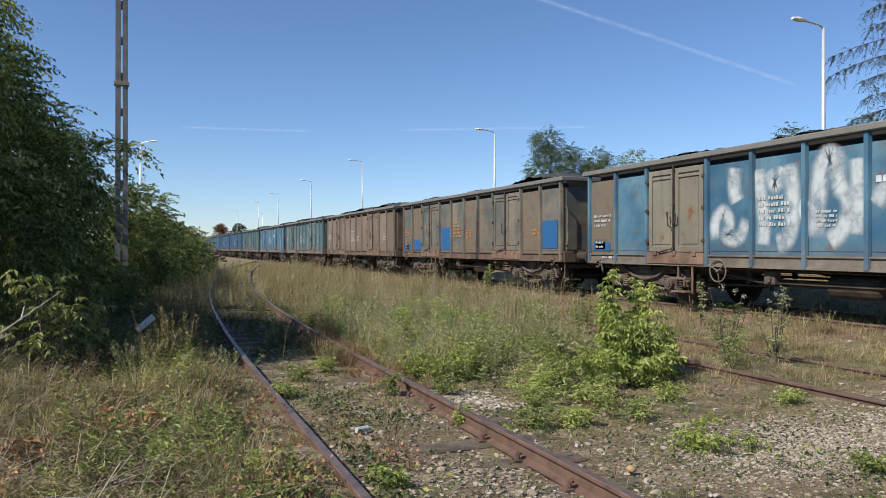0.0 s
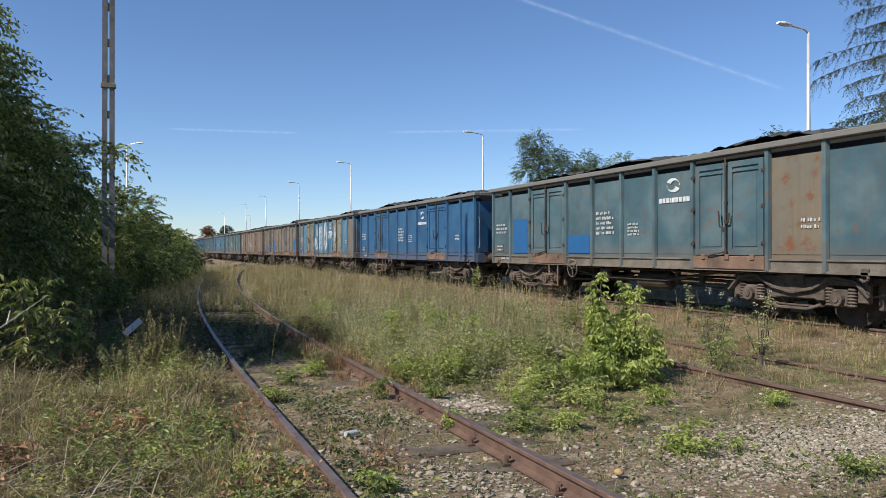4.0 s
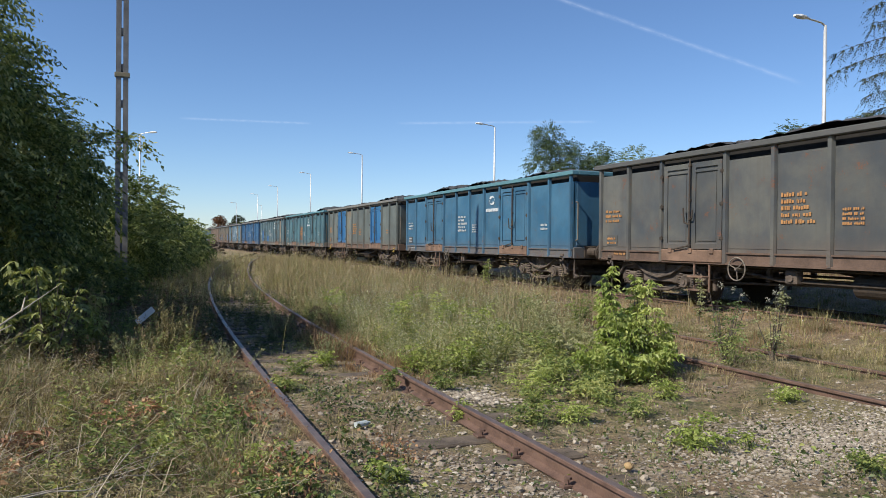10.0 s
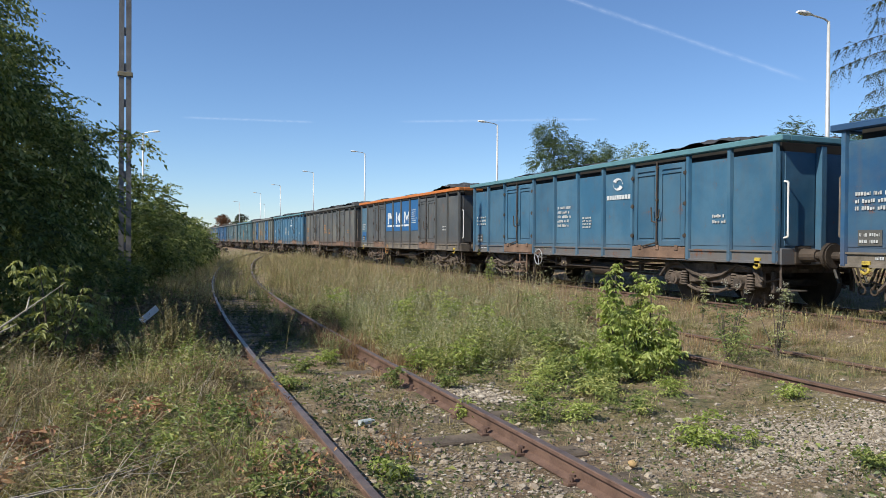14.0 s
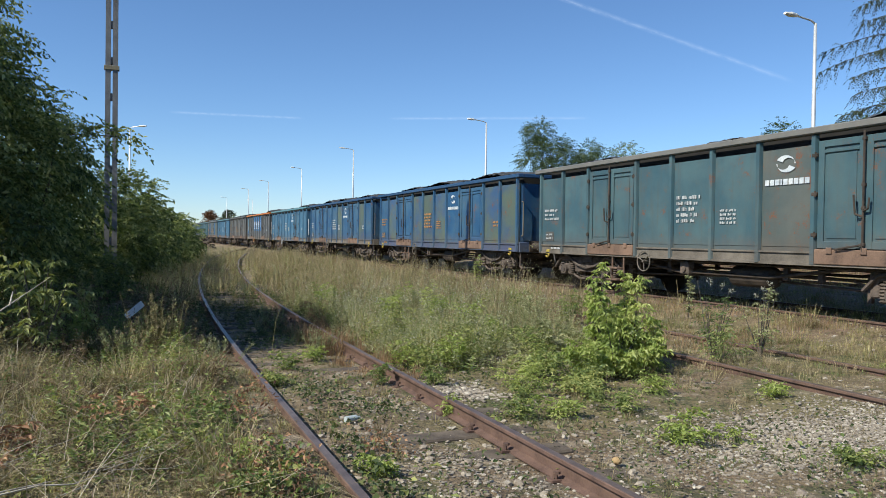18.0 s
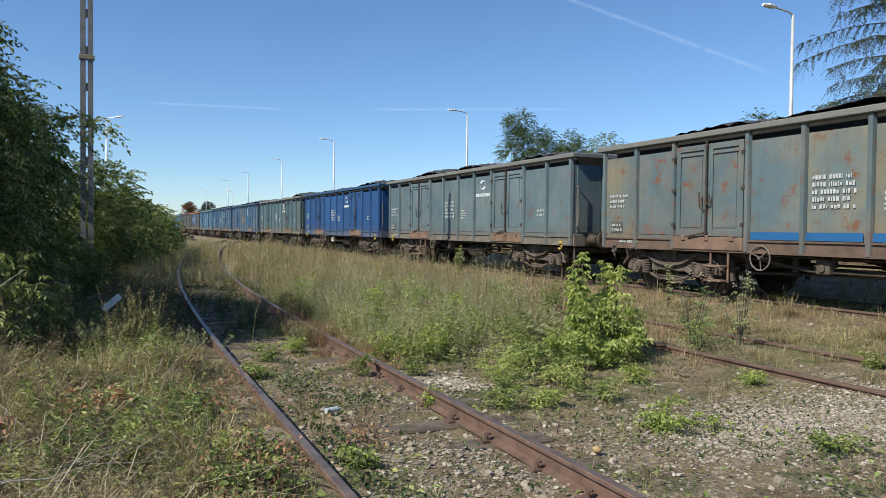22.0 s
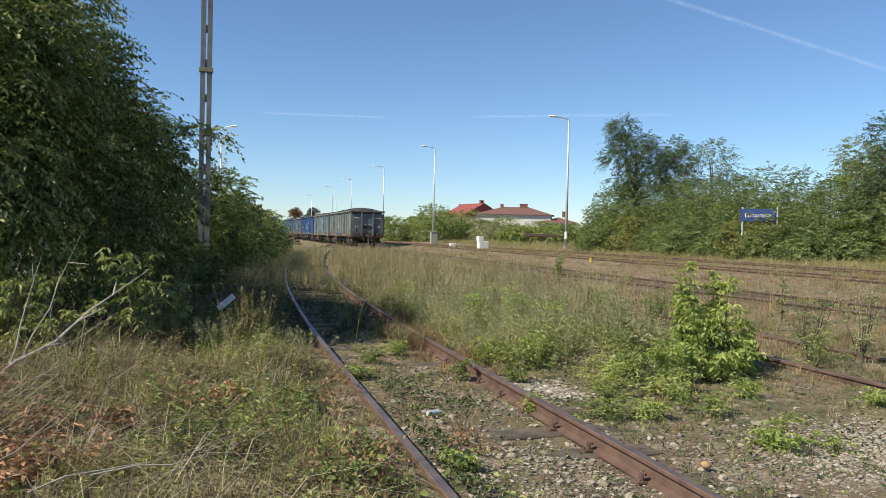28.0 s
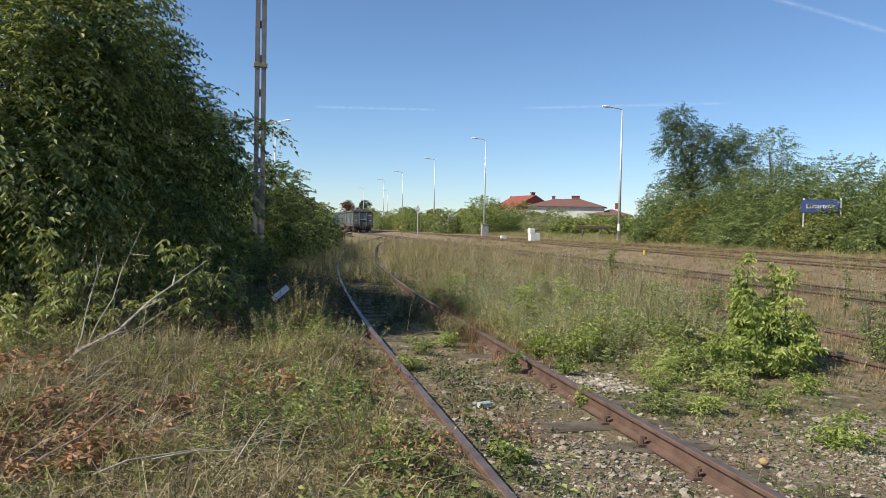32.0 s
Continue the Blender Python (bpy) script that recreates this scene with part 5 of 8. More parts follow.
SAPLING = "bright green box elder sapling in the weeds"
weed(5.25, 7.6, 1.56, 0.42, 210, 0.066, M_LEAF_BRIGHT, 1, SAPLING, 4, "sapling", "sapling", "")
weed(5.75, 7.6, 1.48, 0.38, 190, 0.066, M_LEAF_BRIGHT, 2, SAPLING, 4, "sapling", "sapling", "")
weed(5.42, 7.45, 0.95, 0.9, 320, 0.068, M_LEAF_BRIGHT, 6, SAPLING, 11, "sapling", "sapling", "")
weed(5.40, 7.35, 0.50, 0.8, 170, 0.066, M_LEAF_BRIGHT, 7, SAPLING, 9, "sapling", "sapling", "")
weed(4.95, 7.40, 0.55, 0.70, 150, 0.064, M_LEAF_BRIGHT, 16, SAPLING, 9, "sapling", "sapling", "")
weed(5.90, 7.45, 0.72, 0.72, 200, 0.066, M_LEAF_BRIGHT, 17, SAPLING, 9, "sapling", "sapling", "")
weed(7.05, 7.6, 1.05, 0.8, 60, 0.05, M_LEAF_THICKET, 3, "tall drying weed beside the sapling", 8)
weed(6.9, 7.3, 0.6, 1.0, 70, 0.05, M_LEAF_THICKET, 8, "tall drying weed beside the sapling", 9)
weed(7.6, 7.3, 1.0, 0.6, 60, 0.05, M_WEED_GREY, 5, "tall drying weed beside the sapling", 8)
weed(9.3, 10.64, 0.95, 0.10, 60, 0.05, M_WEED_GREY, 15, "slender spire of grey-green weed by the main line", 2)
# woolly seed heads on the drying weeds
rh = np.random.RandomState(41)
hp = np.array([(7.12, 7.5, 1.10), (7.22, 7.45, 1.02), (7.0, 7.6, 1.14), (7.62, 7.3, 1.05), (7.70, 7.25, 1.12), (7.55, 7.35, 0.96)])
hp = np.repeat(hp, 26, 0) + rh.normal(size=(len(hp) * 26, 3)) * 0.016
v, f = leaf_arrays(hp, rh.normal(size=hp.shape) + np.array([0, 0, 0.6]), rh.uniform(0.02, 0.04, len(hp)), np.full(len(hp), 0.010), rh)
me = from_arrays("seed_heads", v, f)
me.materials.append(M_BLOSSOM)
tagged(new("seed_heads", me), "woolly whitish seed heads on drying thistles", "weed", kind="stuff")
weed(4.5, 7.4, 0.40, 0.8, 110, 0.055, M_LEAF_WOOD, 9, "dark green weed in the gravel", 8)
weed(4.3, 6.75, 0.28, 0.7, 90, 0.05, M_LEAF_WOOD, 11, "dark green weed in the gravel", 8)
weed(4.08, 4.75, 0.24, 0.42, 80, 0.05, M_LEAF_BRIGHT, 4, "low bright green broad-leaved weed")
weed(4.62, 4.65, 0.16, 0.22, 24, 0.035, M_LEAF_BRIGHT, 14, "low bright green broad-leaved weed")
for k, (x, y, h, w) in enumerate(((3.28, 5.95, .26, .34), (3.62, 5.9, .24, .36), (4.2, 5.75, .22, .45), (4.4, 6.3, .25, .5), (3.95, 7.2, .34, .6), (4.35, 7.6, .38, .6),
                                  (3.40, 8.5, .42, .5), (3.15, 8.7, .40, .4), (4.25, 9.0, .55, .5), (2.50, 7.75, .22, .2), (2.72, 6.3, .2, .2), (1.46, 8.1, .16, .5), (1.7, 9.0, .2, .4),
                                  (2.2, 9.6, .2, .4), (4.6, 6.8, .3, .4), (3.7, 6.6, .2, .4), (5.1, 6.3, .2, .4), (4.9, 8.4, .5, .5), (3.1, 7.6, .25, .3), (6.0, 5.6, .15, .4), (7.9, 5.6, .2, .25), (0.55, 6.0, .2, .3),
                                  (0.62, 4.9, .2, .3), (0.62, 4.3, .2, .3), (0.55, 5.4, .22, .3), (1.55, 4.8, .14, .2), (5.0, 3.9, .15, .5), (9.5, 20.0, 1.0, .5))):
    weed(x, y, h, w, int(40 + 110 * w), 0.034 + 0.025 * h, M_LEAF_BRIGHT if k % 3 == 1 else M_LEAF_WOOD, 30 + k)


WILD = "tall green weed among the dry grass"
rw = random.Random(17)
for k in range(26):
    yy = rw.uniform(8.3, 15.0)
    xx = float(yard_line(yy)) + 1.35 + 4.0 * rw.random() ** 1.4
    weed(xx, yy, rw.uniform(0.38, 0.75), rw.uniform(0.35, 0.7), rw.randint(70, 130), rw.uniform(0.04, 0.06), (M_LEAF_WOOD, M_LEAF_BRIGHT, M_WEED_GREY)[k % 3], 500 + k, WILD, 8)
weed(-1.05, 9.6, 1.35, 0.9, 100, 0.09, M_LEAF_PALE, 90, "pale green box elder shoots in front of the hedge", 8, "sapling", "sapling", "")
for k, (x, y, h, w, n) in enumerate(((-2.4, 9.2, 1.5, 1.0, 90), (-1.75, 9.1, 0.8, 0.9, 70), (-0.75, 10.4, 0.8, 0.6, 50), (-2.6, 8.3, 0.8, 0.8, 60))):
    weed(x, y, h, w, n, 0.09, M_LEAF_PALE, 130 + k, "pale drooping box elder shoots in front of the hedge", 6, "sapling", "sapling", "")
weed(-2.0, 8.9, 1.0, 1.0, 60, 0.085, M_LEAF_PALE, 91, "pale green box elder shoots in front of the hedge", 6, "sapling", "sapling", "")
for k, (x, y, h, w, n) in enumerate(((-1.4, 4.9, .34, .9, 130), (-1.4, 4.4, .3, .8, 110), (-1.0, 4.55, .28, .6, 70), (-1.85, 5.3, .40, .9, 120), (-1.75, 6.1, .42, .8, 60), (-1.3, 5.5, .35, .6, 60), (-2.1, 5.6, .4, .7, 60), (-0.75, 5.6, .3, .4, 30), (-0.1, 6.4, .28, .5, 30))):
    weed(x, y, h, w, n, 0.06, M_WITHERED, 95 + k, "withered red-brown plant on the bank", 6)
for k, (x, y, h, w, n) in enumerate(((0.25, 12.2, .8, .7, 90), (-0.55, 10.6, .9, .5, 70), (-1.0, 10.0, .7, .5, 60), (0.7, 11.2, .5, .4, 40), (-0.9, 12.3, .8, .5, 60), (3.1, 13.5, .6, .6, 60), (2.2, 12.6, .5, .5, 50))):
    weed(x, y, h, w, n, 0.045, M_WEED_BROWN, 105 + k, "tall brown seeding weed beside the siding", 9)


# grass and weeds that nobody could count
def vigour(x, y):
    """How tall the growth stands, patch by patch."""
    a = np.sin(2.3 * x + 1.9 * np.sin(1.1 * y)) * np.sin(1.7 * y + 1.6 * np.sin(1.4 * x))
    b = np.sin(5.1 * x + 2.0 * np.sin(2.7 * y)) * np.sin(4.3 * y + 1.7 * np.sin(3.1 * x))
    return np.clip(0.82 + 0.46 * a + 0.36 * b, 0.22, 1.6)


def blades(n, region, h, w, rs, lean=0.35, density=None):
    x = rs.uniform(region[0], region[1], n)
    y = region[2] + (region[3] - region[2]) * rs.uniform(0, 1, n) ** region[4]
    if density is not None:
        keep = rs.uniform(size=n) < density(x, y)
        x, y = x[keep], y[keep]
    n = len(x)
    z = ground_z(x, y) - 0.01
    hh = rs.uniform(h[0], h[1], n) * vigour(x, y)
    a = rs.uniform(0, 2 * math.pi, n)
    side = np.stack([np.cos(a), np.sin(a), np.zeros(n)], 1)
    b = rs.uniform(0, 2 * math.pi, n)
    le = rs.uniform(0.1, 1.0, n) * lean
    out = np.stack([np.cos(b), np.sin(b), np.zeros(n)], 1) * (le * hh)[:, None]
    p = np.stack([x, y, z], 1)
    ww = (rs.uniform(w[0], w[1], n))[:, None]
    m = p + out * 0.35 + np.array([0, 0, 0.6]) * hh[:, None]
    t = p + out + np.array([0, 0, 1.0]) * (hh * (1 - 0.25 * le))[:, None]
    v = np.stack([p - side * ww, p + side * ww, m + side * ww * 0.7, m - side * ww * 0.7, t], 1).reshape(-1, 3)
    i = np.arange(n)[:, None] * 5
    f = np.concatenate([i + np.array([0, 1, 2]), i + np.array([0, 2, 3]), i + np.array([3, 2, 4])], 0)
    return v, f, t


def tufts(count, per, region, h, w, spread, rs, density, lean=1.0):
    """Blades fanning out of separate clumps of uneven height."""
    x = rs.uniform(region[0], region[1], count)
    y = region[2] + (region[3] - region[2]) * rs.uniform(0, 1, count) ** region[4]
    k = rs.uniform(size=count) < density(x, y)
    x, y = x[k], y[k]
    size = rs.uniform(h[0], h[1], len(x)) * vigour(x, y)
    i = np.repeat(np.arange(len(x)), per)
    n = len(i)
    a = rs.uniform(0, 2 * math.pi, n)
    out = np.stack([np.cos(a), np.sin(a), np.zeros(n)], 1)
    side = np.stack([-np.sin(a), np.cos(a), np.zeros(n)], 1)
    r0 = rs.uniform(0, spread, n)
    px, py = x[i] + np.cos(a) * r0, y[i] + np.sin(a) * r0
    p = np.stack([px, py, ground_z(px, py) - 0.01], 1)
    hh = (size[i] * rs.uniform(0.45, 1.1, n))[:, None]
    le = (rs.uniform(0.15, 1.0, n) * lean)[:, None]
    ww = rs.uniform(w[0], w[1], n)[:, None]
    m = p + out * le * hh * 0.4 + np.array([0, 0, 0.62]) * hh
    t = p + out * le * hh + np.array([0, 0, 1.0]) * hh * (1 - 0.45 * le)
    v = np.stack([p - side * ww, p + side * ww, m + side * ww * 0.7, m - side * ww * 0.7, t], 1).reshape(-1, 3)
    j = np.arange(n)[:, None] * 5
    f = np.concatenate([j + np.array([0, 1, 2]), j + np.array([0, 2, 3]), j + np.array([3, 2, 4])], 0)
    return v, f


def scatter(name, label, v, f, material):
    me = from_arrays(name, v, f)
    me.materials.append(material)
    return tagged(new(name, me), label, "grass", kind="stuff")


def wavy(x, y):
    return 0.5 + 0.5 * np.sin(0.9 * x + 1.7 * np.sin(0.5 * y)) * np.sin(0.7 * y + 1.3 * np.sin(0.8 * x))


def between_rails(x, y):
    return np.abs(x - yard_line(y)) < 0.95


def off_rails(x, y):
    ok = np.ones(len(x))
    for c, gap in ((yard_line(y), np.where(y > 15, 0.06, 0.17)), (MID_X, 0.07), (TRAIN_X, 0.1)):
        for s in (-0.752, 0.752):
            ok = np.where(np.abs(x - (c + s)) < gap, 0.0, ok)
    return ok


def field(x, y):
    d = np.clip((y - 7.2 - 0.35 * (x - 3.5)) / 3.0, 0, 1) * np.clip((9.5 - x) / 1.2, 0, 1) * np.where(x > yard_line(y) + 0.85, np.clip((x - yard_line(y) - 0.9) / 0.5, 0, 1), np.where(x > yard_line(y) - 0.95, np.clip((y - 19.5) / 3.0, 0.015, 1), np.clip((y - 14.0) / 4.0, 0, 1)))
    d = d * np.where(x > 6.0, np.clip((y - 12.0) / 8.0, 0.10, 1), 1)
    return d * (0.15 + 0.85 * wavy(x, y)) * np.clip(1.5 * vigour(x + 0.7, y) - 0.55, 0.05, 1) * off_rails(x, y)


rs = np.random.RandomState(4)
v, f, tips = blades(76000, (0.2, 11.0, 7.0, 62.0, 1.7), (0.14, 0.78), (0.0024, 0.0056), rs, 0.6, lambda x, y: field(x, y) * np.clip((y - 7.0) / 7, 0.25, 1))
scatter("dry_grass", "tall dry tan grass between the tracks", v, f, M_GRASS_DRY)
v, f, tg = blades(62000, (0.2, 11.0, 7.0, 62.0, 1.7), (0.15, 0.66), (0.003, 0.0065), rs, 0.6, lambda x, y: field(x, y) * np.clip(1.6 - 1.6 * wavy(y, x), 0, 1))
scatter("green_grass", "olive grass among the dry stalks", v, f, M_FIELD)
# seed heads on the dry stalks
pick = tips[rs.uniform(size=len(tips)) < 0.22]
pick = np.repeat(pick, 4, 0) + rs.normal(size=(len(pick) * 4, 3)) * np.array([0.012, 0.012, 0.04])
ln = rs.uniform(0.02, 0.05, len(pick))
v, f = leaf_arrays(pick, rs.normal(size=pick.shape) + np.array([0, 0, 0.8]), ln, ln * 0.4, rs)
scatter("seed_heads", "dry seed heads of the tall grass", v, f, M_WEED_GREY)
# white flower heads
fx, fy = rs.normal(5.2, 1.1, 110), rs.normal(16.5, 4.0, 110)
ok = (fx > yard_line(fy) + 1.2)
fx, fy = fx[ok], fy[ok]
fp = np.stack([fx, fy, ground_z(fx, fy) + rs.uniform(0.45, 0.75, len(fx))], 1)
fp = np.repeat(fp, 18, 0) + rs.normal(size=(len(fp) * 18, 3)) * 0.045
ln = rs.uniform(0.008, 0.018, len(fp))
v, f = leaf_arrays(fp, rs.normal(size=fp.shape) + np.array([0, 0, 0.5]), ln, ln * 0.8, rs)
scatter("white_blossom", "small white flower heads in the grass", v, f, M_BLOSSOM)


def left_bank(x, y):
    return np.clip((0.80 - x) / 0.25, 0, 1) * np.clip((y - 1.8) / 0.8, 0, 1) * (0.45 + 0.55 * wavy(x * 2, y * 2))


v, f, t1 = blades(20000, (-4.5, 1.2, 2.0, 15.0, 1.25), (0.05, 0.27), (0.002, 0.005), rs, 1.5, left_bank)
scatter("dry_grass", "matted dry grass on the bank beside the siding", v, f, M_GRASS_DRY)
v, f, t2 = blades(30000, (-4.5, 1.2, 2.0, 15.0, 1.25), (0.06, 0.30), (0.004, 0.009), rs, 0.8, lambda x, y: left_bank(x, y) * np.clip(1.7 - 1.7 * wavy(y * 1.7, x * 1.7), 0, 1))
scatter("green_grass", "green grass on the bank beside the siding", v, f, M_GRASS_GREEN)
for mat_k, cnt, lab in ((M_GRASS_DRY, 320, "straw-coloured clumps of dry grass"), (M_WEED_BROWN, 560, "brown clumps of dead grass"), (M_GRASS_GREEN, 420, "green grass clumps"), (M_BANK, 700, "brownish green clumps of grass")):
    v, f = tufts(cnt, 55, (-4.2, 1.0, 2.6, 11.0, 1.0), (0.12, 0.42), (0.0015, 0.004), 0.10, rs, lambda x, y: np.clip((0.80 - x) / 0.3, 0, 1), 1.2)
    scatter("grass_clumps", lab + " on the bank", v, f, mat_k)
for mat_k, cnt, lab in ((M_GRASS_DRY, 1700, "straw-coloured clumps of tall dry grass"), (M_FIELD, 1900, "olive clumps of tall grass"), (M_WEED_GREY, 700, "grey-green clumps of tall weeds"), (M_WEED_BROWN, 350, "brown clumps of seeding weeds")):
    v, f = tufts(cnt, 26, (0.4, 10.6, 7.5, 45.0, 1.6), (0.22, 0.80), (0.0025, 0.006), 0.14, rs, lambda x, y: field(x, y) * np.clip((y - 7.5) / 6, 0.3, 1), 0.95)
    scatter("grass_clumps", lab + " between the tracks", v, f, mat_k)
# low creeping leaves on the bank and among the rails
n = 26000
x, y = rs.uniform(-4.2, 5.8, n), 2.6 + 9.5 * rs.uniform(size=n) ** 1.2
keep = rs.uniform(size=n) < np.where(np.abs(x - 1.22) < 0.13, 0.0, 1.0) * np.where(x < 0.95, 0.75 * wavy(x * 1.8 + 2, y * 1.8), 0.16 * np.clip(2.6 * wavy(x * 2.2, y * 2.2 + 1) - 1.35, 0, 1))
x, y = x[keep], y[keep]
p = np.stack([x, y, ground_z(x, y) + rs.uniform(0.005, 0.10, len(x))], 1)
ln = rs.uniform(0.025, 0.07, len(x))
v, f = leaf_arrays(p, rs.normal(size=p.shape) * np.array([1, 1, 0.35]), ln, ln * 0.6, rs)
scatter("creeping_leaves", "low creeping green leaves on the ground", v, f, M_LEAF_WOOD)
n = 9000
x, y = rs.uniform(-3.5, 1.2, n), 3.0 + 6 * rs.uniform(size=n) ** 1.2
keep = wavy(x * 2.9 + 1, y * 2.3) > 0.72
x, y = x[keep], y[keep]
p = np.stack([x, y, ground_z(x, y) + rs.uniform(0.02, 0.20, len(x))], 1)
ln = rs.uniform(0.02, 0.06, len(x))
v, f = leaf_arrays(p, rs.normal(size=p.shape), ln, ln * 0.5, rs)
scatter("withered_leaves", "withered red-brown leaves in the dry grass", v, f, M_WITHERED)
# sparse tufts in the bare stony part, short grass beyond the main line
v, f = tufts(2600, 16, (1.2, 12.8, 3.0, 40.0, 1.5), (0.04, 0.17), (0.0012, 0.003), 0.05, rs, lambda x, y: off_rails(x, y) * np.clip(1.9 * wavy(x * 1.3, y * 1.3) - 0.5, 0, 1), 1.4)
scatter("dry_grass", "sparse short dry tufts in the stones", v, f, M_GRASS_DRY)
v, f = tufts(2600, 16, (1.2, 9.5, 3.0, 16.0, 1.4), (0.03, 0.10), (0.0015, 0.0035), 0.05, rs, lambda x, y: off_rails(x, y) * np.clip(2.4 * wavy(x * 1.1 + 2, y * 1.2) - 0.7, 0, 1), 1.5)
scatter("green_grass", "short green grass in the stones", v, f, M_GRASS_GREEN)
for mat_k, cnt, h, lab in ((M_GRASS_DRY, 520, (0.08, 0.26), "dry grass tufts in the disused track"), (M_BANK, 620, (0.06, 0.22), "brownish weeds in the disused track"), (M_GRASS_GREEN, 380, (0.05, 0.18), "green tufts in the disused track")):
    v, f = tufts(cnt, 34, (5.6, 10.2, 4.3, 15.0, 1.0), h, (0.001, 0.0028), 0.12, rs, lambda x, y: np.clip(1.8 * wavy(x * 1.2 + 1, y * 1.1) - 0.2, 0.1, 1), 1.3)
    scatter("grass_clumps", lab, v, f, mat_k)
v, f = tufts(2600, 22, (9.2, 20.5, 7.0, 95.0, 1.5), (0.07, 0.30), (0.002, 0.005), 0.2, rs, lambda x, y: np.clip(1.6 * wavy(x * 1.3, y * 0.8) - 0.2, 0.05, 1) * np.where((x > 12.8) & (x < 15.3), 1.0, 0.35), 1.1)
scatter("dry_grass", "brownish grass between the running tracks", v, f, M_BANK)
v, f, _ = blades(70000, (22.3, 30.0, 10.0, 130.0, 1.4), (0.10, 0.42), (0.004, 0.010), rs, 0.9)
scatter("green_grass", "rough tan grass verge in front of the thicket", v, f, M_FIELD)

def stalks(n, region, h, leaves, leaf_l, rs, density, lean=0.2):
    """Upright leafy weed stalks."""
    x = rs.uniform(region[0], region[1], n)
    y = region[2] + (region[3] - region[2]) * rs.uniform(0, 1, n) ** region[4]
    k = rs.uniform(size=n) < density(x, y)
    x, y = x[k], y[k]
    st = np.stack([x, y, ground_z(x, y) + 0.02], 1)
    d = rs.normal(size=st.shape) * lean + np.array([0, 0, 1.0])
    hh = rs.uniform(h[0], h[1], len(x)) * vigour(x, y)
    idx = np.repeat(np.arange(len(x)), leaves)
    s = rs.uniform(0.1, 1.0, len(idx))
    p = st[idx] + d[idx] * (hh[idx] * s)[:, None]
    a = rs.uniform(0, 2 * math.pi, len(idx))
    way = np.stack([np.cos(a), np.sin(a), rs.uniform(-0.2, 0.9, len(idx))], 1)
    ln = leaf_l * rs.uniform(0.5, 1.3, len(idx)) * (1.15 - 0.6 * s)
    return leaf_arrays(p, way, ln, ln * 0.34, rs)


v, f = stalks(10000, (0.4, 10.5, 7.5, 50.0, 1.7), (0.30, 0.85), 26, 0.055, rs, lambda x, y: field(x, y) * np.clip(2.2 * wavy(x * 0.8 + 4, y * 0.7) - 0.6, 0, 1))
scatter("leafy_weeds", "grey-green leafy weeds in the dry grass", v, f, M_WEED_GREY)
v, f = stalks(4500, (3.0, 9.0, 7.5, 34.0, 1.5), (0.25, 0.7), 22, 0.07, rs, lambda x, y: field(x, y) * np.clip(2.4 * wavy(y * 0.9, x * 0.9 + 1) - 1.1, 0, 1))
scatter("leafy_weeds", "green leafy weeds in the dry grass", v, f, M_LEAF_WOOD)
v, f = stalks(2600, (-3.2, 0.9, 4.5, 16.0, 1.0), (0.25, 0.75), 26, 0.06, rs, lambda x, y: np.clip((y - 6.5 + 0.6 * x) / 3, 0.05, 1) * np.clip(2.0 * wavy(x * 1.5, y * 1.5) - 0.5, 0, 1))
scatter("leafy_weeds", "brownish seeding weeds at the foot of the hedge", v, f, M_WEED_BROWN)
v, f = stalks(3000, (-4.0, 0.7, 3.0, 12.0, 1.0), (0.12, 0.45), 20, 0.075, rs, lambda x, y: np.clip(2.2 * wavy(x * 1.9 + 3, y * 1.7) - 0.9, 0, 1))
scatter("leafy_weeds", "green leafy weeds on the bank", v, f, M_LEAF_WOOD)
v, f, _ = blades(9000, (-4.5, 1.1, 2.2, 10.0, 1.2), (0.12, 0.40), (0.0015, 0.004), rs, 3.0, left_bank)
scatter("fallen_straw", "fallen straw lying on the bank", v, f, M_GRASS_DRY)

v, f, _ = blades(3000, (-4.2, 1.0, 2.4, 9.0, 1.1), (0.25, 0.75), (0.0016, 0.004), rs, 3.2, left_bank)
scatter("fallen_straw", "long pale fallen stems on the bank", v, f, M_DEADSTEM)
v, f, _ = blades(5200, (-3.6, -0.7, 2.8, 7.2, 1.1), (0.2, 0.6), (0.0018, 0.0045), rs, 2.6, left_bank)
scatter("fallen_straw", "long straw-coloured stems on the bank", v, f, M_GRASS_DRY)
v, f, _ = blades(520, (-2.7, -1.5, 5.9, 6.6, 1.0), (0.20, 0.5), (0.003, 0.006), rs, 3.4)
scatter("fallen_straw", "flattened yellow straw beside the withered heap", v, f, M_DEADSTEM)
# long bleached stems lying over the bank
for k, (p0, p1, r) in enumerate((((-0.98, 4.1, 0.30), (0.02, 4.75, 0.36), 0.007), ((-0.70, 4.2, 0.34), (0.35, 4.55, 0.33), 0.006), ((-1.05, 4.6, 0.28), (-0.1, 5.6, 0.34), 0.006), ((-1.3, 4.3, 0.33), (-0.95, 5.3, 0.52), 0.006), ((-0.4, 4.2, 0.30), (0.1, 5.2, 0.40), 0.005))):
    solid("dead_branch", limbs_bm(p0, [p1], r, np.random.RandomState(60 + k), 0.2), M_DEADWOOD, "long bleached stem lying over the dry grass", "branch", "dead branches")
n = 6500
x, y = rs.uniform(1.3, 6.0, n), 3.0 + 10 * rs.uniform(size=n) ** 1.2
keep = rs.uniform(size=n) < np.clip(3.4 * wavy(x * 2.6 + 1, y * 1.5 + 2) - 1.4, 0, 1) * off_rails(x, y)
x, y = x[keep], y[keep]
p = np.stack([x, y, ground_z(x, y) + rs.uniform(0.004, 0.09, len(x))], 1)
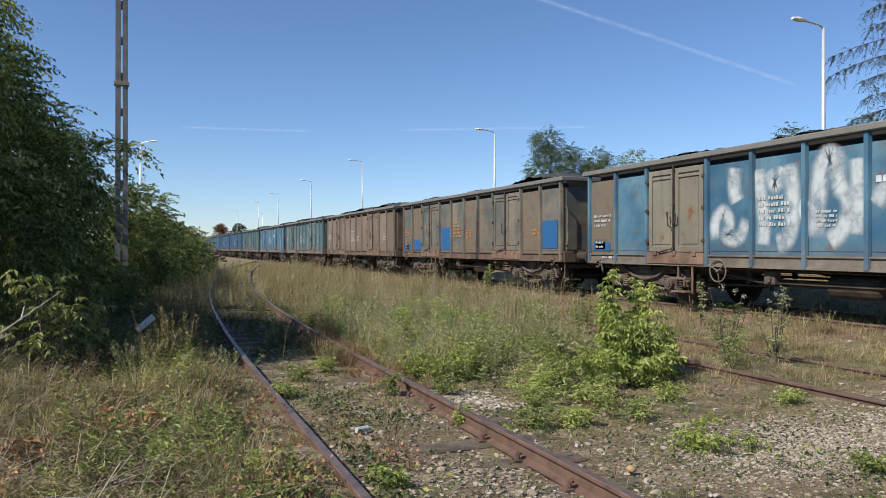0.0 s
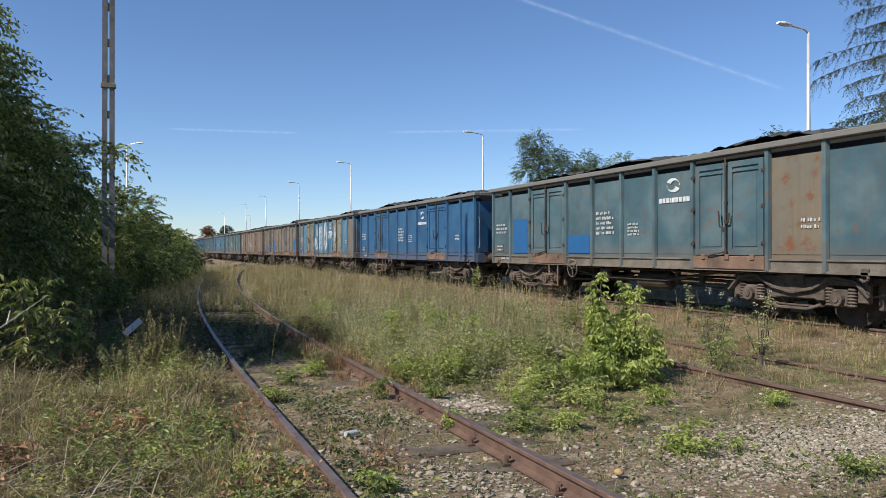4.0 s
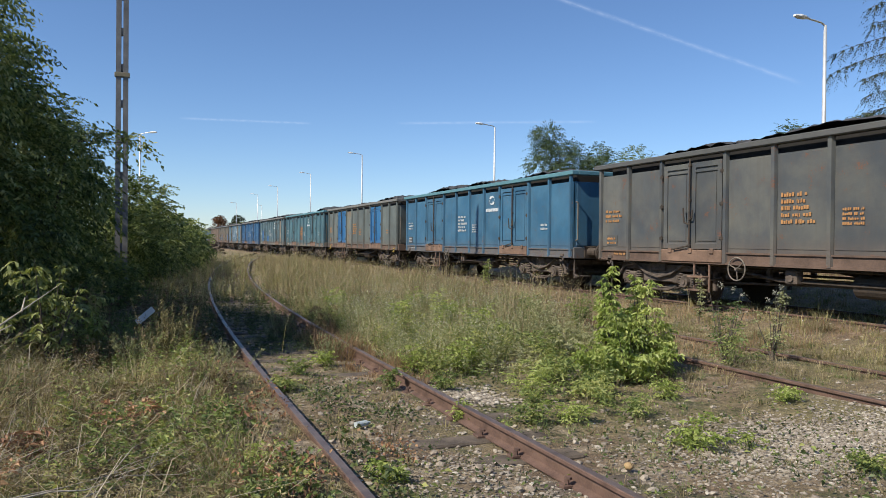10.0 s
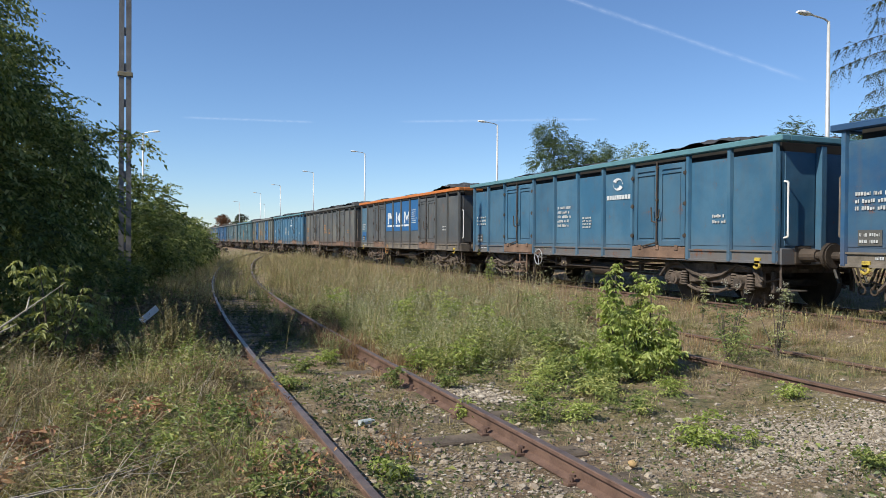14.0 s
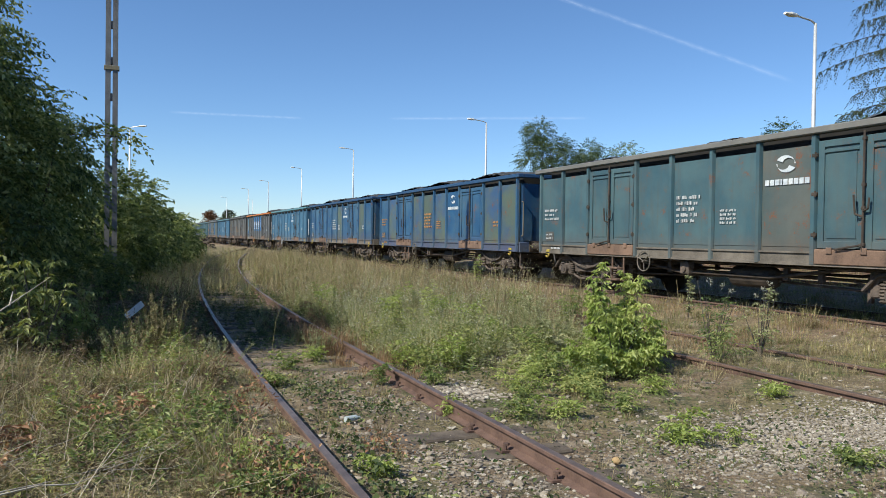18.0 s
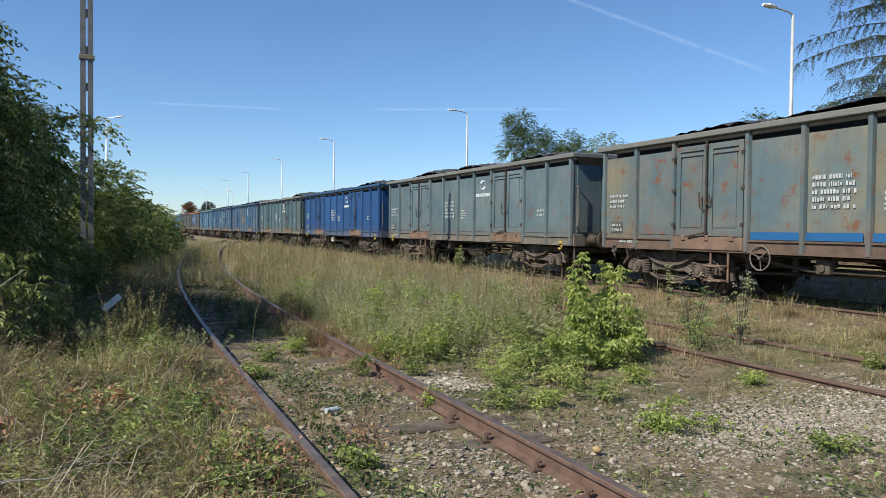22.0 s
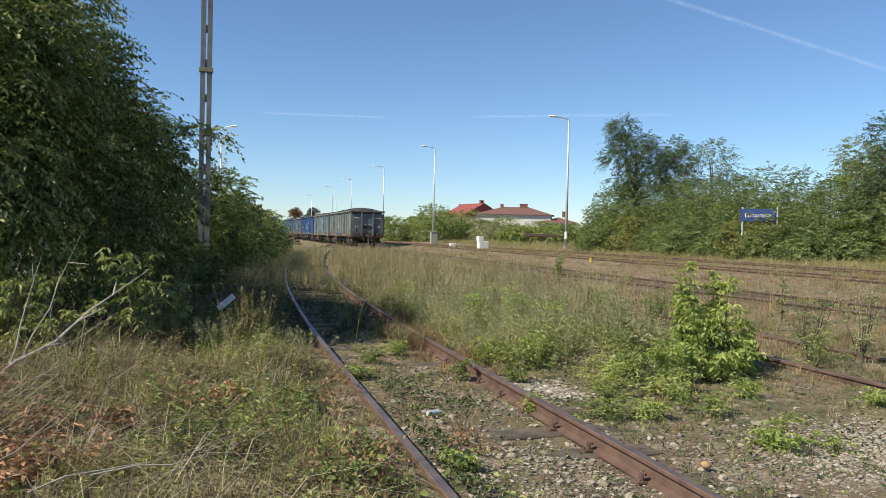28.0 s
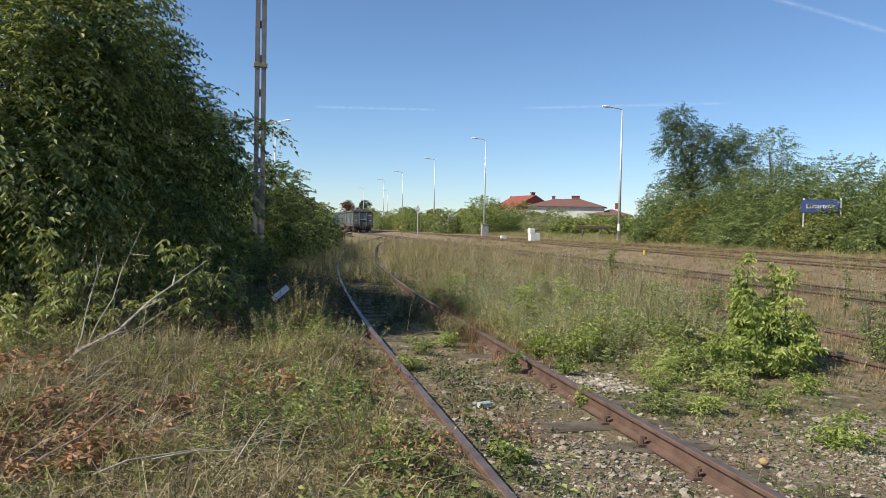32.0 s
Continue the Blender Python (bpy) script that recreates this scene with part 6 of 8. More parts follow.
ln = rs.uniform(0.018, 0.05, len(x))
v, f = leaf_arrays(p, rs.normal(size=p.shape) * np.array([1, 1, 0.45]), ln, ln * 0.6, rs)
scatter("creeping_leaves", "dark creeping leaves between the rails", v, f, M_MOSSLEAF)
v, f = tufts(420, 26, (1.0, 3.0, 3.0, 20.0, 1.0), (0.06, 0.30), (0.001, 0.0028), 0.08, rs, lambda x, y: off_rails(x, y) * np.clip(2.2 * wavy(x * 2 + 4, y * 1.6) - 0.5, 0, 1), 1.2)
scatter("grass_clumps", "tufts of brownish grass between the rails", v, f, M_BANK)
for mat_k, cnt, ll, seed_k in ((M_BANK, 9000, 0.045, 0), (M_WEED_BROWN, 5000, 0.035, 3), (M_LEAF_WOOD, 2600, 0.055, 7)):
    v, f = stalks(cnt, (-4.3, 1.0, 2.4, 12.0, 1.1), (0.08, 0.34), 16, ll, rs, lambda x, y: np.clip((0.78 - x) / 0.2, 0, 1) * np.clip(2.1 * wavy(x * 2.1 + seed_k, y * 1.9 + 2 * seed_k) - 0.35, 0.12, 1), 0.45)
    scatter("leafy_weeds", {0: "tangled brownish weeds on the bank", 3: "dead brown weeds on the bank", 7: "green weeds on the bank"}[seed_k], v, f, mat_k)
v, f = stalks(5200, (3.0, 6.4, 7.2, 14.0, 1.0), (0.2, 0.6), 24, 0.05, rs, lambda x, y: np.clip((x - yard_line(y) - 0.95) / 0.3, 0, 1) * np.clip((y - 7.4 - 0.3 * (x - 3.5)) / 2.0, 0, 1) * np.clip(2.0 * wavy(x * 1.4 + 1, y * 1.3 + 2) - 0.4, 0, 1))
scatter("leafy_weeds", "fine grey-green weeds beside the siding", v, f, M_WEED_GREY)

v, f = stalks(4200, (2.9, 7.0, 7.8, 16.0, 1.2), (0.25, 0.7), 30, 0.045, rs, lambda x, y: field(x, y) * np.clip(3.0 * wavy(x * 1.1 + 2, y * 1.0 + 3) - 1.3, 0, 1) * 2.0, 0.25)
scatter("leafy_weeds", "pale silvery-green weeds beside the siding", v, f, M_WEED_GREY)
v, f = stalks(5200, (0.6, 10.0, 10.0, 48.0, 1.4), (0.45, 1.0), 34, 0.035, rs, lambda x, y: field(x, y) * np.clip(3.0 * wavy(x * 0.7 + 5, y * 0.5) - 1.2, 0, 1) * 1.6, 0.22)
scatter("leafy_weeds", "tall brown seeding weeds in the field", v, f, M_WEED_BROWN)
# Dark leaf colour filled in where the hedge's shadow came out too bright
v, f = stalks(4200, (-0.8, 3.4, 10.8, 22.0, 1.0), (0.10, 0.40), 24, 0.045, rs, lambda x, y: np.where(between_rails(x, y), 0.5, 1.0) * off_rails(x, y) * np.clip(2.0 * wavy(x * 1.5, y * 1.2 + 1) - 0.2, 0, 1), 0.35)
scatter("leafy_weeds", "low dark weeds added to deepen the shade on the siding", v, f, M_MOSSLEAF)
for mat_k, cnt, h, lab in ((M_BANK, 3600, (0.05, 0.24), "low brownish weeds around the running tracks"), (M_GRASS_GREEN, 3400, (0.05, 0.20), "low green weeds around the running tracks"), (M_FIELD, 4200, (0.08, 0.34), "low olive grass around the running tracks")):
    v, f = tufts(cnt, 20, (8.4, 21.8, 5.5, 62.0, 1.5), h, (0.0015, 0.004), 0.22, rs, lambda x, y: off_rails(x, y) * np.clip(2.0 * wavy(x * 1.7 + cnt, y * 0.9) - 0.3, 0.05, 1), 1.3)
    scatter("grass_clumps", lab, v, f, mat_k)

def plumes(n, region, h, leaves, leaf_l, rs, density, heads=10):
    """Bushy upright weeds: narrow leaves all up the stalk, pale fluff at the top."""
    x = rs.uniform(region[0], region[1], n)
    y = region[2] + (region[3] - region[2]) * rs.uniform(0, 1, n) ** region[4]
    k = rs.uniform(size=n) < density(x, y)
    x, y = x[k], y[k]
    st = np.stack([x, y, ground_z(x, y)], 1)
    d = rs.normal(size=st.shape) * 0.12 + np.array([0, 0, 1.0])
    hh = rs.uniform(h[0], h[1], len(x)) * vigour(x, y)
    i = np.repeat(np.arange(len(x)), leaves)
    u = rs.uniform(0.05, 1.0, len(i))
    a = rs.uniform(0, 2 * math.pi, len(i))
    out = np.stack([np.cos(a), np.sin(a), np.zeros(len(i))], 1)
    p = st[i] + d[i] * (hh[i] * u)[:, None] + out * (0.03 + 0.10 * u * (1.05 - u) * 3)[:, None] * rs.uniform(0.2, 1.0, (len(i), 1))
    ln = leaf_l * rs.uniform(0.5, 1.3, len(i)) * (1.2 - 0.6 * u)
    lv = leaf_arrays(p, out + np.array([0, 0, 1.0]) * rs.uniform(0.2, 1.6, (len(i), 1)), ln, ln * 0.2, rs)
    j = np.repeat(np.arange(len(x)), heads)
    q = st[j] + d[j] * (hh[j] * rs.uniform(0.78, 1.08, len(j)))[:, None] + rs.normal(size=(len(j), 3)) * np.array([0.05, 0.05, 0.02])
    ln = rs.uniform(0.012, 0.03, len(j))
    return lv, leaf_arrays(q, rs.normal(size=q.shape) + np.array([0, 0, 0.7]), ln, ln * 0.5, rs)


def beside_siding(x, y):
    """Thick growth right of the near track, thinning towards the stones."""
    e = x - yard_line(y)
    return np.clip((e - 0.95) / 0.3, 0, 1) * np.clip((5.2 - e) / 2.5, 0, 1) * np.clip((y - 7.6 - 0.45 * (x - 3.0)) / 1.6, 0, 1)


rs = np.random.RandomState(88)
lv, hd = plumes(2600, (2.8, 8.4, 7.6, 17.0, 1.1), (0.42, 0.85), 56, 0.075, rs, lambda x, y: beside_siding(x, y) * np.clip(2.6 * wavy(x * 1.2 + 1, y * 1.1 + 4) - 0.7, 0.05, 1))
scatter("bushy_weeds", "bushy grey-green weeds with pale fluffy tops beside the siding", *lv, M_WEED_GREY)
scatter("weed_fluff", "pale fluff on the tops of the bushy weeds", *hd, M_BLOSSOM)
lv, hd = plumes(1500, (2.8, 7.4, 7.6, 14.0, 1.2), (0.25, 0.55), 46, 0.085, rs, lambda x, y: beside_siding(x, y) * np.clip(2.8 * wavy(x * 1.6 + 4, y * 1.5) - 1.2, 0, 1))
scatter("bushy_weeds", "fresh green leafy weeds at the foot of the tall growth", *lv, M_LEAF_WOOD)
lv, hd = plumes(2600, (3.0, 10.2, 12.0, 46.0, 1.5), (0.5, 0.95), 40, 0.08, rs, lambda x, y: field(x, y) * np.clip(2.4 * wavy(x * 0.9 + 7, y * 0.6) - 0.6, 0.05, 1) * 1.5, 6)
scatter("bushy_weeds", "tall tan seeding weeds in the field", *lv, M_GRASS_DRY)
v, f, _ = blades(24000, (3.0, 10.4, 11.0, 52.0, 1.6), (0.40, 0.88), (0.003, 0.007), rs, 0.45, lambda x, y: np.where(x > 6.0, np.clip((y - 13.0) / 6.0, 0.05, 1), 1.0) * np.clip((x - yard_line(y) - 1.0) / 0.5, 0, 1) * np.clip((10.2 - x) / 0.8, 0, 1) * off_rails(x, y) * np.clip(1.8 * wavy(x * 1.1 + 3, y * 0.8) - 0.1, 0.1, 1))
scatter("dry_grass", "tall straw-coloured grass in the field", v, f, M_GRASS_DRY)
v, f, _ = blades(10000, (6.4, 10.5, 8.0, 34.0, 1.2), (0.08, 0.32), (0.002, 0.005), rs, 0.7, lambda x, y: off_rails(x, y) * np.clip(1.9 * wavy(x * 1.4, y * 1.0 + 2) - 0.25, 0.04, 1))
scatter("dry_grass", "russet dry grass beside the main line", v, f, M_RUSSET)
v, f = tufts(620, 30, (12.9, 22.0, 9.0, 60.0, 1.3), (0.12, 0.42), (0.002, 0.005), 0.22, rs, lambda x, y: np.clip(2.0 * wavy(x * 1.2 + 5, y * 0.8) - 0.2, 0.1, 1), 1.0)
scatter("grass_clumps", "russet grass clumps between the running tracks", v, f, M_RUSSET)
# dry growth that hides part of the siding's rail, vines along the other rail
v, f = tufts(150, 34, (2.3, 3.35, 8.0, 13.5, 1.0), (0.14, 0.40), (0.0016, 0.004), 0.10, rs, lambda x, y: np.ones(len(x)), 0.8)
scatter("grass_clumps", "rust-brown dry growth over the rail", v, f, M_RUSSET)


def vine(n, cx, cy, sx, sy, size, height, label, material):
    x, y = rs.normal(cx, sx, n), rs.normal(cy, sy, n)
    k = np.abs(x - yard_line(y) + 0.752) > 0.11
    x, y = x[k], y[k]
    q = np.stack([x, y, ground_z(x, y) + rs.uniform(0.01, height, len(x))], 1)
    ln = rs.uniform(size[0], size[1], len(x))
    scatter("creeping_leaves", label, *leaf_arrays(q, rs.normal(size=q.shape) * np.array([1, 1, 0.45]), ln, ln * 0.75, rs), material)


vine(520, 1.72, 7.2, 0.17, 0.60, (0.02, 0.05), 0.09, "dark green creeping mat between the rails", M_MOSSLEAF)
vine(220, 2.15, 6.6, 0.15, 0.25, (0.02, 0.045), 0.07, "dark green creeping mat between the rails", M_MOSSLEAF)
vine(420, 0.84, 4.6, 0.13, 0.55, (0.03, 0.070), 0.09, "broad green vine leaves along the rail", M_LEAF_WOOD)
vine(130, 0.76, 5.0, 0.14, 0.45, (0.03, 0.065), 0.10, "orange and yellow turning vine leaves along the rail", M_WITHERED)
vine(300, 1.46, 4.9, 0.10, 0.6, (0.03, 0.06), 0.10, "dark vine leaves beside the rail", M_MOSSLEAF)
vine(110, 1.75, 5.35, 0.10, 0.22, (0.02, 0.045), 0.12, "small reddish weed between the rails", M_WITHERED)


for mat_k, cnt, lab in ((M_BANK, 330, "low brownish tufts along the rail"), (M_GRASS_GREEN, 170, "low green tufts along the rail"), (M_WEED_BROWN, 160, "low dead tufts along the rail")):
    v, f = tufts(cnt, 22, (0.60, 1.14, 3.0, 11.5, 1.0), (0.04, 0.13), (0.0015, 0.0035), 0.06, rs, lambda x, y: np.ones(len(x)), 1.4)
    scatter("grass_clumps", lab, v, f, mat_k)


def broom(x, y, h, w, n, material, seed, label):
    """A clump of upright seeding stalks, broom-like."""
    r = np.random.RandomState(seed)
    z = float(ground_z(x, y))
    t = thing("weed", label, "weed", "yard weeds")
    tips = [(x + r.normal() * w * 0.5, y + r.normal() * w * 0.4, z + h * r.uniform(0.55, 1.0)) for _ in range(n)]
    bm = bmesh.new()
    for tp in tips:
        rod(bm, (x + (tp[0] - x) * 0.35, y + (tp[1] - y) * 0.35, z - 0.02), tp, 0.004, 0.002, seg=4)
    tagged(part("stem", bm, material, t), kind="stuff")
    base = np.array([(x + (a - x) * 0.35, y + (b - y) * 0.35, z) for a, b, c in tips])
    i = np.repeat(np.arange(n), 44)
    u = r.uniform(0.25, 1.0, len(i))
    p = base[i] + (np.array(tips)[i] - base[i]) * u[:, None] + r.normal(size=(len(i), 3)) * 0.012
    a = r.uniform(0, 2 * math.pi, len(i))
    ln = r.uniform(0.02, 0.05, len(i))
    v, f = leaf_arrays(p, np.stack([np.cos(a), np.sin(a), r.uniform(0.8, 2.0, len(i))], 1), ln, ln * 0.3, r)
    foliage_part(t, v, f, material)


for k, (x, y, h, w, n, m) in enumerate(((0.24, 9.75, 0.88, 0.26, 22, 0), (0.42, 9.9, 0.72, 0.25, 18, 0), (0.05, 9.6, 0.62, 0.25, 16, 0), (-0.62, 10.4, 0.95, 0.18, 12, 0), (-0.66, 10.2, 0.55, 0.14, 10, 1), (-0.15, 9.4, 0.45, 0.3, 14, 2), (2.35, 10.1, 0.38, 0.3, 16, 2), (2.1, 12.8, 0.5, 0.4, 18, 2), (0.95, 9.0, 0.4, 0.25, 10, 2))):
    broom(x, y, h, w, n, (M_BANK, M_LEAF_BRIGHT, M_WEED_GREY)[m], 800 + k, ("tall brown broom-like seeding weed at the hedge's foot", "fresh yellow-green spire of weed at the hedge's foot", "grey-green feathery weed beside the siding")[m])

# stones
def stones(n, place, size, seed, label):
    rs = np.random.RandomState(seed)
    x, y = place(rs, n)
    n = len(x)
    ico = np.array([(0, 0, 1), (0.9, 0, 0.35), (0.25, 0.85, 0.4), (-0.75, 0.5, 0.35), (-0.7, -0.55, 0.4), (0.3, -0.85, 0.3), (0.6, 0.6, -0.5), (-0.6, 0.6, -0.5), (-0.6, -0.6, -0.5), (0.6, -0.6, -0.5)])
    fc = np.array([(0, 1, 2), (0, 2, 3), (0, 3, 4), (0, 4, 5), (0, 5, 1), (1, 6, 2), (2, 6, 7), (2, 7, 3), (3, 7, 8), (3, 8, 4), (4, 8, 9), (4, 9, 5), (5, 9, 1), (1, 9, 6)])
    s = rs.uniform(size[0], size[1], n) * rs.uniform(0.6, 1.0, n)
    a = rs.uniform(0, 2 * math.pi, n)
    jit = ico[None] * rs.uniform(0.7, 1.25, (n, 10, 3)) * np.array([1, 0.75, 0.42])
    c, sn = np.cos(a)[:, None], np.sin(a)[:, None]
    vx = jit[..., 0] * c - jit[..., 1] * sn
    vy = jit[..., 0] * sn + jit[..., 1] * c
    v = np.stack([vx, vy, jit[..., 2]], -1) * s[:, None, None]
    v += np.stack([x, y, ground_z(x, y) + s * 0.2], 1)[:, None]
    f = (np.arange(n)[:, None, None] * 10 + fc[None]).reshape(-1, 3)
    me = from_arrays("stones", v.reshape(-1, 3), f)
    me.materials.append(M_STONES)
    return tagged(new("stones", me), label, "stones", kind="stuff")


M_STONES = bpy.data.materials.new("loose_stones")
nt_s, ps = nodes_of(M_STONES)
gs = nt_s.nodes.new("ShaderNodeNewGeometry")
spn = noise_tex(nt_s, world_pos(nt_s), 60, 4)
nt_s.links.new(mixc(nt_s, 0.35, ramp(nt_s, gs.outputs["Random Per Island"], [(0.0, (0.12, 0.09, 0.062)), (0.45, (0.24, 0.195, 0.14)), (0.85, (0.36, 0.305, 0.23)), (1.0, (0.58, 0.53, 0.44))]), ramp(nt_s, spn, [(0.35, (0.12, 0.11, 0.09)), (0.65, (0.42, 0.40, 0.36))])), ps.inputs["Base Color"])
ps.inputs["Roughness"].default_value = 0.92


def heap(cx, cy, sx, sy):
    def f(rs, n):
        return rs.normal(cx, sx, n), rs.normal(cy, sy, n)
    return f


def spread(x0, x1, y0, y1, thin=None):
    def f(rs, n):
        x, y = rs.uniform(x0, x1, n), y0 + (y1 - y0) * rs.uniform(size=n) ** 1.4
        k = rs.uniform(size=n) < np.clip(2.2 * wavy(x * 1.9 + 3, y * 1.9) - 0.45, 0.05, 1)
        return x[k], y[k]
    return f


stones(520, heap(3.25, 7.25, 0.20, 0.32), (0.018, 0.050), 1, "heap of pale limestone ballast")
stones(9000, heap(5.4, 4.4, 0.9, 0.42), (0.008, 0.030), 2, "patch of pale crushed stone")
stones(900, heap(2.1, 4.6, 0.40, 0.9), (0.010, 0.032), 3, "ballast stones between the rails")
stones(5200, spread(1.3, 8.5, 3.0, 12.0), (0.005, 0.018), 4, "scattered gravel on the yard ground")
stones(1800, spread(1.3, 2.7, 3.0, 11.0), (0.008, 0.026), 5, "ballast stones between the rails")
stones(300, spread(2.9, 7.5, 4.8, 8.5), (0.022, 0.055), 9, "larger stones bedded in the yard dirt")


def loose_rocks(n, seed):
    """The larger stones nearest to the walk, each one bedded in the ground."""
    r = random.Random(seed)
    shapes = []
    for k in range(9):
        bm = bmesh.new()
        bmesh.ops.create_icosphere(bm, subdivisions=1, radius=1.0)
        off = Vector((k * 3.1, k * 1.7, 0.4))
        for vv in bm.verts:
            vv.co *= 0.85 + 0.45 * noise.noise(vv.co * 0.9 + off) + r.uniform(-0.12, 0.12)
            vv.co.z *= 0.6
        shapes.append(mesh_of(bm, "stone", M_ROCK))
    ground = bpy.data.objects["ground"]
    for k in range(n):
        while True:
            if k % 3:
                x, y = r.uniform(1.32, 2.62), 3.1 + 5.5 * r.random() ** 1.3
            else:
                x, y = r.uniform(2.85, 5.6), r.uniform(3.2, 6.6)
            if abs(abs(x - float(yard_line(y))) - 0.752) > 0.10:
                break
        size = 0.016 + 0.034 * r.random() ** 2.2
        m = pose(x, y, float(ground_z(x, y)) + size * 0.22, r.uniform(-20, 20), r.uniform(-20, 20), r.uniform(0, 360)) @ Matrix.Diagonal((size * r.uniform(0.8, 1.3), size, size * r.uniform(0.7, 1.1), 1))
        part("stone", shapes[k % 9], None, ground, at=m)


M_ROCK = bpy.data.materials.new("bedded_stone")
nt_r, pr = nodes_of(M_ROCK)
rnd = nt_r.nodes.new("ShaderNodeObjectInfo").outputs["Random"]
spr = noise_tex(nt_r, world_pos(nt_r), 45, 5)
nt_r.links.new(mixc(nt_r, 0.4, ramp(nt_r, rnd, [(0.0, (0.15, 0.115, 0.085)), (0.5, (0.27, 0.225, 0.17)), (0.85, (0.38, 0.335, 0.265)), (1.0, (0.56, 0.52, 0.45))]), ramp(nt_r, spr, [(0.35, (0.14, 0.115, 0.09)), (0.65, (0.42, 0.37, 0.30))])), pr.inputs["Base Color"])
pr.inputs["Roughness"].default_value = 0.92
bump(nt_r, pr, spr, 0.5, 0.01)
loose_rocks(290, 23)
stones(500, heap(4.45, 9.1, 0.5, 0.3), (0.015, 0.05), 6, "patch of pale crushed stone")
stones(9000, spread(8.6, 21.6, 5.0, 45.0), (0.012, 0.045), 7, "ballast along the main line")

# ---------------------------------------------------------------- posts, lamps, signs
def lamp_post(x, y, top, arm=(-1.5, 0.0), label="pale galvanised street lamp post"):
    z = float(ground_z(x, y))
    h = top - z
    t = thing("lamp_post", label, "lamp post", "yard lamps", at=(x, y, z))
    bm = bmesh.new()
    rod(bm, (0, 0, -0.1), (0, 0, h - 0.1), 0.115, 0.055, seg=12)
    part("pole", bm, M_GALV, t, smooth=True)
    a = Vector((arm[0], arm[1], 0.0))
    bm = bmesh.new()
    pipe(bm, [(0, 0, h - 0.12), a * 0.15 + Vector((0, 0, h - 0.02)), a * 0.6 + Vector((0, 0, h + 0.05))], 0.035, 8)
    part("arm", bm, M_GALV, t)
    bm = bmesh.new()
    q = a.normalized()
    for k, (r0, r1) in enumerate(((0.04, 0.13), (0.13, 0.15), (0.15, 0.08))):
        p0, p1 = a * 0.55 + q * (0.0 + 0.25 * k), a * 0.55 + q * (0.25 + 0.25 * k)
        rod(bm, p0 + Vector((0, 0, h + 0.05 + 0.02 * k)), p1 + Vector((0, 0, h + 0.07 + 0.02 * k)), r0, r1, seg=10)
    bmesh.ops.scale(bm, vec=(1, 1, 0.55), space=Matrix.Translation((0, 0, -h - 0.06)), verts=bm.verts)
    part("lamp_head", bm, M_WHITE, t)
    bm = bmesh.new()
    rod(bm, (0, 0, -0.05), (0, 0, 0.16), 0.19, 0.15, seg=12)
    part("foot", bm, M_CONCRETE, t)
    bm = bmesh.new()
    rod(bm, (0, 0, 0.75), (0, 0, 1.25), 0.119, 0.116, seg=12)
    part("notice_band", bm, M_WHITE, t, "white band round the pole")
    return t


for x, y, top in ((24.0, 20.75, 10.2), (24.1, 49.7, 10.4), (21.55, 77.0, 11.05), (21.5, 103.5, 11.14), (21.55, 132.0, 11.2), (22.0, 160.0, 11.4), (22.0, 200.0, 11.4)):
    lamp_post(x, y, top)
lamp_post(-0.5, 66.0, 10.4, (1.1, -0.6), "street lamp post behind the hedge")
lamp_post(30.0, 210.0, 11.4)

# lattice mast: two channels joined by battens
mast = thing("lattice_mast", "tall weathered mast of two posts joined by battens, in the hedge", "mast", at=(-0.57, 19.6, 0))
for s in (-1, 1):
    bm = bmesh.new()
    lo, hi = [], []
    for x, y in ((s * 0.086 - 0.058, -0.07), (s * 0.086 + 0.058, -0.07), (s * 0.086 + 0.058, 0.07), (s * 0.086 - 0.058, 0.07)):
        lo.append(bm.verts.new((x, y, -0.2)))
        hi.append(bm.verts.new((x - s * 0.012, y, 13.0)))
    for k in range(4):
        bm.faces.new((lo[k], lo[(k + 1) % 4], hi[(k + 1) % 4], hi[k]))
    bm.faces.new(hi)
    part("post", bm, M_MAST, mast)
for k in range(15):
    z = 0.6 + 0.87 * k
    xw = 0.029 - 0.012 * z / 13
    bm = bmesh.new()
    box(bm, -xw, xw, -0.06, 0.06, -0.09, 0.09, 0.01)
    part("batten", bm, M_MAST, mast, at=(0, 0, z))
bm = bmesh.new()
box(bm, -0.17, 0.17, -0.09, 0.09, -0.05, 0.05, 0.005)
part("band", bm, M_CREAMPATCH, mast, "pale band round the mast", at=(0, 0, 5.65))

# small tilted white marker
mk = thing("track_marker", "small tilted white marker board in the weeds", "marker", at=(-0.05, 11.3, float(ground_z(-0.05, 11.3))))
bm = bmesh.new()
rod(bm, (0, 0, -0.1), (0.02, 0.0, 0.52), 0.025)
part("stake", bm, M_STEEL, mk)
bm = bmesh.new()
box(bm, -0.15, 0.15, -0.02, 0.0, -0.045, 0.045, 0.004)
part("board", bm, M_WHITE, mk, at=pose(0.03, -0.03, 0.50, 0, -38, 22))

# station name board
sb = thing("station_sign", "blue station name board on pale posts in the thicket", "sign", at=pose(25.05, 30.6, float(ground_z(25.05, 30.6)), 0, 0, -46))
bm = bmesh.new()
box(bm, -0.70, 0.95, -0.03, 0.03, 1.80, 2.42, 0.01)
part("board", bm, flat_paint("sign_blue", (0.02, 0.045, 0.17)), sb)
for x in (-0.6, 0.99):
    bm = bmesh.new()
    rod(bm, (x, 0.06, -0.2), (x, 0.06, 2.5), 0.035)
    part("post", bm, M_WHITE, sb)
txt = bpy.data.curves.new("name_text", "FONT")
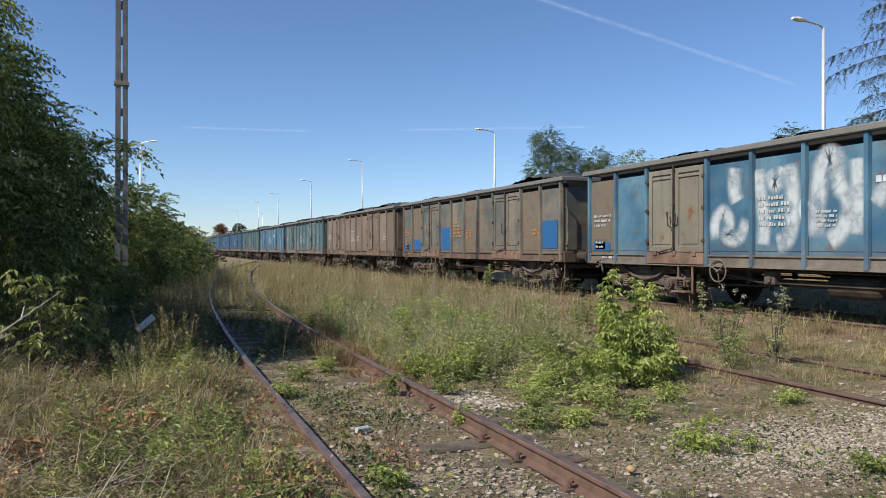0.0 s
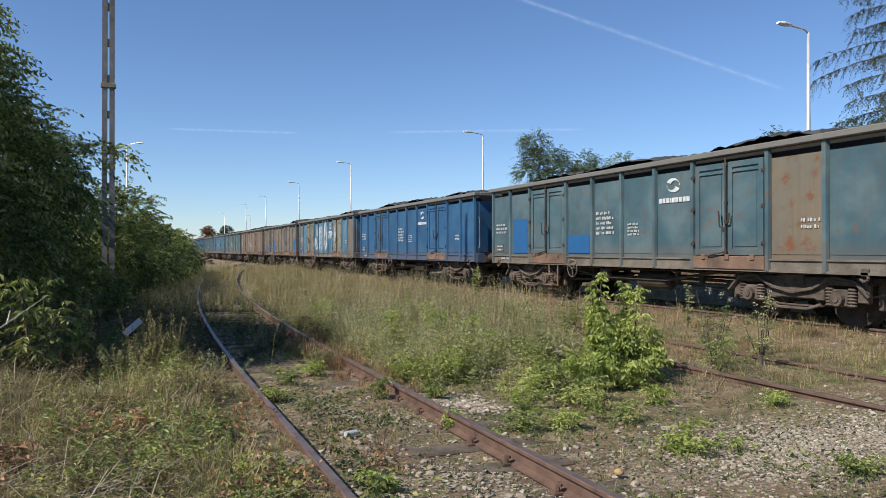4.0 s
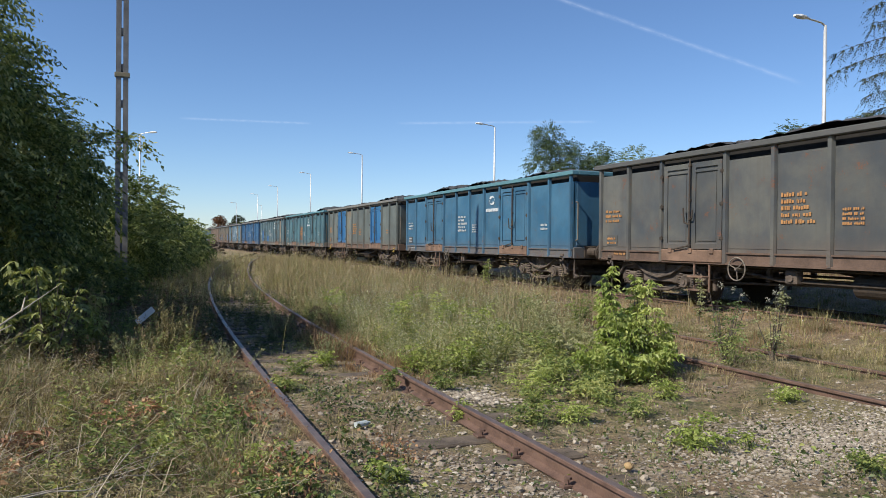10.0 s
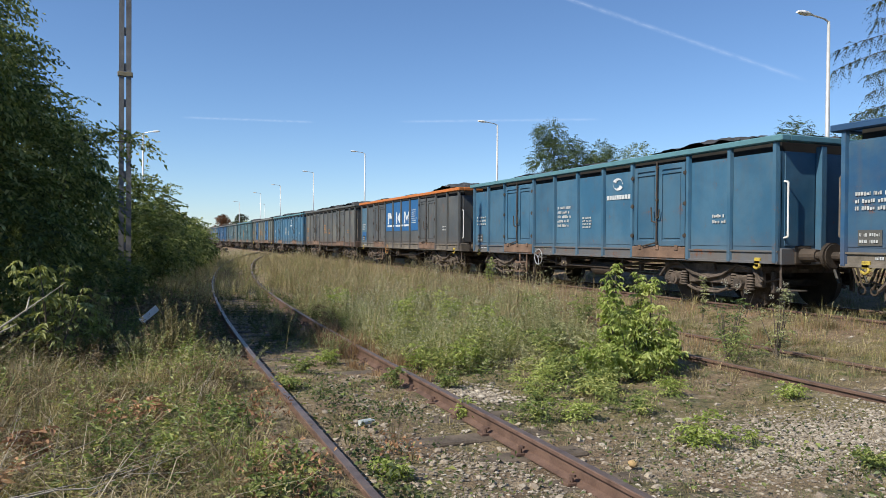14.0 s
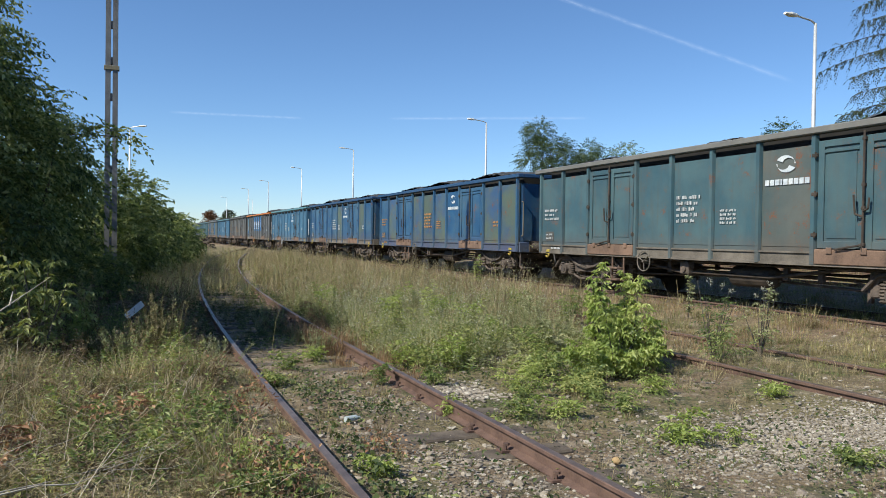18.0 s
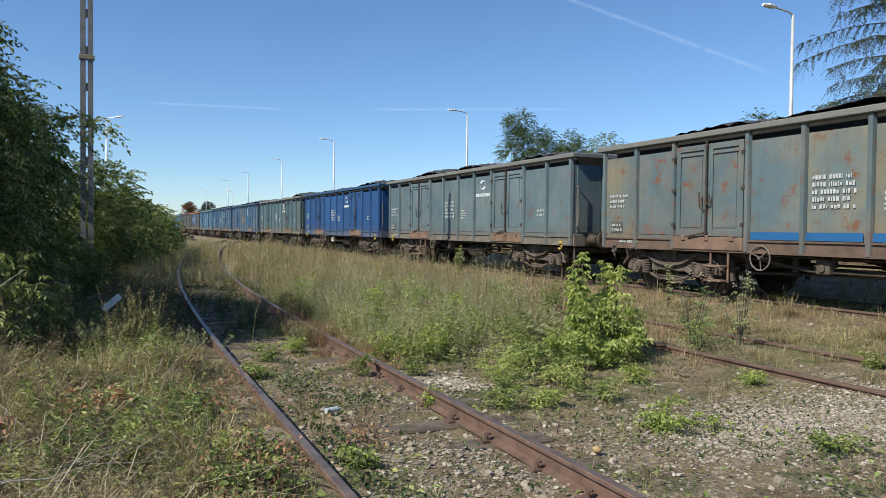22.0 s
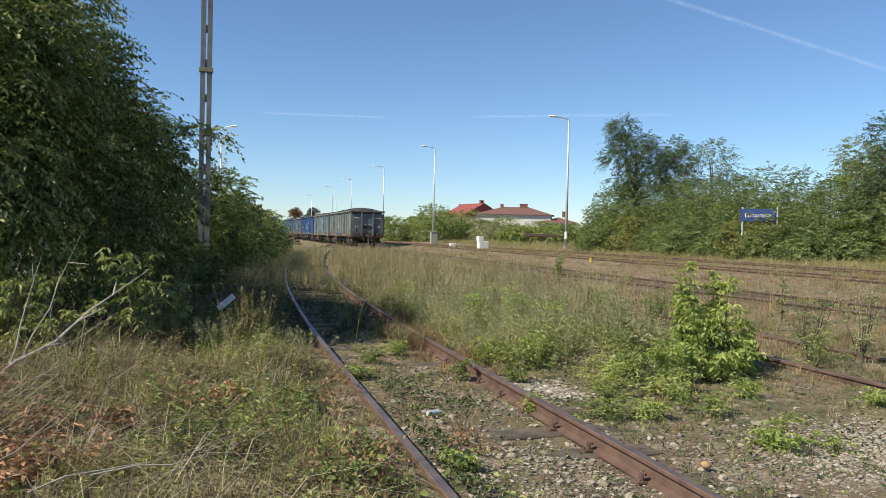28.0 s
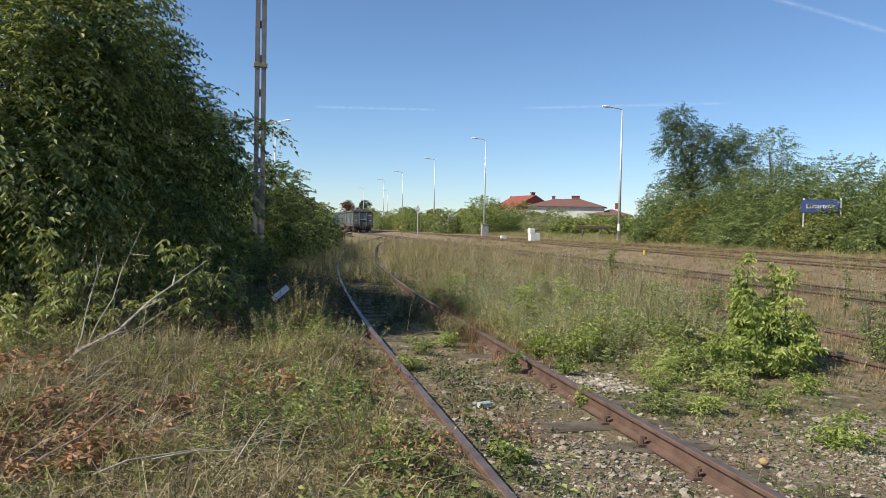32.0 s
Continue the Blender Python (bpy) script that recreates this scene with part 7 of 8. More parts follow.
txt.body, txt.size, txt.align_x, txt.align_y, txt.extrude = "Lubart\u00f3w", 0.31, "CENTER", "CENTER", 0.003
tmp = new("lettering", txt)
bpy.context.view_layer.update()
me = bpy.data.meshes.new_from_object(tmp.evaluated_get(bpy.context.evaluated_depsgraph_get()))
bpy.data.objects.remove(tmp)
me.materials.clear()
me.materials.append(M_WHITE)
part("lettering", me, None, sb, "white station name", at=pose(0.12, -0.036, 2.1, 90, 0, 0))

# buffer stop, white boxes, relay cabinet, small post
bs = thing("buffer_stop", "rusty brown rail buffer stop", "buffer stop", at=pose(26.6, 60.0, 0.85, 0, 0, -14))
bm = bmesh.new()
box(bm, -1.5, 1.5, -0.12, 0.12, 0.80, 1.06, 0.03)
part("beam", bm, M_RUST, bs)
for x in (-0.75, 0.75):
    bm = bmesh.new()
    rod(bm, (x, 0, 0.8), (x - 0.35, -0.7, -0.1), 0.07)
    rod(bm, (x, 0, 0.8), (x, 0.9, -0.1), 0.07)
    part("strut", bm, M_RUST, bs)
bx = thing("white_cabinet", "white-painted concrete block stack beside the tracks", "cabinet", at=(18.15, 51.6, 0.60))
for z0, z1, w, dx in ((0, 0.62, 0.36, 0.12), (0.62, 0.98, 0.19, -0.10)):
    bm = bmesh.new()
    box(bm, dx - w, dx + w, -0.28, 0.28, z0, z1, 0.02)
    part("block", bm, M_WHITE, bx)
bm = bmesh.new()
box(bm, -0.22, 0.22, -0.2, 0.2, 0, 0.38, 0.02)
solid("marker_stone", bm, M_WHITE, "small white marker stone by the track", "marker", at=(17.9, 58.0, 0.55))
bm = bmesh.new()
box(bm, -0.36, 0.36, -0.25, 0.25, 0, 1.25, 0.03)
box(bm, -0.41, 0.41, -0.3, 0.3, 1.25, 1.33, 0.02)
solid("relay_cabinet", bm, M_CONCRETE, "grey concrete relay cabinet by a lamp post", "cabinet", at=(21.35, 76.0, 0.62))
bm = bmesh.new()
rod(bm, (0, 0, 0), (0, 0, 0.35), 0.06)
solid("yellow_peg", bm, M_YELLOW, "short yellow peg beside the rails", "peg", at=(15.0, 28.5, 0.45))
pst = thing("signal_post", "thin post with a small white plate", "sign", at=(14.6, 79.0, 0.4))
bm = bmesh.new()
rod(bm, (0, 0, 0), (0, 0, 3.4), 0.05)
part("post", bm, M_GALV, pst)
bm = bmesh.new()
vs = [bm.verts.new(c) for c in ((-0.30, -0.03, 2.9), (0.30, -0.03, 2.9), (0.05, -0.03, 3.4), (-0.08, -0.03, 3.4))]
ex = bmesh.ops.extrude_face_region(bm, geom=[bm.faces.new(vs)])
bmesh.ops.translate(bm, vec=(0, -0.03, 0), verts=[g for g in ex["geom"] if isinstance(g, bmesh.types.BMVert)])
part("plate", bm, M_WHITE, pst)

# loose stone, litter, dead branches
bm = bmesh.new()
bmesh.ops.create_icosphere(bm, subdivisions=2, radius=0.038)
for vv in bm.verts:
    vv.co *= 1 + 0.18 * noise.noise(vv.co * 14)
    vv.co.z *= 0.75
solid("loose_stone", bm, plain("ochre_stone", (0.30, 0.20, 0.09), (0.42, 0.30, 0.15), 0.9), "rounded ochre stone lying by the rail", "stone", at=(3.26, 4.45, 0.05))
bm = bmesh.new()
rod(bm, (0, 0, 0.03), (0.11, 0.035, 0.03), 0.026, seg=10)
rod(bm, (0.11, 0.035, 0.03), (0.145, 0.045, 0.03), 0.012, seg=8)
solid("plastic_bottle", bm, plain("cloudy_plastic", (0.30, 0.36, 0.38), (0.48, 0.52, 0.52), 0.3), "discarded cloudy plastic bottle by the rail", "bottle", at=(1.70, 6.25, 0.03))
rs = np.random.RandomState(9)
for k, (p0, p1, r) in enumerate((((-2.14, 7.1, 0.12), (-0.86, 9.0, 1.18), 0.026), ((-2.0, 7.8, 0.25), (-1.73, 7.9, 1.38), 0.011), ((-1.97, 8.2, 0.3), (-1.37, 7.9, 1.62), 0.011),
                                 ((-1.3, 4.0, 0.10), (0.3, 5.6, 0.26), 0.009), ((-1.7, 4.6, 0.12), (-0.5, 5.2, 0.36), 0.008), ((-0.6, 4.3, 0.1), (0.5, 5.4, 0.30), 0.006),
                                 ((-1.75, 5.0, 0.1), (-1.3, 6.2, 0.58), 0.008), ((-0.95, 5.6, 0.1), (-0.85, 5.9, 0.48), 0.006), ((-0.85, 5.5, 0.1), (-0.6, 5.8, 0.45), 0.006), ((0.25, 6.2, 0.1), (0.55, 7.4, 0.40), 0.005),
                                 ((-0.3, 7.6, 0.14), (0.75, 8.9, 0.30), 0.007), ((-1.4, 3.6, 0.1), (-0.6, 5.0, 0.32), 0.007), ((-2.2, 6.4, 0.1), (-1.2, 6.9, 0.4), 0.007), ((-2.0, 8.0, 0.15), (-1.1, 8.6, 0.75), 0.006),
                                 ((-2.2, 5.2, 0.15), (-1.1, 6.6, 0.62), 0.008), ((-2.0, 4.4, 0.15), (-0.9, 5.2, 0.40), 0.009), ((-1.7, 4.1, 0.12), (-1.1, 5.4, 0.45), 0.007), ((-1.0, 4.0, 0.12), (0.1, 4.9, 0.34), 0.008), ((-0.9, 5.0, 0.15), (-0.75, 5.3, 0.50), 0.006), ((-2.3, 6.2, 0.2), (-1.3, 6.1, 0.34), 0.007), ((-0.2, 4.6, 0.12), (0.6, 5.0, 0.2), 0.006), ((-1.0, 6.6, 0.1), (0.2, 6.9, 0.3), 0.005))):
    d = Vector(p1) - Vector(p0)
    side = [Vector(p0) + d * s + Vector(rs.normal(size=3)) * 0.05 * d.length for s in (0.5, 0.7, 0.9)]
    bm = limbs_bm(p0, [p1], r, rs, 0.10)
    for s, q in zip((0.35, 0.55, 0.75), side):
        rod(bm, Vector(p0) + d * s, q, r * 0.4, r * 0.2, seg=5)
    solid("dead_branch", bm, M_DEADWOOD, "bare bleached branch lying in the dry grass", "branch", "dead branches")
pile = thing("sleeper_pile", "untidy pile of old sleepers and scrap by the curve", "pile", at=(6.0, 74.0, 0.35))
for k in range(9):
    bm = bmesh.new()
    box(bm, -1.25, 1.25, -0.12, 0.12, 0, 0.16, 0.02)
    part("timber", bm, M_SLEEPER, pile, at=pose(rs.uniform(-1, 1), rs.uniform(-1, 1), 0.05 + 0.09 * k % 0.5, rs.uniform(-8, 8), rs.uniform(-12, 12), rs.uniform(0, 180)))

# ---------------------------------------------------------------- trees and thicket beyond the tracks
def thicket(x0, x1, y0, y1, n, seed, hmin, hmax):
    rs = np.random.RandomState(seed)
    for k in range(n):
        s = (k + rs.uniform(0.2, 0.8)) / n
        x, y = x0 + (x1 - x0) * s + rs.uniform(-1, 1), y0 + (y1 - y0) * s + rs.uniform(-0.8, 0.8)
        h = rs.uniform(hmin, hmax)
        g = float(ground_z(x, y))
        lobes = [(x, y, g + h * 0.55, 2.0, 2.1, h * 0.47), (x + rs.uniform(-1, 1), y + rs.uniform(-1, 1), g + h * 0.3, 1.8, 1.9, h * 0.36), (x - 1.2, y - 0.6, g + h * 0.22, 1.4, 1.6, h * 0.28)]
        shrub("thicket_bush", "dense green thicket bush, leaves turning in places", "bush", lobes, 2300, 8, 0.145, 0.5, M_LEAF_THICKET if rs.uniform() < 0.86 else M_LEAF_TURN, seed * 50 + k, "trackside thicket", 0.06, 0.3, 0.4, 0.05)


M_LEAF_TURN = leaf_mat("yellowing_leaves", (0.09, 0.12, 0.035), (0.22, 0.235, 0.062), (0.42, 0.36, 0.11))
thicket(28.6, 27.6, 31.0, 50.5, 9, 3, 3.5, 4.5)
thicket(29.2, 28.7, 15.0, 29.0, 5, 6, 2.6, 3.3)
thicket(26.9, 25.9, 25.0, 47.0, 11, 5, 1.6, 2.6)
thicket(33.5, 31.5, 20.0, 55.0, 9, 4, 4.0, 5.0)


def tree(x, y, h, spread, n, leaf_l, material, seed, label, category="tree", lobes=None):
    rs = np.random.RandomState(seed)
    g = float(ground_z(x, y))
    t = thing("tree", label, category, "background trees")
    bm = bmesh.new()
    rod(bm, (x, y, g - 0.2), (x + 0.2, y, g + h * 0.5), 0.03 * h * 0.6, 0.018 * h * 0.6, seg=8)
    rod(bm, (x + 0.2, y, g + h * 0.5), (x, y + 0.1, g + h * 0.78), 0.018 * h * 0.6, 0.02, seg=8)
    part("trunk", bm, M_BARK, t)
    if lobes is None:
        lobes = []
        for k in range(9):
            a = rs.uniform(0, 2 * math.pi)
            zz = rs.uniform(0.35, 0.92)
            r = spread * (1.05 - zz) * rs.uniform(0.5, 1.1)
            lobes.append((x + r * math.cos(a), y + r * math.sin(a), g + h * zz, spread * rs.uniform(0.28, 0.45), spread * rs.uniform(0.28, 0.45), h * rs.uniform(0.06, 0.11)))
    limb = limbs_bm((x + 0.1, y, g + h * 0.35), [(l[0], l[1], l[2]) for l in lobes], 0.05, rs)
    tagged(part("limb", limb, M_BARK, t), kind="stuff")
    v, f = lobes_foliage(lobes, n, 9, leaf_l, 0.6, rs, 0.4, 0.4, 0.4)
    foliage_part(t, v, f, material, "crown")
    return t


tree(27.0, 45.2, 9.4, 3.6, 4300, 0.14, M_LEAF_DEEP, 61, "open-crowned locust tree above the thicket", "tree",
     [(27.0 + 0.86 * u, 45.2 - 0.51 * u, z, 0.92, 1.0, 0.52) for u, z in ((-0.9, 9.3), (0.9, 7.4), (0.7, 6.4), (2.2, 6.9), (2.4, 5.4), (-1.3, 7.2), (-0.8, 8.2), (0.3, 8.3), (2.5, 7.9), (3.1, 7.0), (0.1, 6.8), (-0.8, 5.6), (1.3, 5.8), (-0.2, 5.0), (3.4, 5.9))])
tree(30.3, 41.4, 7.5, 3.0, 1100, 0.12, M_LEAF_THICKET, 62, "thin feathery tree above the thicket")
tree(31.0, 30.0, 6.5, 2.4, 1600, 0.15, M_LEAF_WOOD, 63, "green tree in the thicket")


def larch(x, y, h, seed, spread=4.2, boughs=80):
    """Drooping conifer: whorls of arched boughs with hanging twigs."""
    rs = np.random.RandomState(seed)
    g = float(ground_z(x, y))
    t = thing("larch_tree", "tall drooping larch with hanging twigs", "tree", "background trees")
    bm = bmesh.new()
    rod(bm, (x, y, g - 0.2), (x, y, g + h), 0.26, 0.03, seg=9)
    part("trunk", bm, M_BARK, t)
    bm = bmesh.new()
    st, dr, ln = [], [], []
    for k in range(boughs):
        z = g + 1.2 + (h - 1.6) * (k / boughs) ** 0.9
        a = k * 2.4 + rs.uniform(-0.4, 0.4)
        L = spread * (1 - (z - g) / (h * 1.12)) * rs.uniform(0.6, 1.0) + 0.4
        d = np.array([math.cos(a), math.sin(a), 0.0])
        pts = [np.array([x, y, z]) + d * L * s + np.array([0, 0, L * (0.18 * s - 0.30 * s * s)]) for s in np.linspace(0, 1, 6)]
        for i in range(5):
            rod(bm, pts[i], pts[i + 1], 0.035 * (1 - i / 6), 0.035 * (1 - (i + 1) / 6), seg=5)
        for s in np.linspace(0.2, 1, 12):
            q = np.array([x, y, z]) + d * L * s + np.array([0, 0, L * (0.18 * s - 0.30 * s * s)])
            for _ in range(6):
                st.append(q)
                dr.append(d * 0.3 + rs.normal(size=3) * 0.35 + np.array([0, 0, -0.5]))
                ln.append(rs.uniform(0.2, 0.6))
    tagged(part("bough", bm, M_BARK, t), kind="stuff")
    v, f = twigs(np.array(st), np.array(dr), np.array(ln), 14, 0.085, rs, 0.5)
    foliage_part(t, v, f, M_LARCH, "needles")


larch(27.6, 18.3, 19.0, 71, 6.0, 110)
for k, (x, y, h, w) in enumerate(((28.4, 26.3, 6.3, 1.5), (29.6, 24.6, 5.6, 1.9), (28.9, 22.6, 6.2, 1.9), (28.6, 20.6, 6.6, 1.9), (30.8, 27.6, 4.8, 1.7))):
    g = float(ground_z(x, y))
    tree(x, y, h, w, 3000, 0.13, M_LEAF_DEEP, 73 + k, "dense dark green tree beside the larch", "tree",
         [(x, y, g + h * 0.88, w * 0.38, w * 0.38, h * 0.13), (x + 0.2, y - 0.2, g + h * 0.66, w * 0.75, w * 0.75, h * 0.19), (x - 0.3, y - 0.3, g + h * 0.40, w, w, h * 0.22), (x + 0.2, y - 0.5, g + h * 0.18, w * 1.05, w * 1.05, h * 0.18)])
for k, (x, y, h) in enumerate(((36, 14, 7.5), (38, 9, 8), (40, 4, 8))):
    tree(x, y, h, 3.2, 1500, 0.2, M_LEAF_WOOD, 80 + k, "dark green tree behind the yard")
# low bushes along the far side and round the houses
rs = np.random.RandomState(12)
for k, (x, y, h, w, m) in enumerate(((24.0, 86.0, 4.3, 2.6, 0), (20.6, 92, 3.0, 2.2, 0), (27.5, 92, 3.6, 2.6, 0), (31, 84, 1.9, 2.6, 1), (34.5, 80, 1.5, 2.8, 0), (38, 78, 1.6, 3, 0), (41, 76, 1.4, 3, 1), (29, 70, 1.4, 2.2, 0), (31.5, 66, 1.6, 2.2, 0),
                                     (43, 112, 3.6, 3.2, 0), (49, 110, 3.0, 3.2, 0), (37.5, 112, 4.6, 3.4, 0), (54, 108, 2.8, 3.2, 0), (46, 100, 2.4, 2.8, 0), (33.5, 118, 4.6, 3.6, 0), (20, 112, 3.2, 2.6, 0), (22, 124, 3.0, 3, 0), (19, 140, 3.4, 3, 0), (24, 150, 3.8, 4, 0), (14.5, 168, 3.6, 3, 0), (20, 178, 4.5, 4, 0), (28, 168, 4.2, 4, 0))):
    g = float(ground_z(x, y))
    shrub("roadside_bush", "rounded green bush in rough grass", "bush", [(x, y, g + h * 0.45, w, w, h * 0.5), (x + w * 0.7, y + 1, g + h * 0.3, w * 0.8, w * 0.8, h * 0.36)], 1500, 8, 0.24, 0.6, (M_LEAF_WOOD, M_WEED_GREY)[m], 200 + k, "far bushes", 0.06, 0.3, 0.4, 0.05)
for k, (x, y, h, m) in enumerate(((22.0, 245, 9.5, M_LEAF_AUTUMN), (29.0, 260, 9.0, M_LARCH), (3.0, 250, 8.0, M_LEAF_WOOD), (36, 215, 6.5, M_LEAF_WOOD), (46, 220, 6.0, M_LEAF_WOOD), (56, 225, 6.5, M_LEAF_WOOD), (66, 215, 6, M_LEAF_WOOD), (28, 240, 7, M_LEAF_WOOD), (78, 210, 6, M_LEAF_WOOD))):
    tree(x, y, h, 4.0, 900, 0.35, m, 300 + k, "distant tree on the horizon")


# ---------------------------------------------------------------- houses
M_TILE_RED = plain("red_roof_tiles", (0.20, 0.05, 0.036), (0.31, 0.085, 0.06), 0.7, 0, 2, 25)
M_TILE_BROWN = plain("brown_roof_tiles", (0.13, 0.065, 0.052), (0.20, 0.10, 0.082), 0.75, 0, 2, 25)
M_PLASTER = plain("cream_plaster", (0.52, 0.47, 0.38), (0.68, 0.63, 0.54), 0.85, 0, 0.6, 20, 0.1)
M_PLASTERW = plain("white_plaster", (0.44, 0.43, 0.40), (0.58, 0.57, 0.53), 0.85, 0, 0.6, 20, 0.1)
M_BRICK = plain("chimney_brick", (0.14, 0.05, 0.038), (0.22, 0.085, 0.06), 0.9, 0, 6, 30)
M_PANE = plain("dark_window", (0.03, 0.04, 0.05), (0.06, 0.075, 0.09), 0.15, 0, 2, 10, 0.02)


def roof_bm(w, d, z, h, hip, over=0.5):
    bm = bmesh.new()
    a, b = w / 2 + over, d / 2 + over
    r = max(0.02, a - (b if hip else 0.0))
    lo = [bm.verts.new(c) for c in ((-a, -b, z), (a, -b, z), (a, b, z), (-a, b, z))]
    hi = [bm.verts.new(c) for c in ((-r, 0, z + h), (r, 0, z + h))]
    faces = [bm.faces.new((lo[0], lo[1], hi[1], hi[0])), bm.faces.new((lo[2], lo[3], hi[0], hi[1])), bm.faces.new((lo[1], lo[2], hi[1])), bm.faces.new((lo[3], lo[0], hi[0])), bm.faces.new(lo[::-1])]
    bmesh.ops.recalc_face_normals(bm, faces=faces)
    return bm


def house(x, y, rot, w, d, wall_h, roof_h, hip, wall, tile, label, chimneys, windows):
    t = thing("house", label, "house", "houses behind the yard", at=pose(x, y, float(ground_z(x, y)), 0, 0, rot))
    bm = bmesh.new()
    box(bm, -w / 2, w / 2, -d / 2, d / 2, 0, wall_h)
    if not hip:
        for s in (-1, 1):
            vs = [bm.verts.new((s * w / 2, -d / 2, wall_h)), bm.verts.new((s * w / 2, d / 2, wall_h)), bm.verts.new((s * w / 2, 0, wall_h + roof_h * 0.93))]
            bm.faces.new(vs)
    part("wall", bm, wall, t)
    r = part("roof", roof_bm(w, d, wall_h, roof_h, hip), tile, t)
    for cx, cy, cz, s, hgt in chimneys:
        bm = bmesh.new()
        box(bm, cx - s, cx + s, cy - 0.35, cy + 0.35, wall_h + cz, wall_h + cz + hgt, 0.02)
        box(bm, cx - s - 0.06, cx + s + 0.06, cy - 0.42, cy + 0.42, wall_h + cz + hgt, wall_h + cz + hgt + 0.1)
        part("chimney", bm, M_BRICK, r)
    for wx, wz, ww, wh in windows:
        bm = bmesh.new()
        box(bm, wx - ww / 2 - 0.08, wx + ww / 2 + 0.08, -d / 2 - 0.04, -d / 2 + 0.02, wz - 0.08, wz + wh + 0.08)
        wd = part("window", bm, M_WHITE, t)
        bm = bmesh.new()
        box(bm, wx - ww / 2, wx + ww / 2, -d / 2 - 0.055, -d / 2 - 0.041, wz, wz + wh)
        part("pane", bm, M_PANE, wd)
    return t


house(53.9, 133.6, -26, 14.0, 9.0, 4.7, 1.6, True, M_PLASTERW, M_TILE_BROWN, "white house with a brown hipped roof and brick chimneys", ((-2.6, 0, 0.9, 0.28, 1.1), (1.6, 0, 1.0, 0.75, 1.1)),
      ((-5.2, 1.0, 1.3, 1.3), (-2.0, 1.0, 1.3, 1.3), (1.2, 1.0, 1.6, 1.3), (4.6, 0.2, 2.0, 2.3)))
house(49.0, 145.0, -77, 8.0, 10.0, 4.3, 2.9, False, M_PLASTER, M_TILE_RED, "cream house with a steep bright red gabled roof", ((1.0, 1.5, 2.2, 0.3, 1.3),), ((-3, 1.2, 1.3, 1.4), (2, 1.2, 1.3, 1.4)))
house(49.0, 158.0, -20, 11.0, 9.0, 4.0, 2.0, True, M_PLASTER, M_TILE_BROWN, "house with a dark brown hipped roof", ((1.5, 0, 2.0, 0.4, 1.4),), ((-3, 1.0, 1.3, 1.3), (2, 1.0, 1.3, 1.3)))
house(60.5, 128.0, -28, 7.0, 8.0, 3.2, 1.2, True, M_PLASTER, M_TILE_BROWN, "small cream house with a brown roof", ((1.0, 0, 1.2, 0.35, 1.0),), ((-2, 0.9, 1.3, 1.3), (1.6, 0.9, 1.3, 1.3)))
house(46.0, 270.0, -10, 12.0, 9.0, 3.0, 2.6, True, M_PLASTERW, M_TILE_BROWN, "far pale house among trees", (), ((-3, 1.0, 1.3, 1.3), (2, 1.0, 1.3, 1.3)))

# ---------------------------------------------------------------- contrails: thin ribbons of ice cloud, high and far away
M_TRAIL = bpy.data.materials.new("ice_trail")
M_TRAIL.use_nodes = True
nt_t = M_TRAIL.node_tree
nt_t.nodes.remove(nt_t.nodes["Principled BSDF"])
# The trails glow: emission replaces sunlight scattered by the ice
em = nt_t.nodes.new("ShaderNodeEmission")
em.inputs[0].default_value, em.inputs[1].default_value = (0.86, 0.92, 1.0, 1), 0.75
tr = nt_t.nodes.new("ShaderNodeBsdfTransparent")
mx = nt_t.nodes.new("ShaderNodeMixShader")
uvn = nt_t.nodes.new("ShaderNodeTexCoord")
sep = nt_t.nodes.new("ShaderNodeSeparateXYZ")
nt_t.links.new(uvn.outputs["UV"], sep.inputs[0])
edge_v = maths(nt_t, "SUBTRACT", 1.0, maths(nt_t, "ABSOLUTE", maths(nt_t, "SUBTRACT", maths(nt_t, "MULTIPLY", sep.outputs[1], 2.0), 1.0)))
edge_u = step(nt_t, maths(nt_t, "MULTIPLY", sep.outputs[0], maths(nt_t, "SUBTRACT", 1.0, sep.outputs[0])), 0.0, 0.10)
fl = noise_tex(nt_t, coords(nt_t, "UV", (26, 1.5, 1)), 1.0, 4)
nt_t.links.new(maths(nt_t, "MULTIPLY", maths(nt_t, "MULTIPLY", maths(nt_t, "POWER", edge_v, 1.5), edge_u), maths(nt_t, "MULTIPLY", step(nt_t, fl, 0.15, 0.75), 0.26)), mx.inputs[0])
nt_t.links.new(tr.outputs[0], mx.inputs[1])
nt_t.links.new(em.outputs[0], mx.inputs[2])
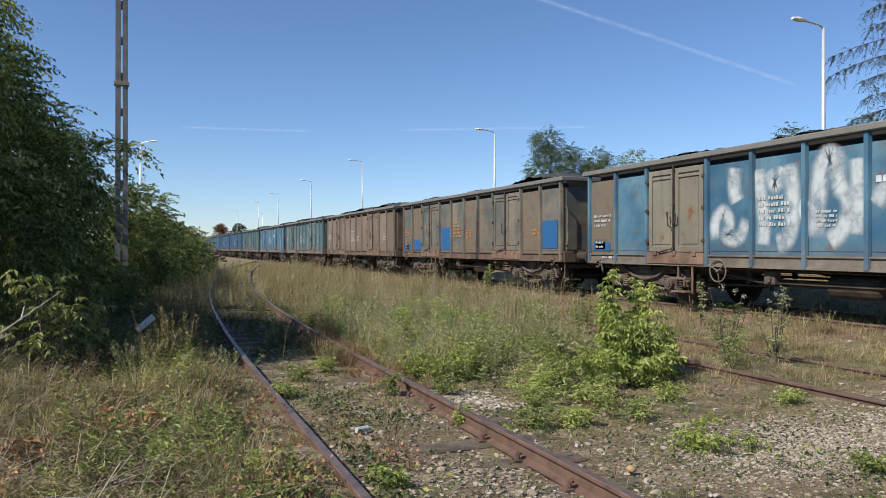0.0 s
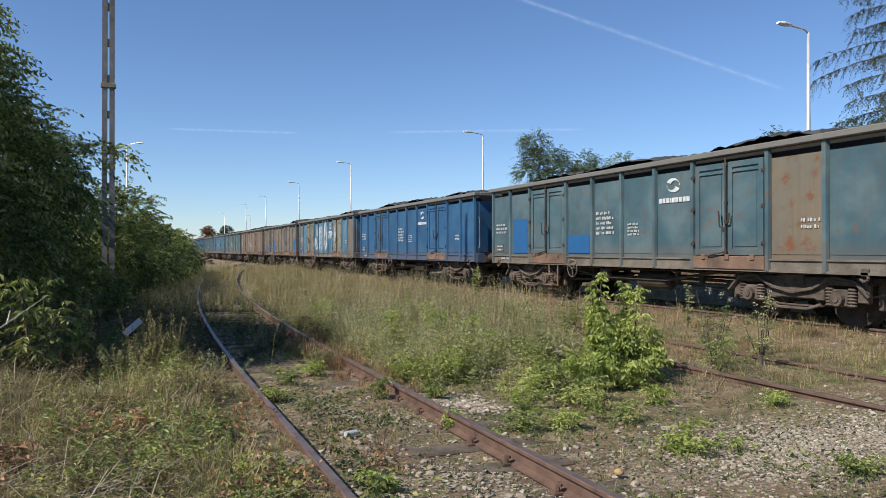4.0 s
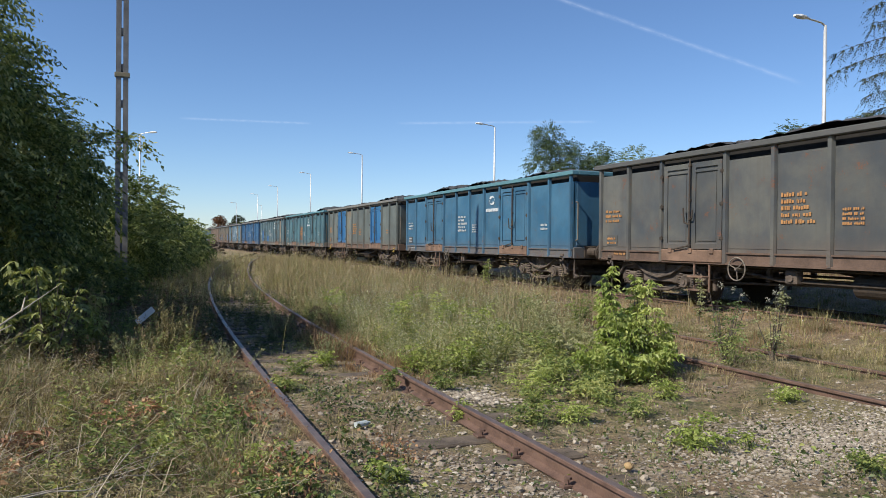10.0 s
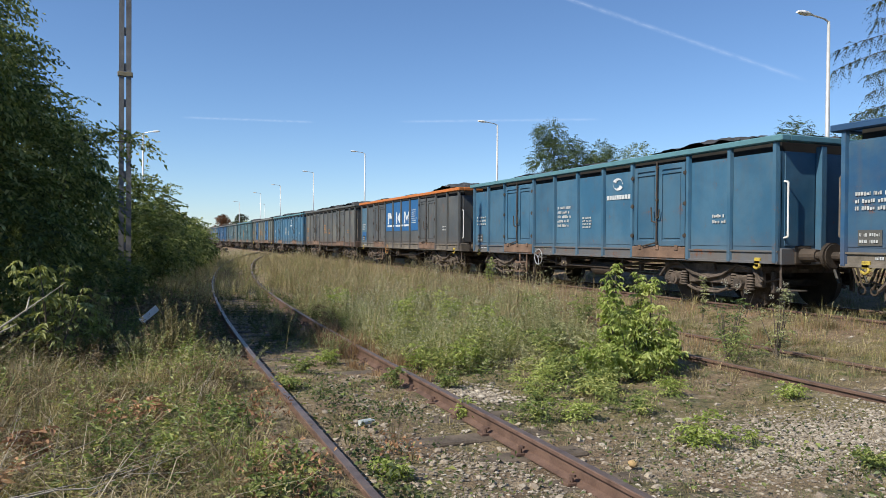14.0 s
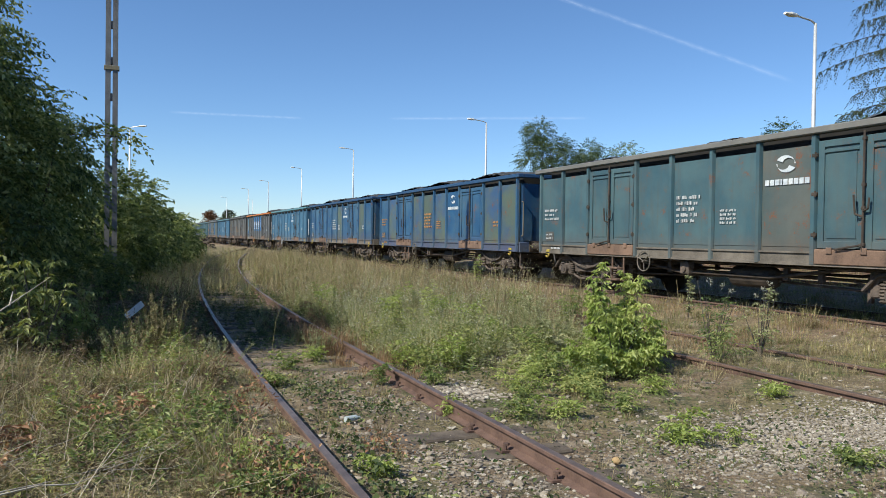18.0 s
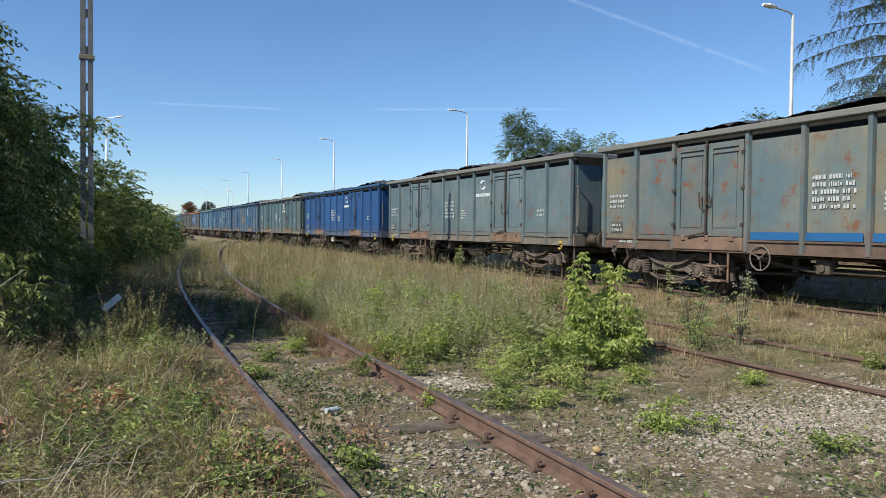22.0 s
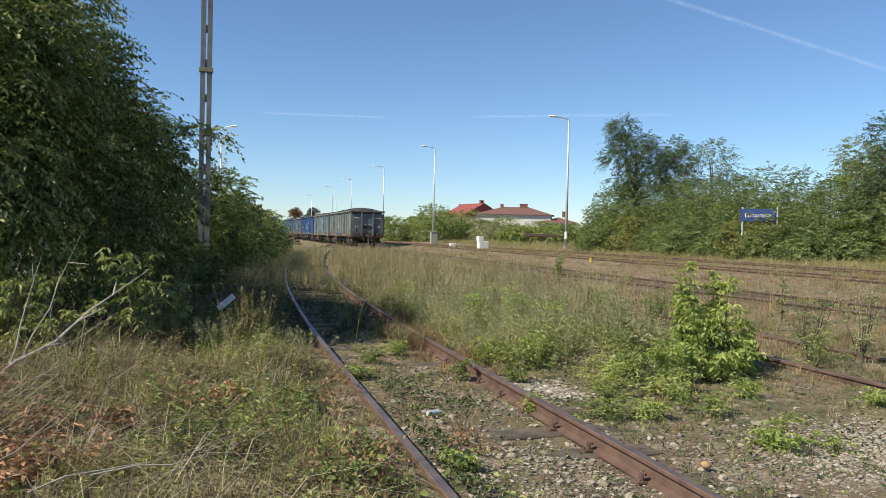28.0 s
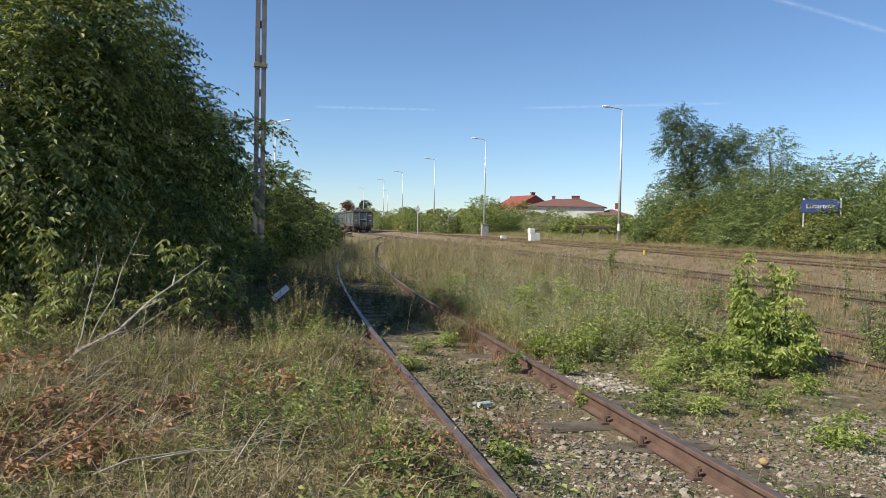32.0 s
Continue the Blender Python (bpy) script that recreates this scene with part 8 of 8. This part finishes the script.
nt_t.links.new(mx.outputs[0], nt_t.nodes["Material Output"].inputs[0])


def sky_way(az, el, dist=3600.0):
    """Azimuth to the right of the tracks' line and elevation, in degrees."""
    a, e = radians(az), radians(el)
    return Vector((math.sin(a) * math.cos(e), math.cos(a) * math.cos(e), math.sin(e))) * dist


def contrail(p, q, width, label):
    a, b = sky_way(*p), sky_way(*q)
    n = 24
    v, f, uv = [], [], []
    for i in range(n + 1):
        c = a.lerp(b, i / n).normalized() * 3600
        s = (b - a).cross(c).normalized() * width * 3600 * math.pi / 360
        v += [c - s, c + s]
    for i in range(n):
        f.append((2 * i, 2 * i + 2, 2 * i + 3, 2 * i + 1))
    me = bpy.data.meshes.new("contrail")
    me.from_pydata(v, [], f)
    lay = me.uv_layers.new()
    for poly in me.polygons:
        for li in poly.loop_indices:
            vi = me.loops[li].vertex_index
            lay.data[li].uv = ((vi // 2) / n, vi % 2)
    me.materials.append(M_TRAIL)
    ob = tagged(new("contrail", me), label, "contrail", kind="structure")
    ob.visible_shadow = False


contrail((26.9, 19.4), (48.2, 11.0), 0.48, "faint white aircraft trail across the sky")
contrail((18.0, 9.1), (34.0, 9.2), 0.32, "thin level aircraft trail low in the sky")
contrail((2.0, 8.8), (12.0, 8.9), 0.28, "thin level aircraft trail low in the sky")


# ---------------------------------------------------------------- what moves
def tail_y(t):
    """The last wagon's rear end along the track at t seconds: rolling away, slowly gaining speed."""
    u = t - 23.0
    return 10.72 + 9.914 * u + 0.0511 * u * u + 0.0003 * u ** 3


def motions():
    for num, wg in WAGONS.items():
        y0 = (14 - num) * PITCH
        walk(wg, [(float(t), pose(TRAIN_X, tail_y(t) + y0, TRAIN_Z)) for t in range(33)])
        if num < -1:
            continue
        for bg in [o for o in wg.children if o.name.startswith("bogie")]:
            for e, ws in enumerate([o for o in bg.children if o.name.startswith("wheelset")]):
                loc = ws.matrix_basis.translation.copy()
                walk(ws, [(k / 15, Matrix.Translation(loc) @ Matrix.Rotation(-(tail_y(k / 15) + 300) / 0.46, 4, "X")) for k in range(481)])


motions()
